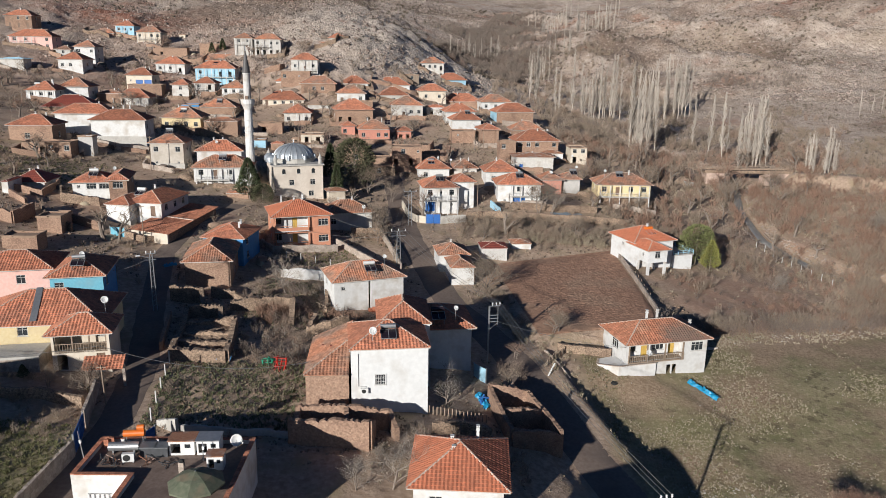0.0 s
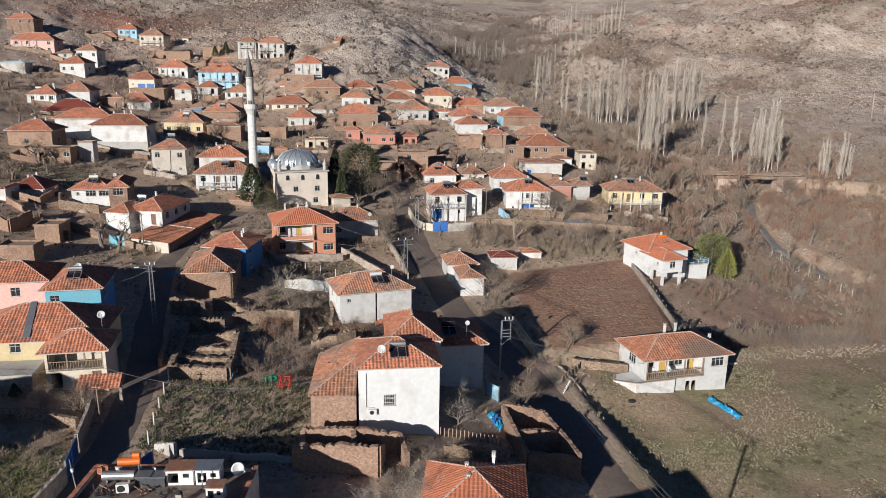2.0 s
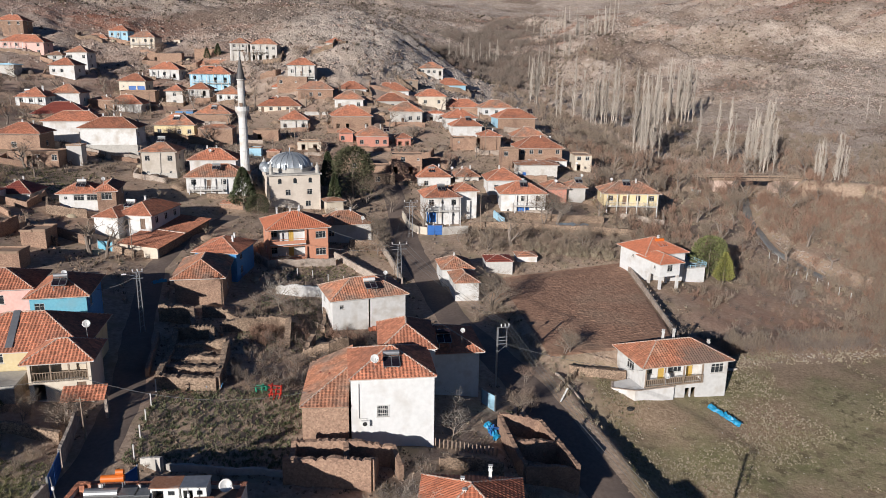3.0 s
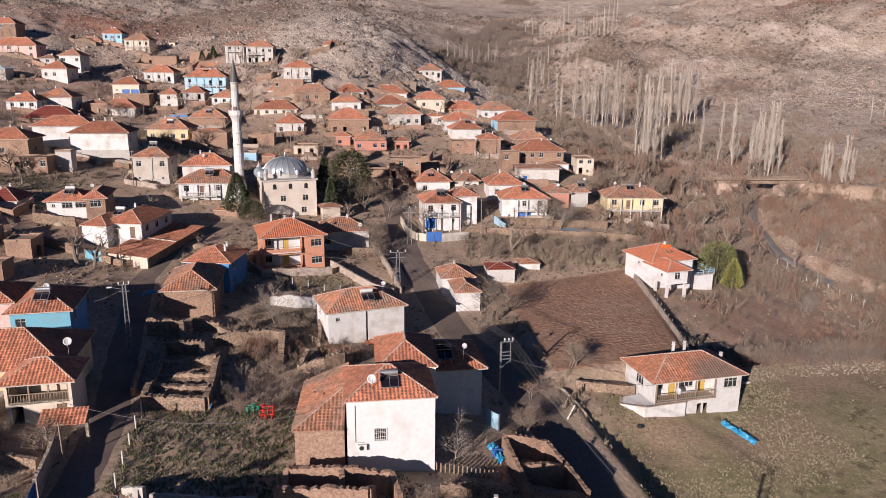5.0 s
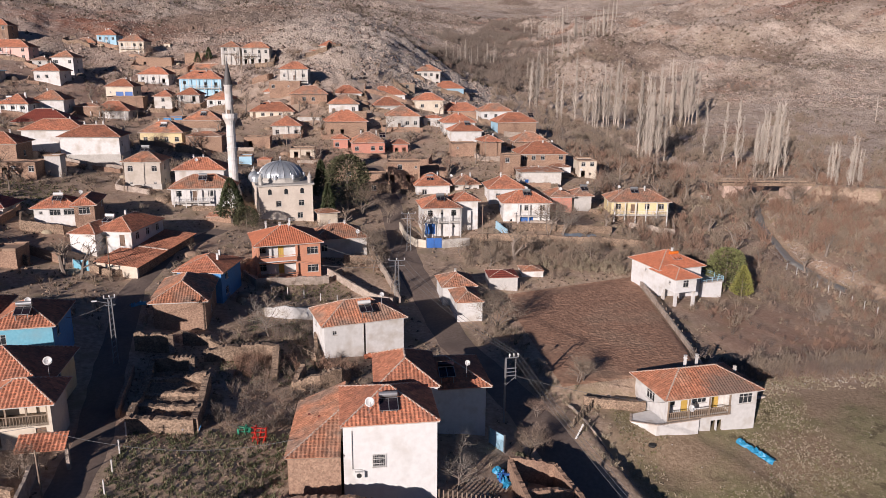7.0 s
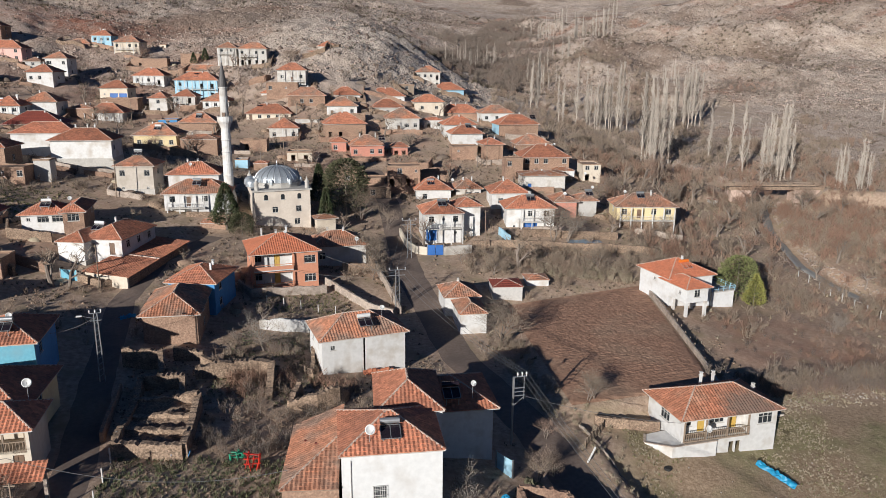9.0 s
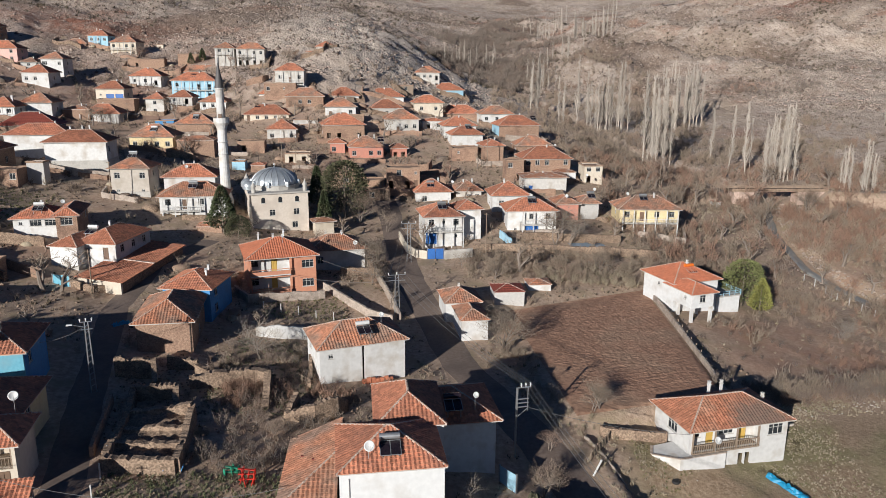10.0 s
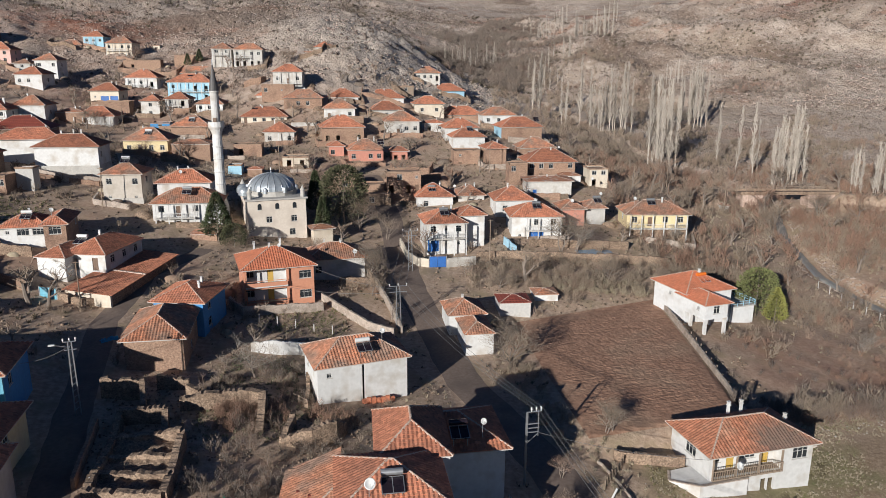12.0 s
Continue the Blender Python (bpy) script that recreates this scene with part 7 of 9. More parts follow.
for x, y, h, kind in ((-22.0, 111.8, 7.2, 1), (-2.0, 59.4, 6.6, 1), (-5.4, 58.6, 4.0, 1), (13.2, 86.0, 3.2, 0), (3.4, 76.0, 6.0, 1), (11.4, 84.5, 4.4, 0), (19.6, 99.6, 4.4, 0), (-18.6, 94.0, 3.0, 0), (-16.0, 91.0, 2.6, 0), (10.8, 118.6, 7.4, 0), (20.5, 99.8, 3.4, 0), (26.6, 165.4, 9.0, 0), (29.5, 165.8, 8.0, 1),
                      (-10.5, 148.5, 7.0, 0), (-9.2, 143.0, 5.0, 0), (7.0, 152.5, 5.0, 1), (66.1, 128.8, 5.2, 1), (82.0, 112.5, 6.0, 0), (88, 116, 6, 0), (62.0, 200.0, 7.5, 0), (56.0, 203.0, 6.5, 0),
                      (48.0, 199.0, 7.0, 0), (43.0, 196.0, 6.0, 0), (84.0, 196.0, 8.5, 0), (100.0, 206.0, 7.0, 0), (92.0, 172.0, 5.0, 0), (108.0, 168.0, 7.0, 1), (118.0, 170.0, 7.0, 1),
                      (76.0, 150.0, 5.0, 0), (70.0, 160.0, 6.0, 0), (62.0, 154.0, 5.5, 0), (12.5, 147.0, 5.0, 0), (20.0, 152.0, 4.6, 0), (33.0, 153.0, 5.0, 0), (43.0, 152.0, 4.5, 0),
                      (13.4, 92.4, 3.0, 0), (-36.5, 73.6, 4.0, 0), (-41.0, 74.0, 3.4, 0), (11.6, 66.2, 3.0, 1), (9.0, 68.4, 2.6, 1), (-88.0, 155.0, 5.0, 0), (-104.0, 262.0, 7.0, 0), (-118.0, 344.0, 8.0, 0),
                      (-68.0, 206.0, 6.5, 0), (-28.0, 188.0, 7.0, 0), (-14.0, 178.0, 8.0, 0), (-8.0, 172.0, 6.0, 0), (52.5, 176.5, 5.0, 1), (-20.0, 158.0, 5.0, 0), (-62.0, 262.0, 6.0, 0), (-47.0, 230.0, 5.0, 0),
                      (-52.0, 318.0, 7.0, 0), (4.0, 252.0, 5.0, 0), (-4.0, 238.0, 6.0, 1), (44.0, 243.0, 6.0, 0), (56.0, 256.0, 8.0, 0), (62.0, 246.0, 8.0, 0), (48.0, 268.0, 8.0, 0), (40.0, 300.0, 8.0, 0)):
    place_tree("bare_tree", PLANTS.choice(PALES if kind else BARES), x, y, PLANTS.uniform(0, 6.28), h / 6.0, "leafless fruit tree with pale bare branches" if kind else "leafless tree with dense grey-brown twigs")

FAR_BARES = [bare_tree_meshes(80 + k, 6.0, BARK, TWIG, (2, 4), 1, 1.9) for k in range(5)] + [bare_tree_meshes(90 + k, 6.0, BARK, TWIG_RED, (2, 4), 1, 1.9) for k in range(2)]
_placed = 0
while _placed < 125:
    x, y = PLANTS.uniform(-150, 48), PLANTS.uniform(112, 330)
    a_ = np.array([x]), np.array([y])
    if abs(x) > 0.6 * y or x > 36 and y < 150 or not clear_of_houses(x, y, 1.2) or near_line(*a_, MAIN_ROAD)[0][0] < 4 or near_line(*a_, LANE)[0][0] < 3.5 or inside_field(*a_)[0] > -2:
        continue
    place_tree("bare_tree", PLANTS.choice(FAR_BARES), x, y, PLANTS.uniform(0, 6.28), PLANTS.uniform(0.5, 1.15), "leafless brown tree in a village yard")
    _placed += 1
for x, y, h in ((87.0, 208.0, 1.5), (91.5, 209.5, 1.25), (84.0, 205.0, 1.0), (99.5, 206.0, 1.1), (66.0, 205.0, 1.3), (60.0, 199.0, 1.2)):
    place_tree("bare_tree", FAR_BARES[5 if y > 204 else 1], x, y, PLANTS.uniform(0, 6.28), h, "leafless reddish willow beside the bridge")
for k in range(42):
    x, y = PLANTS.uniform(52, 140), PLANTS.uniform(150, 235)
    if near_line(np.array([x]), np.array([y]), STREAM)[0][0] > 3 and abs(x - 3) < 0.58 * y and clear_of_houses(x, y, 2):
        place_tree("bare_tree", PLANTS.choice(FAR_BARES), x, y, PLANTS.uniform(0, 6.28), PLANTS.uniform(0.7, 1.5), "leafless spreading tree in the stream thicket")

for x, y, h, rad, mat_, shape, label in ((55.6, 142.2, 8.2, 3.4, OLIVE_LIGHT, "round", "round olive-green conifer beside the terrace"), (57.6, 139.4, 6.2, 2.3, CYPRESS, "cone", "bright yellow-green conifer beside the terrace"),
                                         (-17.5, 180.0, 12.5, 4.8, OLIVE, "round", "broad dark olive pine behind the mosque"), (-20.6, 169.6, 8.5, 1.8, PINE, "cone", "dark narrow fir beside the mosque"),
                                         (-39.0, 160.8, 9.0, 3.2, PINE, "cone", "dark bushy fir in front of the minaret"), (-35.5, 158.4, 4.4, 2.4, OLIVE, "round", "olive-green bush by the mosque wall"),
                                         (-24.0, 184.5, 9.5, 2.2, PINE, "cone", "dark fir behind the dome"), (-44.2, 75.2, 1.7, 0.7, PINE, "cone", "small green fir in the yellow house garden"),
                                         (-96.0, 338.0, 5.0, 1.6, PINE, "cone", "small dark fir on the upper lane"), (-92.0, 341.0, 5.5, 1.6, PINE, "cone", "small dark fir on the upper lane")):
    place_tree("conifer", conifer_meshes(int(h * 100), h, rad, mat_, shape), x, y, 0.0, 1.0, label, "conifers")

SHRUBS = [shrub_proto(60 + k, 15, 0.75, 8, 1.0) for k in range(9)]
FAR_SHRUBS = [shrub_proto(160 + k, 12, 0.8, 6, 1.5) for k in range(9)]


def in_road(x, y, gap=0.6):
    a = np.array([x]), np.array([y])
    if -20 < x < 36 and y < 222 and near_line(*a, MAIN_ROAD)[0][0] < 2.6 + gap:
        return True
    if -52 < x < -26 and y < 162 and near_line(*a, LANE)[0][0] < 2.0 + gap:
        return True
    if 8 < x < 44 and 94 < y < 150 and inside_field(*a)[0] > -0.3:
        return True
    return x > 54 and y < 406 and near_line(*a, STREAM)[0][0] < 2.0


def spots(n, box_, lo, hi, stretch=(0.8, 1.2), keep=None, seed=1):
    r, out = random.Random(seed), []
    tries = 0
    while len(out) < n and tries < n * 8:
        tries += 1
        x, y = r.uniform(box_[0], box_[1]), r.uniform(box_[2], box_[3])
        if (keep and not keep(x, y, r)) or in_road(x, y) or not clear_of_houses(x, y, 0.6):
            continue
        out.append((x, y, gz(x, y), r.uniform(0, 6.28), r.uniform(lo, hi), r.uniform(*stretch)))
    return out


def patchy(x, y, r):
    return noise.noise((x * 0.06, y * 0.06, 1.5)) + 0.5 * noise.noise((x * 0.2, y * 0.2, 8.5)) > r.uniform(-0.35, 0.25)


def stream_side(x, y, r):
    if 42 < x < 72 and 108 + (x - 38) * 0.30 < y < 137 and r.random() < 0.88:
        return False
    return y > 104 + (x - 38) * 0.30 and patchy(x, y, r)


def not_in_meadow(x, y, r):
    return not (x > 22 and y < 102 + (x - 38) * 0.28)


scatter("scrub", SHRUBS, spots(900, (46, 135, 104, 160), 1.0, 3.0, keep=stream_side, seed=2), TWIG, "dense leafless grey-brown scrub along the stream", "scrub")
scatter("scrub", FAR_SHRUBS, spots(1900, (44, 160, 158, 330), 1.0, 3.4, keep=patchy, seed=3), TWIG, "leafless grey-brown scrub by the poplars", "scrub")
scatter("scrub", SHRUBS, spots(220, (46, 125, 104, 165), 1.4, 3.0, keep=stream_side, seed=4) + spots(90, (-24, -8, 84, 103), 0.9, 2.2, keep=patchy, seed=5), TWIG_RED, "reddish leafless willow scrub", "scrub")
scatter("scrub", FAR_SHRUBS, spots(520, (46, 135, 158, 260), 1.6, 3.8, keep=patchy, seed=41), TWIG_RED, "reddish-brown leafless thicket by the bridge", "scrub")
scatter("scrub", FAR_SHRUBS, spots(26, (86, 96, 200, 211), 1.6, 3.4, seed=42) + spots(22, (103, 112, 198, 211), 1.6, 3.4, seed=43), TWIG_RED, "tall reddish willows in front of the bridge", "scrub")


def in_clumps(x, y, r):
    return noise.noise((x * 0.22, y * 0.22, 4.5)) > r.uniform(-0.15, 0.2)


scatter("scrub", SHRUBS, spots(90, (-24, -6, 84, 102), 0.8, 1.8, keep=in_clumps, seed=50) + spots(60, (-28, -14, 104, 116), 0.8, 1.6, seed=51) + spots(50, (-4, 12, 64, 72), 0.7, 1.6, seed=52), THICKET, "dark tangled brambles in the ruined yards", "scrub")
scatter("scrub", SHRUBS, spots(700, (42, 120, 104, 175), 0.5, 1.5, keep=lambda x, y, r: stream_side(x, y, r) or r.random() < 0.10 and y > 106 + (x - 38) * 0.3, seed=53), BUSH_BROWN, "low brown brambles by the stream", "scrub")


def hedge_line(x, y, r):
    return abs(y - (106.5 + (x - 38) * 0.24)) < 2.6


scatter("hedge", SHRUBS, spots(300, (36, 112, 104, 128), 1.2, 2.3, keep=hedge_line, seed=6), THICKET, "tangled leafless hedge behind the meadow", "hedge")
scatter("scrub", SHRUBS, spots(230, (8, 48, 146.5, 160), 1.0, 2.4, seed=7) + spots(50, (11, 18, 96, 118), 0.8, 1.6, seed=8), TWIG, "leafless brambles on the field terrace", "scrub")
scatter("dry_reeds", SHRUBS, spots(120, (20, 38, 145.5, 152), 0.9, 1.5, seed=9) + spots(60, (14, 22, 84, 100), 0.5, 0.9, seed=10), STRAW, "pale dry reeds at the field's edge", "reeds")
scatter("scrub", SHRUBS, spots(210, (-34, -2, 66, 112), 0.4, 1.2, seed=11) + spots(90, (-50, -36, 60, 76), 0.6, 1.3, seed=12) + spots(160, (-60, 45, 108, 160), 0.8, 2.0, keep=patchy, seed=16), TWIG, "leafless bushes in the village yards", "scrub")
scatter("scrub", FAR_SHRUBS, spots(900, (20, 170, 330, 555), 1.5, 4.0, keep=lambda x, y, r: abs(x - 75 - (y - 330) * 0.05) < 45 and patchy(x, y, r), seed=14), TWIG, "far leafless scrub in the valley", "scrub")


scatter("scrub", FAR_SHRUBS, spots(520, (-155, -55, 170, 340), 0.9, 2.2, keep=patchy, seed=75), BUSH_BROWN, "dark leafless brambles on the village slope", "scrub")
scatter("scrub", FAR_SHRUBS, spots(800, (-150, 48, 130, 330), 0.8, 2.4, keep=patchy, seed=13), TWIG, "leafless bushes between the upper houses", "scrub")


def tuft_proto(seed, blades=9):
    r, s = random.Random(seed), Shape()
    for k in range(blades):
        a, ln = r.uniform(0, 6.283), r.uniform(0.5, 1.0)
        p = Vector((r.uniform(-0.25, 0.25), r.uniform(-0.25, 0.25), -0.05))
        d = Vector((math.cos(a) * 0.7, math.sin(a) * 0.7, 1)).normalized() * ln
        u = d.cross(Vector((0, 0, 1))).normalized() * 0.09
        b = len(s.v)
        s.v += [tuple(p - u), tuple(p + u), tuple(p + d * 0.6 + u * 0.8), tuple(p + d)]
        s.f.append((b, b + 1, b + 2, b + 3))
    return s


TUFTS = [tuft_proto(90 + k) for k in range(5)]


def on_meadow(x, y, r):
    return y < 103 + (x - 30) * 0.25 and noise.noise((x * 0.12, y * 0.12, 5.5)) + 0.4 * noise.noise((x * 0.5, y * 0.5, 2.5)) > r.uniform(0.0, 0.5)


scatter("grass_tufts", TUFTS, spots(9000, (23, 80, 58, 112), 0.14, 0.36, keep=on_meadow, seed=20) + spots(600, (36, 100, 100, 122), 0.2, 0.45, keep=lambda x, y, r: abs(y - (102.6 + (x - 38) * 0.24)) < 1.6, seed=71), STRAW, "pale dry grass tufts on the meadow", "grass")
scatter("grass_tufts", TUFTS, spots(2600, (23, 80, 58, 112), 0.14, 0.36, keep=on_meadow, seed=21) + spots(900, (-60, -37, 48, 66), 0.2, 0.4, seed=44) + spots(1500, (-42, -33.6, 48, 67), 0.2, 0.4, seed=72) + spots(600, (-25, -12, 126, 137), 0.2, 0.45, seed=73) + spots(900, (-100, -72, 150, 168), 0.3, 0.6, seed=74), GRASS, "short green grass tufts on the meadow", "grass")
scatter("weeds", TUFTS, spots(1700, (-30, -13, 67, 84), 0.2, 0.55, seed=22) + spots(700, (-26, -12, 96, 118), 0.2, 0.5, seed=45), WEED, "thick green-grey weeds in the ruined yard", "weeds")
scatter("grass_tufts", TUFTS, spots(900, (-40, 22, 60, 135), 0.2, 0.5, seed=23) + spots(1500, (-110, 130, 104, 260), 0.3, 0.8, keep=not_in_meadow, seed=24), STRAW, "dry grass between the houses", "grass")


def stone_proto(seed):
    r = random.Random(seed)
    bm = bmesh.new()
    bmesh.ops.create_icosphere(bm, subdivisions=1, radius=0.5)
    s = Shape()
    for v in bm.verts:
        k = r.uniform(0.7, 1.25)
        s.v.append((v.co.x * k, v.co.y * k, v.co.z * k * 0.7))
    s.f = [tuple(v.index for v in f.verts) for f in bm.faces]
    bm.free()
    return s


STONES = [stone_proto(70 + k) for k in range(6)]


def rocky(x, y, r):
    return noise.noise((x * 0.03, y * 0.03, 9.5)) > r.uniform(-0.3, 0.5)


def chip_proto(seed):
    r, s = random.Random(seed), Shape()
    s.v = [(r.uniform(0.35, 0.7), 0, 0.1), (0.1, r.uniform(0.35, 0.7), 0), (-r.uniform(0.35, 0.7), 0.1, 0), (0, -r.uniform(0.35, 0.7), 0.1), (r.uniform(-0.2, 0.2), r.uniform(-0.2, 0.2), r.uniform(0.35, 0.7)), (0, 0, -0.4)]
    s.f = [(0, 1, 4), (1, 2, 4), (2, 3, 4), (3, 0, 4), (1, 0, 5), (2, 1, 5), (3, 2, 5), (0, 3, 5)]
    return s


CHIPS = [chip_proto(300 + k) for k in range(8)]
TUSSOCKS = [tuft_proto(330 + k, 8) for k in range(6)]


def on_slope(n, seed, lo, hi, grain, cut, y0=300, y1=900, stretch=(0.6, 1.0)):
    """Places on the hill's own sheet, in drifts."""
    r = random.Random(seed)
    X, Y, Z, H = LAY["x"], LAY["y"], LAY["z"], LAY["hill"]
    rows = [j for j in range(len(Y) - 1) if y0 < Y[j, 0] < y1]
    out, tries = [], 0
    while len(out) < n and tries < n * 12:
        tries += 1
        j, i = r.choice(rows), r.randrange(X.shape[1] - 1)
        if H[j, i] < 0.35:
            continue
        u, v = r.random(), r.random()
        x, y, z = (float((g[j, i] * (1 - u) + g[j, i + 1] * u) * (1 - v) + (g[j + 1, i] * (1 - u) + g[j + 1, i + 1] * u) * v) for g in (X, Y, Z))
        if abs(x - 0.03 * y) > 0.64 * y or noise.noise((x * grain, y * grain * 0.7, seed * 0.37)) + 0.45 * noise.noise((x * grain * 4, y * grain * 3, seed * 0.7)) < cut + r.uniform(-0.25, 0.25):
            continue
        if y < 375 and not clear_of_houses(x, y, 1.5):
            continue
        out.append((x, y, z, r.uniform(0, 6.28), r.uniform(lo, hi) * (0.75 + y * 0.0009), r.uniform(*stretch)))
    return out


scatter("boulders", CHIPS, on_slope(7500, 30, 0.4, 1.5, 0.03, 0.12), PALE_ROCK, "pale boulders strewn over the hillside", "rocks")
scatter("boulders", CHIPS, on_slope(7000, 31, 0.5, 1.8, 0.02, 0.0), ROCK, "brown broken rock on the hillside", "rocks")
scatter("boulders", CHIPS, on_slope(1600, 37, 0.5, 2.0, 0.025, 0.15, stretch=(0.8, 1.4)), DARK_ROCK, "dark lichen-covered rocks on the hillside", "rocks")
def valley(x, y, r):
    return abs(x - 20 - (y - 400) * 0.18) < 26 and noise.noise((x * 0.05, y * 0.05, 3.3)) > r.uniform(-0.5, 0.3)


scatter("scrub", FAR_SHRUBS, spots(2600, (-10, 140, 420, 860), 2.0, 5.0, keep=valley, seed=46), THICKET, "dark leafless thicket in the far valley", "scrub")


def drift(n, x0, y0, x1, y1, half, lo, hi, seed):
    """Places strewn along a line on the hill."""
    r, out = random.Random(seed), []
    for _ in range(n):
        f, o = r.random(), r.gauss(0, half * 0.5)
        d = math.hypot(x1 - x0, y1 - y0)
        x, y = x0 + (x1 - x0) * f - (y1 - y0) / d * o, y0 + (y1 - y0) * f + (x1 - x0) / d * o
        out.append((x, y, gz(x, y), r.uniform(0, 6.28), r.uniform(lo, hi), r.uniform(0.7, 1.1)))
    return out


scatter("scrub", FAR_SHRUBS, drift(520, 13, 600, 75, 690, 24, 2.2, 5.0, 61) + drift(480, 37, 446, 84, 560, 17, 2.0, 4.6, 62) + drift(260, 150, 402, 190, 376, 18, 1.2, 2.8, 63) + drift(220, 90, 580, 150, 700, 14, 2.0, 4.5, 67) + drift(120, 60, 300, 110, 290, 14, 1.5, 3.2, 64), THICKET, "dark leafless thicket bands in the valley", "scrub")
scatter("scrub", TUSSOCKS, drift(260, 167, 464, 223, 546, 14, 0.9, 2.4, 65) + drift(320, 221, 462, 321, 631, 18, 1.0, 2.8, 66), BUSH_DARK, "dark thorn bushes on the rocky spurs", "scrub")
scatter("weeds", TUSSOCKS, spots(3000, (-110, 45, 112, 270), 0.3, 0.8, keep=patchy, seed=54) + spots(700, (-36, 12, 62, 112), 0.2, 0.5, seed=55), BUSH_DARK, "withered dark weeds between the houses", "weeds")
scatter("grass_tufts", TUSSOCKS, spots(2400, (40, 150, 104, 215), 0.35, 0.9, keep=lambda x, y, r: y > 104 + (x - 38) * 0.3 and not (42 < x < 74 and y < 138), seed=56), STRAW, "dry grass in the scrub along the stream", "grass")
scatter("scrub", TUSSOCKS, spots(2600, (60, 260, 205, 345), 0.4, 1.3, keep=patchy, seed=47), BUSH_DARK, "low dark tussocks on the valley floor", "scrub")
scatter("boulders", CHIPS, spots(1400, (90, 260, 205, 345), 0.3, 0.9, keep=rocky, seed=48), PALE_ROCK, "pale stones on the valley floor", "rocks")
scatter("scrub", TUSSOCKS, on_slope(5500, 38, 0.6, 1.6, 0.02, 0.04), BUSH_DARK, "low dark thorn scrub dotted on the hillside", "scrub")
scatter("scrub", TUSSOCKS, on_slope(2600, 57, 1.2, 2.8, 0.012, 0.08, 400, 950), BUSH_DARK, "dark thorn bushes in the hillside gullies", "scrub")
BANK = [p for p in drift(230, 102, 158, 124, 206, 16, 1.3, 2.9, 71) + drift(150, 84, 126, 104, 156, 11, 1.0, 2.3, 72) + drift(90, 62, 116, 82, 146, 7, 0.7, 1.6, 73) if near_line(np.array([p[0]]), np.array([p[1]]), STREAM)[0][0] > 2.2]
scatter("scrub", FAR_SHRUBS, BANK[::2], TWIG_RED, "reddish leafless brush on the stream banks", "scrub")
scatter("scrub", FAR_SHRUBS, BANK[1::2], TWIG, "grey-brown leafless brush on the stream banks", "scrub")
scatter("stones", CHIPS, spots(700, (78, 104, 126, 214), 0.25, 0.8, keep=lambda x, y, r: near_line(np.array([x]), np.array([y]), STREAM)[0][0] < 4.5, seed=58), PALE_ROCK, "pale stones along the stream bed", "stones")
scatter("stones", STONES, spots(130, (22, 70, 58, 100), 0.08, 0.24, seed=32) + spots(160, (30, 38, 62, 72), 0.1, 0.35, seed=33) + spots(110, (48, 84, 103, 113), 0.12, 0.36, keep=lambda x, y, r: abs(y - (103 + (x - 38) * 0.24)) < 1.2, seed=34), surface("white_stones", (0.42, 0.38, 0.33), (0.54, 0.49, 0.43)), "pale loose stones in the grass", "stones")
scatter("rubble", CHIPS, spots(2600, (-36, 0, 64, 112), 0.08, 0.4, seed=35) + spots(4200, (-110, 45, 112, 260), 0.15, 0.7, seed=36), RUBBLE, "fallen mud bricks and stones in the yards", "rubble")

RED_TREE = bare_tree_meshes(99, 6.0, BARK, TWIG_RED, (3, 5), 2)
for x, y, h in ((46.8, 66.6, 4.6), (48.6, 67.2, 3.6), (50.4, 66.4, 3.0)):
    place_tree("bare_tree", RED_TREE, x, y, h, h / 6.0, "reddish leafless shrub tree at the meadow's edge")


# ---- stilts and terrace of the white house ----
for u, v in ((0.25, 0.25), (3.9, 0.25), (0.25, 3.6), (3.9, 3.6)):
    a = radians(18)
    px, py = 42.3 + u * math.cos(a) - v * math.sin(a), 130.5 + u * math.sin(a) + v * math.cos(a)
    part("stilt", Shape().box(-0.22, 0.22, -0.22, 0.22, -3.4, 0.02), WHITE, stilt_wing, at=stilt_wing.matrix_world.inverted() @ pose(px, py, -2.5, 0, 0, 18) @ Matrix.Translation((0, 0, 0)))


def terrace():
    ob = thing("terrace", pose(49.3, 137.5, -5.2, 0, 0, 18), "white terrace block with light blue railing", "terrace")
    part("wall", Shape().box(0, 4.6, 0, 6.0, -1.5, 2.3), FRESH_WHITE, ob)
    deck = part("deck", Shape().box(-0.15, 4.75, -0.15, 6.15, 2.302, 2.5), CONCRETE, ob)
    for z in (2.9, 3.3):
        part("rail", Shape().bar((-0.1, -0.1, z), (4.7, -0.1, z), 0.06), SKYBLUE, deck)
        part("rail", Shape().bar((4.7, -0.1, z), (4.7, 6.1, z), 0.06), SKYBLUE, deck)
    for i in range(6):
        part("rail_post", Shape().box(4.66, 4.74, -0.1 + i * 1.2, -0.02 + i * 1.2, 2.5, 3.35), SKYBLUE, deck)
        if i < 5:
            part("rail_post", Shape().box(-0.1 + i * 1.17, -0.02 + i * 1.17, -0.14, -0.06, 2.5, 3.35), SKYBLUE, deck)


terrace()

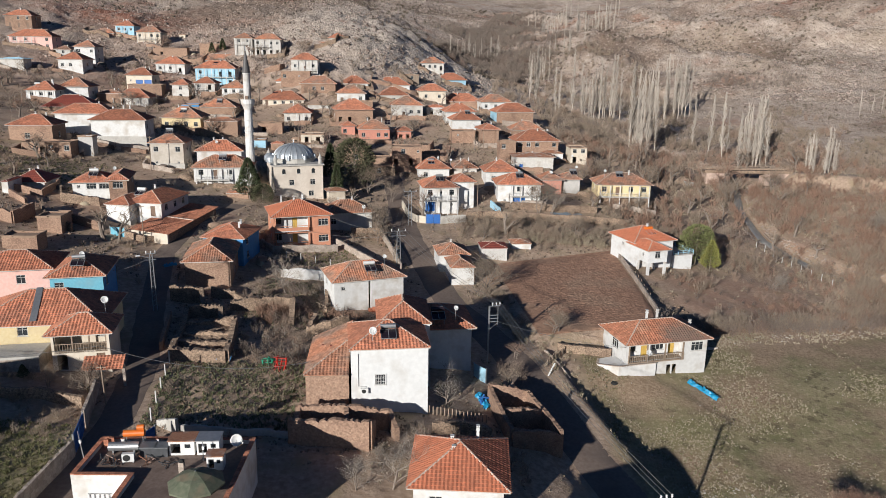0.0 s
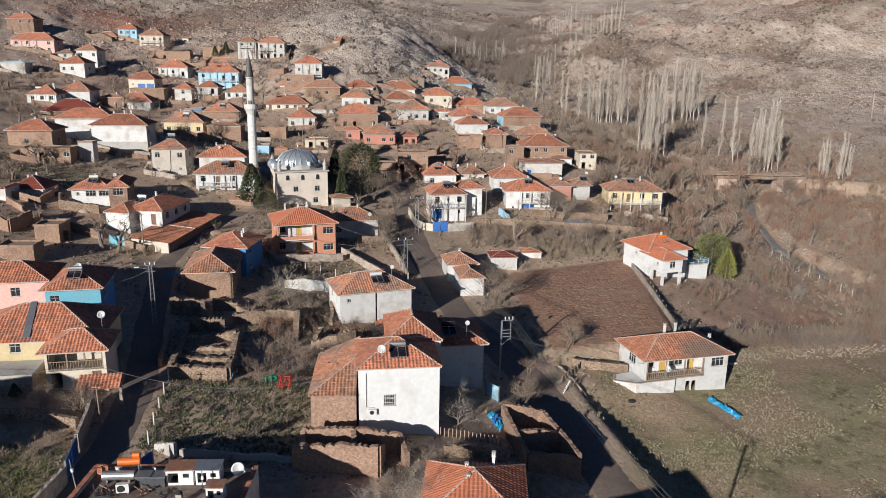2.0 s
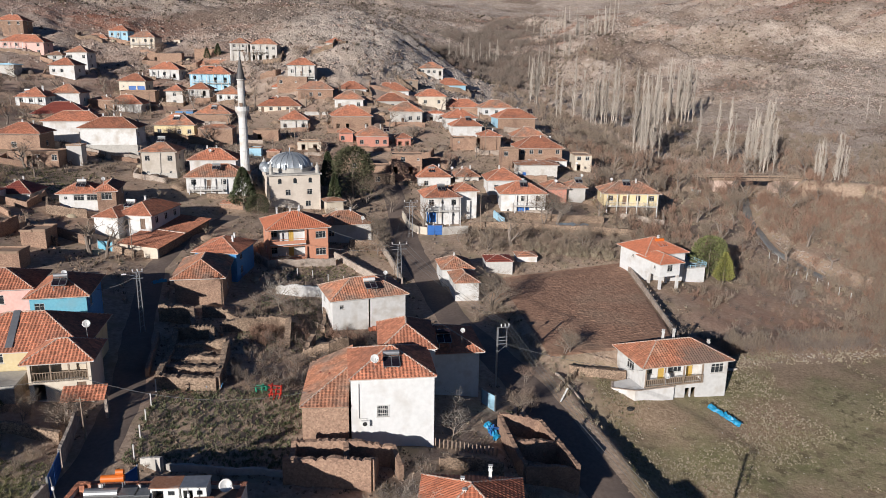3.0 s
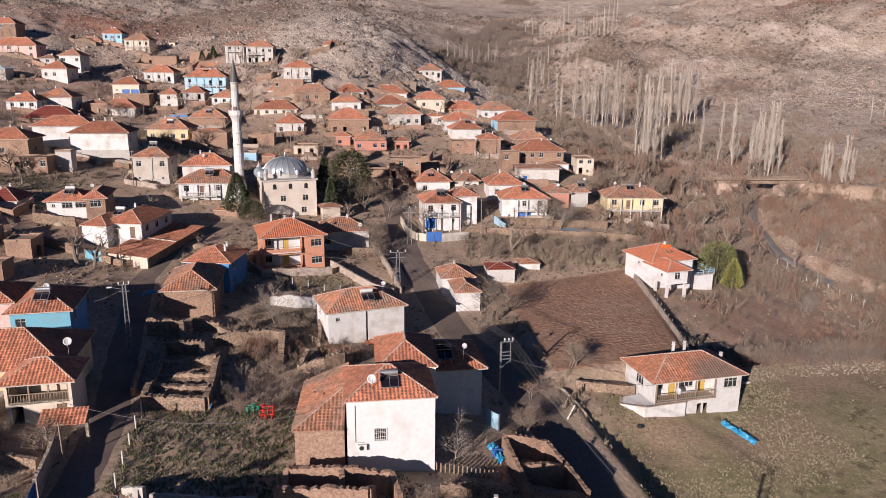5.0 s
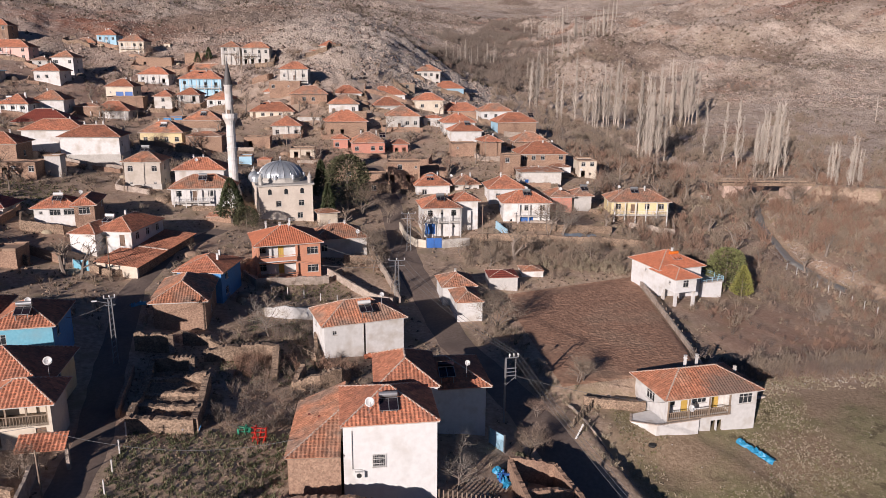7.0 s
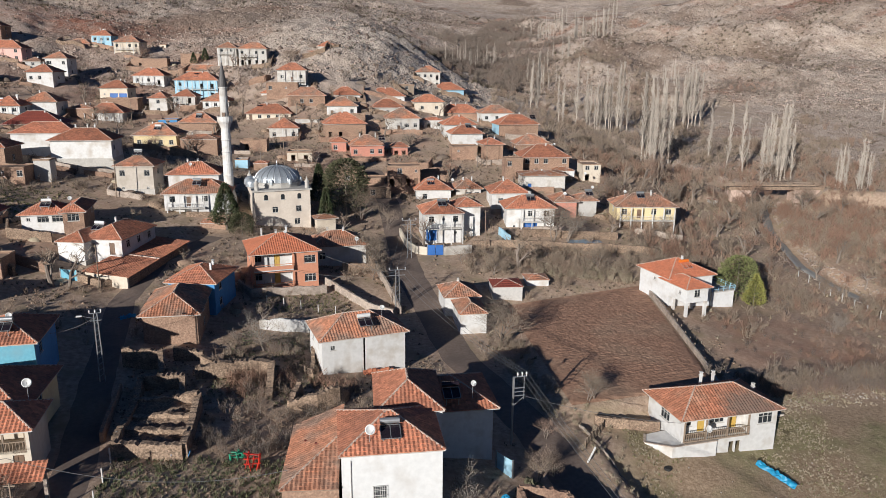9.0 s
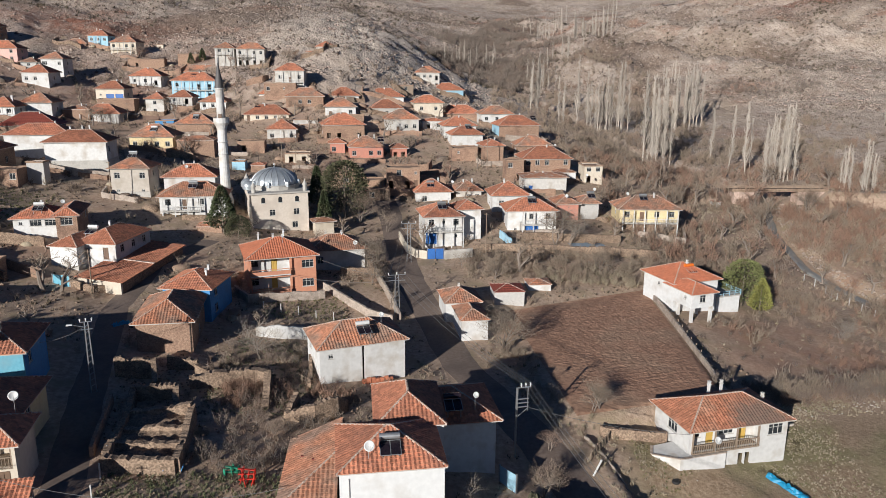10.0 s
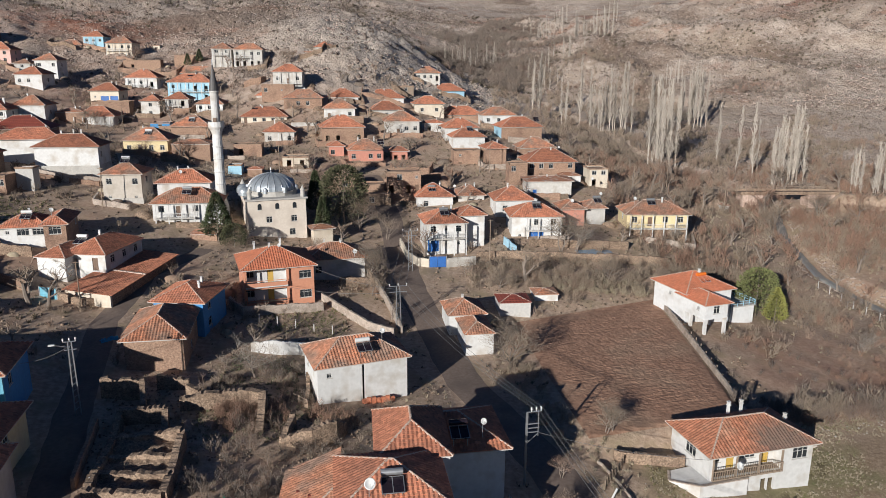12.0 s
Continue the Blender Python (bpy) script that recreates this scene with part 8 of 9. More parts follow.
# ---- collectors and dishes on the roofs ----
WHITE_TANK = DISHW
for x, y, z, yaw, tank in ((-3.1, 74.3, 4.25, 7, STEEL), (-7.6, 107.2, 2.3, 20, WHITE_TANK), (2.6, 86.4, 2.1, 8, SOLAR), (-46.9, 95.6, 6.0, 12, STEEL), (3.6, 165.2, 6.9, 9, STEEL), (23.0, 174.4, 6.4, 2, STEEL), (48.7, 180.0, 6.0, -2, STEEL),
                           (1.6, 195.0, 6.5, 6, STEEL), (-55.6, 140.6, 7.4, -8, WHITE_TANK), (-67.6, 148.4, 9.8, 10, WHITE_TANK), (-46.6, 168.0, 10.6, 8, STEEL), (45.0, 137.9, 1.35, 18, ORANGE_M), (-62.0, 178.0, 15.4, 2, STEEL),
                           (-72.0, 220.0, 17.2, 2, WHITE_TANK), (13.5, 243.4, 16.2, 8, STEEL), (36.0, 262.5, 17.4, 10, SOLAR), (-130.0, 250.6, 22.6, 4, WHITE_TANK), (-69.0, 248.0, 18.4, 4, STEEL), (37.8, 183.2, 6.0, 4, STEEL), (-84.0, 299.0, 29.6, 2, SOLAR),
                           (-54.0, 265.2, 20.0, 4, SOLAR), (-72.0, 330.6, 41.4, 2, SOLAR), (-12.0, 229.0, 13.7, 10, SOLAR), (0.0, 339.0, 32.4, 2, SOLAR), (-66.0, 97.6, 6.2, 12, WHITE_TANK)):
    solar_heater(x, y, z, yaw, tank=tank)
for x, y, z, yaw, r in ((-4.9, 74.1, 4.5, 20, 0.62), (4.7, 87.4, 2.6, 20, 0.42), (-38.3, 84.0, 4.4, 30, 0.62), (-5.8, 109.8, 3.2, 20, 0.45), (-23.6, 139.4, 6.6, 20, 0.4), (-12.5, 148.6, 3.2, 20, 0.55), (6.8, 196.8, 6.6, 10, 0.5),
                        (31.6, 181.4, 5.9, 10, 0.55), (44.6, 179.2, 6.8, 10, 0.5), (-47.0, 97.6, 6.4, 30, 0.5), (-63.0, 148.4, 10.6, 30, 0.5), (-50.0, 176.0, 13.0, 30, 0.5), (38.6, 185.0, 6.8, 10, 0.5), (40.6, 248.0, 10.0, 0, 0.5), (41.0, 204.0, 7.2, 10, 0.5),
                        (-142.0, 362.0, 47.6, 30, 0.5), (-15.9, 57.9, 0.2, 20, 0.75)):
    satellite_dish(x, y, z, yaw, r * 0.72)
satellite_dish(31.8, 92.75, -5.25, 20, 0.42, 0.5)


# ---- the terrace house at the lane, with its cluttered flat roof ----
def terrace_house():
    zt = 0.2
    ob = thing("flat_roofed_house", Matrix.Translation((-28.2, 46.0, -4.0)), "white flat-roofed house with tile-capped parapets", "house")
    h = zt + 4.0
    part("wall", Shape().box(4.8, 13.8, 0, 12.8, -2, h), WHITE, ob)
    part("wall", Shape().box(0, 4.796, 6.6, 12.8, -2, h - 0.004), WHITE, ob)
    slab = surface("brown_roof_screed", (0.17, 0.12, 0.095), (0.23, 0.17, 0.14), (0.13, 0.09, 0.075), big=0.5, fine=3, bump=0.3)
    part("roof", Shape().box(0.3, 13.5, 6.9, 12.5, h + 0.004, h + 0.05), slab, ob)
    part("roof", Shape().box(5.1, 13.5, 0.2, 6.896, h + 0.004, h + 0.05), slab, ob)
    for x0, x1, y0, y1 in ((0, 0.3, 6.6, 12.8), (0.302, 13.498, 12.5, 12.8), (13.5, 13.8, 0, 12.8), (0.302, 4.798, 6.6, 6.9), (4.8, 5.1, 0, 6.9)):
        par = part("parapet", Shape().box(x0, x1, y0, y1, h + 0.004, h + 0.45), WHITE, ob)
        n = max(2, round(max(x1 - x0, y1 - y0) / 0.42))
        for i in range(n):
            if x1 - x0 > y1 - y0:
                part("coping_tile", Shape().box(x0 + (x1 - x0) * i / n + 0.02, x0 + (x1 - x0) * (i + 1) / n, y0 - 0.06, y1 + 0.06, h + 0.46, h + 0.53), TILE, par)
            else:
                part("coping_tile", Shape().box(x0 - 0.06, x1 + 0.06, y0 + (y1 - y0) * i / n + 0.02, y0 + (y1 - y0) * (i + 1) / n, h + 0.46, h + 0.53), TILE, par)
    for i in range(5):
        part("railing_bar", Shape().box(1.4 + i * 0.4, 1.45 + i * 0.4, 6.5, 6.55, h - 2.4, h - 1.3), STEEL, ob)
    part("railing_bar", Shape().box(1.3, 3.2, 6.5, 6.55, h - 1.3, h - 1.24), STEEL, ob)
    return zt + 0.05


ZT = terrace_house()


def roof_item(name, x, y, yaw, label, category):
    return thing(name, pose(x, y, ZT, 0, 0, yaw), label, category)


ac = roof_item("air_conditioner", -24.5, 55.3, 8, "white outdoor air-conditioning unit on the flat roof", "air conditioner")
part("casing", Shape().box(-0.5, 0.5, -0.18, 0.18, 0.1, 0.85), DISHW, ac)
part("fan_grille", Shape().lathe([(0.3, 0), (0.3, 0.04), (0.05, 0.05)], 16), BLACK, ac, at=Matrix.Translation((-0.12, -0.185, 0.48)) @ pose(0, 0, 0, 90, 0, 0))
for sx in (-0.4, 0.4):
    part("foot", Shape().box(sx - 0.05, sx + 0.05, -0.2, 0.2, 0, 0.1), STEEL, ac)

tank = roof_item("water_tank", -25.5, 57.0, 4, "grey horizontal steel water tank on the flat roof", "water tank")
part("barrel", Shape().rod((-1.3, 0, 0.55), (1.3, 0, 0.55), 0.4, 0.4, 16), STEEL, tank)
for sx in (-0.9, 0.9):
    part("saddle", Shape().box(sx - 0.08, sx + 0.08, -0.35, 0.35, 0, 0.3), STEEL, tank)

boiler = roof_item("solar_boiler", -24.8, 57.6, 6, "orange cylindrical boiler tank on a steel frame", "boiler")
part("barrel", Shape().rod((-0.9, 0, 1.5), (0.9, 0, 1.5), 0.3, 0.3, 14), ORANGE_M, boiler)
part("expansion_tank", Shape().rod((0.3, 0, 2.05), (0.9, 0, 2.05), 0.24, 0.24, 12), ORANGE_M, boiler)
for sx in (-0.8, 0.8):
    for sy in (-0.3, 0.3):
        part("frame_leg", Shape().box(sx - 0.03, sx + 0.03, sy - 0.03, sy + 0.03, 0, 1.3), STEEL, boiler)

for x, w in ((-23.2, 1.3), (-22.0, 1.1)):
    crate = roof_item("plastic_bin", x, 56.6, 3, "dark grey storage bin on the flat roof", "bin")
    part("bin_body", Shape().box(-w / 2, w / 2, -0.5, 0.5, 0, 0.85), surface("dark_grey_plastic", (0.06, 0.065, 0.07), (0.1, 0.1, 0.11), rough=0.5), crate)
    part("bin_lid", Shape().box(-w / 2 - 0.05, w / 2 + 0.05, -0.55, 0.55, 0.86, 0.95), surface("grey_plastic_lid", (0.14, 0.15, 0.16), (0.2, 0.21, 0.22), rough=0.5), crate)


def roof_shed(x, y, w, d, h, roof_mat, label):
    ob = roof_item("roof_shed", x, y, 3, label, "shed")
    part("wall", wall_shape(w, 0, h, [(0.15, w * 0.45, 0.2, h - 0.25), (w * 0.62, w * 0.85, h * 0.5, h * 0.78)], 0.08), DISHW, ob)
    part("wall", Shape().box(0, 0.08, 0.082, d, 0, h), DISHW, ob)
    part("wall", Shape().box(w - 0.08, w, 0.082, d, 0, h), DISHW, ob)
    part("wall", Shape().box(0.082, w - 0.082, d - 0.08, d, 0, h), DISHW, ob)
    part("shed_roof", Shape().box(-0.1, w + 0.1, -0.12, d + 0.1, h + 0.003, h + 0.09), roof_mat, ob)
    part("pane", Shape().box(w * 0.62, w * 0.85, 0.03, 0.05, h * 0.5, h * 0.78), GLASS, ob)


roof_shed(-21.4, 56.4, 2.2, 1.5, 1.35, RUST, "small white shed with rusty sheet roof")
roof_shed(-19.0, 56.5, 1.95, 1.5, 1.35, STEEL, "small white shed with grey sheet roof")
roof_shed(-17.4, 54.0, 1.35, 1.1, 1.3, RUST, "small white stair hut with rusty cover")


def gazebo():
    ob = roof_item("garden_parasol", -17.2, 50.6, 0, "faded green canvas canopy on the flat roof", "parasol")
    green = surface("faded_green_canvas", (0.10, 0.115, 0.075), (0.145, 0.155, 0.105), (0.20, 0.15, 0.10), big=0.7, fine=3, bump=0.2)
    part("pole", Shape().rod((0, 0, 0), (0, 0, 2.1), 0.05, 0.05, 8), STEEL, ob)
    for k in range(8):
        a0, a1 = k * math.pi / 4, (k + 1) * math.pi / 4
        s = Shape()
        for r_, z in ((0.02, 2.05), (1.3, 1.65), (2.3, 1.05), (2.3, 0.9)):
            for a in (a0, a1):
                s.v.append((r_ * math.cos(a), r_ * math.sin(a), z))
        s.f += [(0, 1, 3, 2), (2, 3, 5, 4), (4, 5, 7, 6)]
        part("canopy_panel", s, green, ob)
        part("rib", Shape().bar((0, 0, 2.02), (2.3 * math.cos(a0), 2.3 * math.sin(a0), 1.02), 0.03), WOOD, ob)


gazebo()
for x, y, h, lean in ((-29.2, 57.0, 2.6, -6), (-18.2, 55.6, 2.0, 2)):
    mast = thing("pipe_mast", pose(x, y, ZT if x > -28 else ZT - 0.6, 0, lean, 0), "thin grey pipe mast beside the flat roof", "mast")
    part("pipe", Shape().rod((0, 0, -0.5), (0, 0, h), 0.05, 0.04, 6), STEEL, mast)
    part("clamp_box", Shape().box(-0.06, 0.12, -0.08, 0.08, h * 0.55, h * 0.55 + 0.3), DISHW, mast)
vent = roof_item("roof_vent", -19.4, 53.7, 0, "stubby brick vent on the flat roof", "vent")
part("shaft", Shape().box(-0.22, 0.22, -0.22, 0.22, 0, 1.0), STONE, vent)
part("vent_cap", Shape().lathe([(0.24, 1.0), (0.26, 1.15), (0.1, 1.25)], 8), BLACK, vent)
for k, (x, y) in enumerate(((-26.6, 55.0), (-26.0, 55.3), (-25.4, 54.5), (-22.6, 55.3), (-21.0, 54.6))):
    heap = roof_item("junk_heap", x, y, k * 40, "dark pile of scrap on the flat roof", "scrap")
    s = Shape()
    rj = random.Random(k)
    for i in range(9):
        p = Vector((rj.uniform(-0.4, 0.4), rj.uniform(-0.4, 0.4), rj.uniform(0.05, 0.3)))
        s.bar(p, p + Vector((rj.uniform(-0.7, 0.7), rj.uniform(-0.7, 0.7), rj.uniform(-0.05, 0.3))), 0.08, 0.06)
    part("scrap", s, RUST if k % 2 else surface("dark_scrap", (0.05, 0.05, 0.055), (0.12, 0.12, 0.12), rough=0.6), heap)
stack = roof_item("brick_stack", -27.2, 57.8, 10, "stack of red bricks at the roof corner", "bricks")
for i in range(3):
    for j in range(4):
        part("brick", shared("roof_brick", lambda: Shape().box(0, 0.4, 0, 0.22, 0, 0.2).mesh("brick", TILE)), TILE, stack, at=Matrix.Translation((-0.4 + 0.42 * (i % 2), -0.2 + 0.24 * i, 0.21 * j)))


# ---- fittings on the tall white house ----
part("drainpipe", Shape().rod((0.75, -0.08, 3.4), (0.75, -0.08, 7.2), 0.05, 0.05, 8).rod((0.75, -0.08, 3.4), (1.6, -0.08, 3.3), 0.05, 0.05, 8), FRAME_W, big_white)
unit = part("air_conditioner", Shape().box(1.0, 1.85, -0.36, -0.04, 2.6, 3.2), DISHW, big_white, "white air-conditioning unit on the wall")
part("fan_grille", Shape().lathe([(0.23, 0), (0.23, 0.03), (0.04, 0.04)], 14), BLACK, unit, at=Matrix.Translation((1.35, -0.362, 2.9)) @ pose(0, 0, 0, 90, 0, 0))
grille = Shape()
for k in range(7):
    grille.box(2.58 + 0.19 * k, 2.61 + 0.19 * k, -0.16, -0.13, 3.4, 4.76)
for k in range(4):
    grille.box(2.52, 3.82, -0.16, -0.13, 3.42 + 0.43 * k, 3.46 + 0.43 * k)
part("window_grille", grille, DISHW, big_white)


# ---- gates, fences, posts ----
def gate(x0, y0, x1, y1, h, material, label, leaves=2):
    L = math.hypot(x1 - x0, y1 - y0)
    z = min(gz(x0, y0), gz(x1, y1))
    ob = thing("yard_gate", pose(x0, y0, z, 0, 0, math.degrees(math.atan2(y1 - y0, x1 - x0))), label, "gate", "yard gates")
    for k in range(leaves):
        a, b = L * k / leaves + 0.03, L * (k + 1) / leaves - 0.03
        leaf = part("gate_leaf", Shape().box(a, b, -0.03, 0.03, 0.05, h), material, ob)
        for i in range(4):
            zz = 0.15 + (h - 0.3) * i / 3
            part("gate_rib", Shape().box(a + 0.04, b - 0.04, -0.06, -0.032, zz - 0.04, zz + 0.04), material, leaf)
    for xx in (-0.12, L + 0.0):
        part("gate_post", Shape().box(xx, xx + 0.12, -0.08, 0.08, -0.5, h + 0.15), STEEL, ob)


gate(0.5, 157.2, 3.6, 157.3, 2.1, DOOR_B, "deep blue sheet-metal yard gate")
gate(-32.5, 61.9, -33.6, 66.3, 2.1, DOOR_B, "blue sheet-metal gate in the lane wall")
gate(-57.4, 131.0, -54.6, 130.3, 1.8, TURQ, "light blue sheet-metal yard gate")
gate(7.2, 86.0, 8.6, 84.2, 2.0, SKYBLUE, "light blue sheet-metal gate by the road", 1)
gate(-27.2, 61.0, -25.8, 64.6, 1.8, DOOR_B, "blue sheet-metal side gate of the terrace house", 1)


def post_row(line, h, label, material=CONCRETE, w=0.12, step=2.4, rails=0):
    (x0, y0), (x1, y1) = line
    n = max(1, round(math.hypot(x1 - x0, y1 - y0) / step))
    ob = thing("fence", Matrix.Translation((x0, y0, gz(x0, y0))), label, "fence", "post fences")
    zb = gz(x0, y0)
    tops = []
    for i in range(n + 1):
        x, y = x0 + (x1 - x0) * i / n, y0 + (y1 - y0) * i / n
        z = gz(x, y) - zb
        part("post", Shape().box(x - x0 - w / 2, x - x0 + w / 2, y - y0 - w / 2, y - y0 + w / 2, z - 0.4, z + h * (0.92 + 0.16 * ((i * 37) % 10) / 10)), material, ob)
        tops.append((x - x0, y - y0, z))
    for k in range(rails):
        for a, b in zip(tops, tops[1:]):
            zz = h * (0.45 + 0.4 * k)
            part("rail", Shape().bar((a[0], a[1], a[2] + zz), (b[0], b[1], b[2] + zz), 0.05), WOOD, ob)
    return ob


post_row([(-31.0, 85.5), (-27.6, 68.4)], 1.5, "row of white concrete fence posts by the lane", FRAME_W, step=3.2)
post_row([(-25.0, 129.2), (-14.0, 127.0)], 1.4, "white posts of the orange house garden", FRAME_W, step=2.6)
post_row([(76.0, 160.0), (81.0, 136.0)], 1.5, "white posts of the stream meadow fence", FRAME_W, step=3.0)
post_row([(17.5, 91.0), (20.5, 95.5)], 1.1, "leaning brown paling beside the road", WOOD, step=0.5)
post_row([(1.0, 74.2), (8.0, 74.6)], 1.0, "grey wooden paling behind the ruin", WOOD, step=0.45)
post_row([(-17.4, 106.8), (-14.4, 104.4)], 1.1, "rickety pole fence by the grey-white house", WOOD, step=1.2, rails=2)
post_row([(38.6, 108), (39.4, 128)], 1.3, "thin stakes along the concrete wall", WOOD, step=2.2)
post_row([(18.0, 146.6), (38.0, 147.6)], 1.2, "thin stakes along the field's edge", WOOD, step=3.2)
post_row([(44.5, 172.0), (56, 171.0)], 1.3, "posts of the vegetable plot", WOOD, step=2.0, rails=1)

# ---- firewood, hay and rubble in the village yards ----
def heap_shape(seed, w, d, h):
    """A lumpy mound."""
    s = Shape()
    n, rings = 12, 4
    for i in range(rings):
        f = i / rings
        for k in range(n):
            a = 6.2832 * k / n
            q = (1 - f * f) ** 0.5 * (1 + 0.35 * noise.noise((math.cos(a) * 1.7, math.sin(a) * 1.7 + f, seed * 3.1)))
            s.v.append((w / 2 * q * math.cos(a), d / 2 * q * math.sin(a), h * f * (1 + 0.3 * noise.noise((a, f * 3, seed))) - 0.25 * (1 - f)))
    s.v.append((0.05, 0.05, h * (0.95 + 0.2 * noise.noise((seed, 1, 2)))))
    for i in range(rings - 1):
        s.f += [(i * n + k, i * n + (k + 1) % n, (i + 1) * n + (k + 1) % n, (i + 1) * n + k) for k in range(n)]
    s.f += [((rings - 1) * n + k, (rings - 1) * n + (k + 1) % n, rings * n) for k in range(n)]
    return s


def wood_stack(seed, w, h):
    """Split logs stacked in rows, their ends to the front."""
    r, s = random.Random(seed), Shape()
    z = 0.1
    row = 0
    while z < h:
        x = -w / 2 + (0.1 if row % 2 else 0)
        while x < w / 2 - row * 0.06:
            q = r.uniform(0.08, 0.13)
            s.rod((x, r.uniform(-0.06, 0.06), z), (x, 0.8 + r.uniform(-0.06, 0.06), z), q, q, 5)
            x += 0.22
        z += 0.2
        row += 1
    return s


STACKS = [wood_stack(k, 2.0 + 0.4 * k, 1.0 + 0.1 * k).mesh("logs", WOOD) for k in range(3)]
HEAPS = [(heap_shape(k, 2.6 + 0.3 * k, 2.0, 0.8 + 0.15 * k).mesh("heap", m_, True), n_, l_, c_) for k, (m_, n_, l_, c_) in enumerate((
    (STRAW, "hay_heap", "pale heap of straw in a village yard", "hay"), (EARTH_ROOF, "earth_heap", "brown heap of earth in a village yard", "earth heap"),
    (RUBBLE, "rubble_heap", "heap of fallen mud bricks beside a wall", "rubble"), (BUSH_BROWN, "brushwood_heap", "dark heap of cut brushwood in a yard", "brushwood")))]


def yard_heaps():
    r = random.Random(314)
    for x, y, a, L, W in list(FOOTPRINTS):
        if y < 118 or L < 5:
            continue
        for _ in range(r.choice((1, 2, 2, 3))):
            u, v = r.choice(((r.uniform(0, L), -r.uniform(1.6, 4.0)), (L + r.uniform(1.6, 3.2), r.uniform(0, W)), (-r.uniform(1.6, 3.2), r.uniform(0, W))))
            px, py = x + u * math.cos(a) - v * math.sin(a), y + u * math.sin(a) + v * math.cos(a)
            if not clear_of_houses(px, py, 0.9) or in_road(px, py, 1.2):
                continue
            k = r.randrange(6)
            if k < 2:
                ob = new("wood_stack", r.choice(STACKS))
                tagged(ob, "stack of split firewood in a village yard", "firewood", "firewood stacks", "stuff")
            else:
                me, n_, l_, c_ = HEAPS[k - 2]
                ob = new(n_, me)
                tagged(ob, l_, c_, "yard heaps", "stuff")
            ob.matrix_world = pose(px, py, gz(px, py), 0, 0, math.degrees(a) + r.uniform(-25, 25)) @ Matrix.Scale(r.uniform(0.7, 1.2), 4)


yard_heaps()

# ---- bridge ----
PINK_STONE = surface("pink_stone_masonry", (0.44, 0.32, 0.26), (0.54, 0.41, 0.34), (0.34, 0.25, 0.2), big=0.5, fine=4.0, rough=0.9, bump=0.6, bump_scale=4.0, cells=2.0, cell_var=0.15)
bridge = thing("bridge", pose(82.0, 212.0, 3.0, 0, 0, 0), "small stone road bridge over the stream", "bridge")
part("deck", Shape().box(0, 26, 0, 4.2, -0.5, 0.0), RUBBLE, bridge)
for sx in (0.6, 18.0):
    part("abutment", Shape().box(sx, sx + 7.0, 0.1, 4.1, -6.0, -0.502), PINK_STONE, bridge)
for sy in (0.0, 3.95):
    part("kerb", Shape().box(0, 26, sy, sy + 0.25, 0.002, 0.3), RUBBLE, bridge)
for sy in (0.05, 4.0):
    for z in (0.6, 1.0):
        part("rail", Shape().bar((-6, sy, z), (26, sy, z), 0.09), WOOD, bridge)
    for i in range(14):
        part("rail_post", Shape().box(-6 + i * 2.45, -5.88 + i * 2.45, sy - 0.06, sy + 0.06, -0.8 if i < 3 else 0.302, 1.1), WOOD, bridge)


# ---- odds and ends ----
def crumpled(name, pts, h, material, label, category, seed=1):
    """A sheet dropped on the ground: a lumpy strip along a line."""
    r, s = random.Random(seed), Shape()
    n, m = 14, 6
    (x0, y0), (x1, y1), half = pts
    d = Vector((x1 - x0, y1 - y0, 0))
    nr = Vector((-d.y, d.x, 0)).normalized()
    for i in range(n + 1):
        for k in range(m + 1):
            u, v = i / n, k / m * 2 - 1
            w = half * (0.7 + 0.5 * noise.noise((u * 5, seed, 0)))
            p = Vector((x0, y0, 0)) + d * u + nr * (v * w + 0.25 * noise.noise((u * 3, 4, seed)))
            z = gz(p.x, p.y) + 0.06 + max(0, h * (1 - v * v) * (0.6 + noise.noise((u * 9, v * 3, seed)))) + r.uniform(0, 0.05)
            s.v.append((p.x, p.y, z))
    for i in range(n):
        for k in range(m):
            q = i * (m + 1) + k
            s.f.append((q, q + m + 1, q + m + 2, q + 1))
    solo(name, s, material, Matrix.Identity(4), label, category)


crumpled("tarpaulin", ((37.7, 92.3), (40.6, 88.7), 0.7), 0.6, TARP, "crumpled bright blue tarpaulin on the grass", "tarpaulin", 3)
crumpled("tarpaulin", ((7.4, 80.4), (8.6, 77.6), 0.7), 0.7, TARP, "blue tarpaulin heap beside the ruin", "tarpaulin", 5)
crumpled("tarpaulin", ((10.0, 84.2), (12.2, 83.2), 1.2), 0.5, surface("olive_canvas", (0.16, 0.15, 0.09), (0.22, 0.21, 0.13)), "olive canvas sheet by the road", "tarpaulin", 6)
crumpled("tarpaulin", ((-43.5, 118.0), (-41.8, 119.5), 0.6), 0.5, TARP, "blue plastic sheet in the street", "tarpaulin", 7)
crumpled("tarpaulin", ((29.5, 165.6), (37.0, 166.4), 1.6), 0.2, surface("grey_blue_sheet", (0.20, 0.26, 0.32), (0.28, 0.34, 0.40), rough=0.5), "grey-blue plastic sheet on the terrace", "tarpaulin", 8)


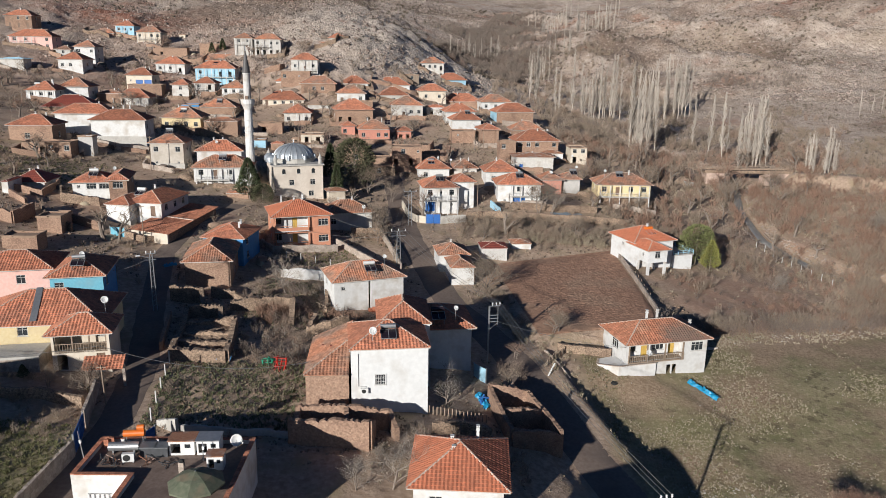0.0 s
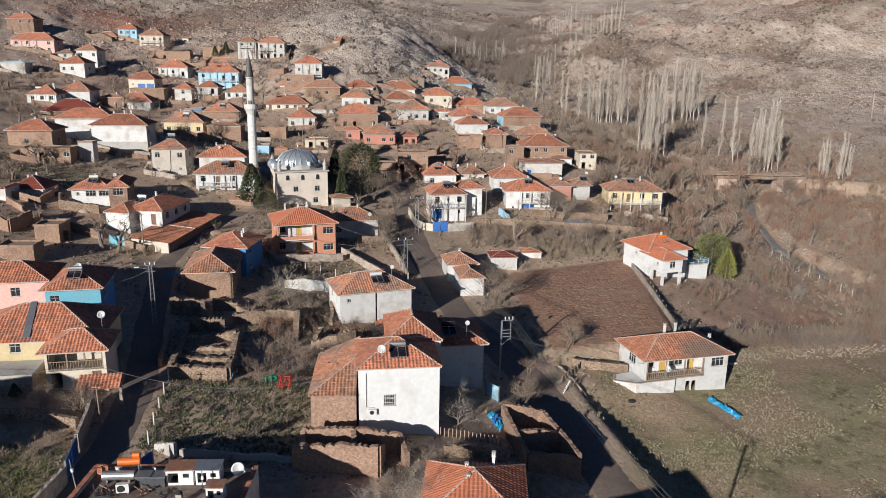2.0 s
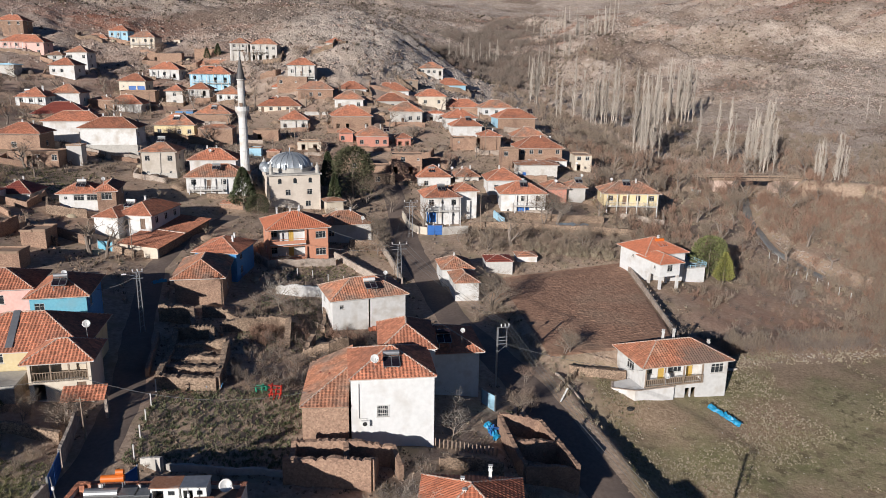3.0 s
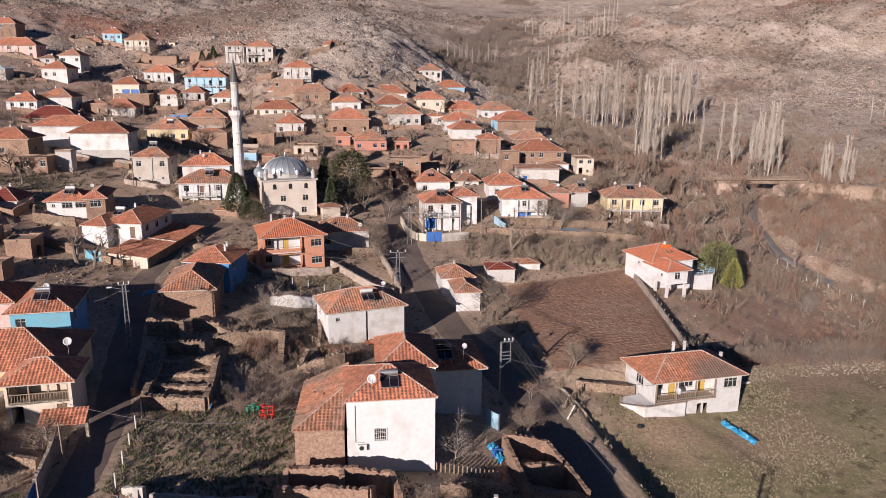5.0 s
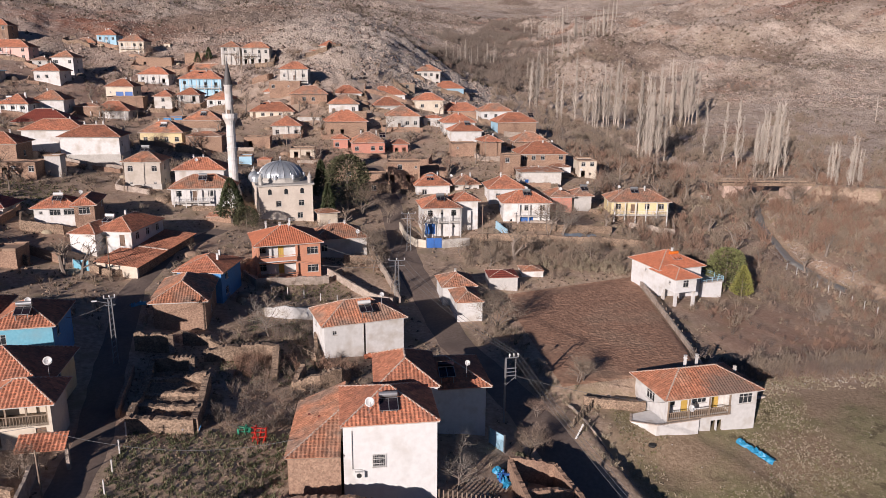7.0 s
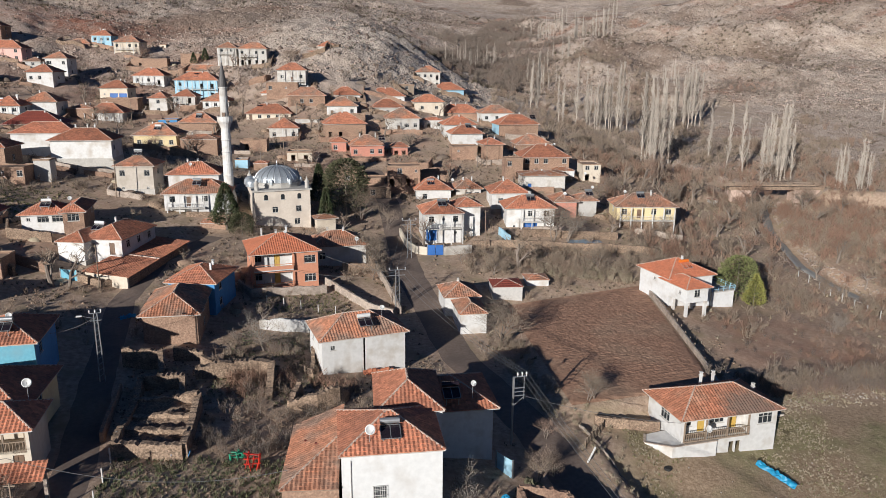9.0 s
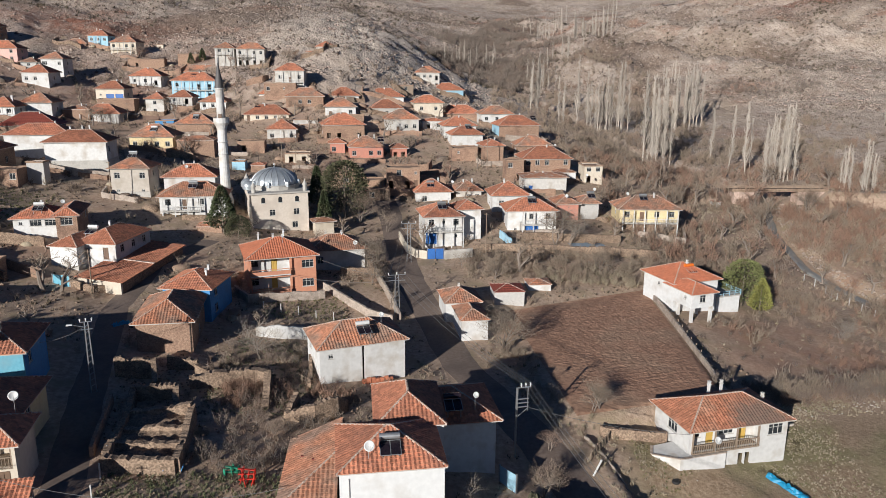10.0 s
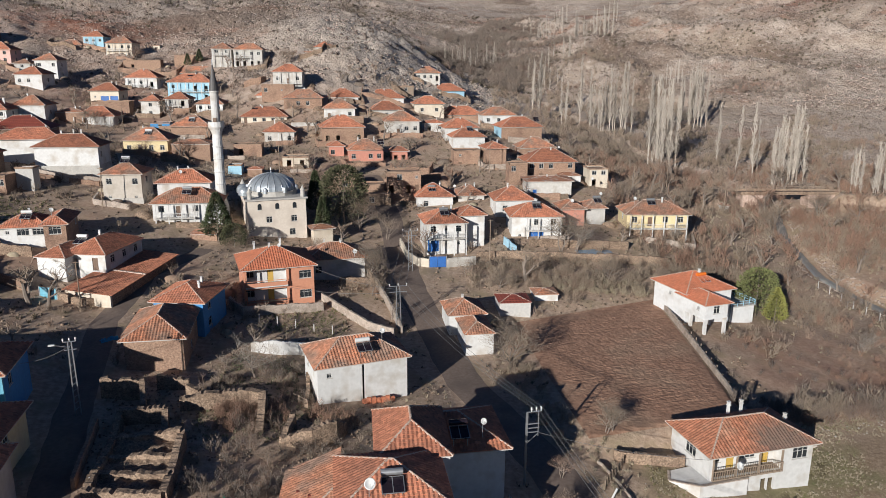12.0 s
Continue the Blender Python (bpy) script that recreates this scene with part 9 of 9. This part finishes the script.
def rack(x, y, label, material, seed, w=1.4, h=1.8):
    ob = thing("climbing_frame", Matrix.Translation((x, y, gz(x, y))), label, "frame")
    r = random.Random(seed)
    for k in range(6):
        p = Vector((r.uniform(-w, w) * 0.5, r.uniform(-0.4, 0.4), 0))
        part("slat", Shape().bar(p, p + Vector((r.uniform(-0.5, 0.5), r.uniform(-0.2, 0.2), h * r.uniform(0.6, 1))), 0.2, 0.06), material, ob)
    for k in range(3):
        part("slat", Shape().bar((-w / 2, r.uniform(-0.2, 0.2), h * (0.25 + 0.25 * k)), (w / 2, r.uniform(-0.2, 0.2), h * (0.3 + 0.2 * k)), 0.18, 0.06), material, ob)


rack(-16.8, 82.0, "bright red slatted plastic playset in the yard", RED, 1, 1.6, 2.3)
rack(-18.8, 84.0, "green plastic frame in the yard", GREEN, 2, 1.2, 1.0)
rack(-24.4, 83.6, "blue metal bed frame in the yard", BLUE, 3, 1.8, 1.0)
rack(8.0, 78.8, "blue folding frame by the ruin", DOOR_B, 4, 1.2, 1.2)
tyre = thing("tyre", pose(26.6, 90.0, gz(26.6, 90.0) + 0.15, 0, 0, 0), "old black tyre lying by the farmhouse", "tyre")
part("tread", Shape().lathe([(0.22, -0.12), (0.38, -0.13), (0.45, 0), (0.38, 0.13), (0.22, 0.12)], 18), BLACK, tyre)
pile = thing("log_pile", Matrix.Translation((43.8, 101.4, gz(43.8, 101.4))), "small pile of pale cut branches", "logs")
for k in range(6):
    part("log", Shape().rod((-0.9 + 0.1 * k, 0.3 * (k % 3), 0.15 + 0.1 * (k // 3)), (0.9 + 0.1 * k, 0.2 * (k % 2) + 0.2, 0.2 + 0.12 * (k // 3)), 0.09, 0.07, 6), POPLAR, pile)
post = thing("leaning_post", pose(17.3, 88.6, gz(17.3, 88.6), 0, 28, 20), "white leaning marker post on the bank", "post")
part("shaft", Shape().box(-0.07, 0.07, -0.07, 0.07, -0.3, 1.9), DISHW, post)
undercroft = Shape()
RIM = ((-1.4, -0.55, 2.5), (4.3, -0.5, 2.56), (4.3, -0.004, 2.56), (-0.004, -0.004, 2.56), (-0.004, 3.4, 2.4), (-2.5, 3.6, 2.05), (-3.4, 2.0, 2.0))
undercroft.v += [(x, y, -2.0) for x, y, z in RIM] + list(RIM)
undercroft.f += [tuple(range(6, -1, -1)), tuple(range(7, 14))] + [(k, (k + 1) % 7, 7 + (k + 1) % 7, 7 + k) for k in range(7)]
low_wall = part("undercroft", undercroft, WHITE, farmhouse, "whitewashed undercroft wall below the balcony")
lip = Shape()
for (x, y, z), (x2, y2, z2) in ((RIM[0], RIM[1]), (RIM[5], RIM[6]), (RIM[6], RIM[0])):
    lip.bar((x, y, z + 0.06), (x2, y2, z2 + 0.06), 0.3, 0.1)
part("coping", lip, STONE, low_wall)
for k in range(7):
    stack = thing("tile_stack", pose(-8.0 + 0.55 * k, 106.0 + 0.2 * k, gz(-8.0 + 0.55 * k, 106.0 + 0.2 * k), 0, 0, 20), "stack of new red roof tiles against a wall", "tiles", "stacked tiles") if k % 2 == 0 else stack
    part("tile", Shape().box(0.56 * (k % 2), 0.5 + 0.56 * (k % 2), 0, 0.3, -0.1, 0.55 + 0.1 * (k % 3)), TILE_BRIGHT, stack)
canopy = thing("tiled_canopy", pose(-35.2, 75.4, 0.0, 0, 0, 10), "small red-tiled canopy over the lane gate", "canopy")
sl = Shape()
slope_shape(sl, (-2.2, -0.9, 0.2), (2.2, -0.9, 0.2), (-2.2, 1.1, 1.1), (2.2, 1.1, 1.1))
tagged(part("roof", sl, TILE, canopy), kind="stuff")
for sx in (-2.0, 1.9):
    part("pillar", Shape().box(sx, sx + 0.3, -0.1, 0.25, -3.0, 0.45), STONE, canopy)

yard = thing("raised_yard", pose(-53.5, 75.2, 0, 0, 0, 9), "raised concrete yard before the yellow house", "yard")
part("slab", Shape().box(0, 10.5, 0, 4.2, 0.45, 0.75), CONCRETE, yard)
part("retaining_wall", Shape().box(0.05, 10.45, 0.05, 4.1, -2.5, 0.448), STONE, yard)
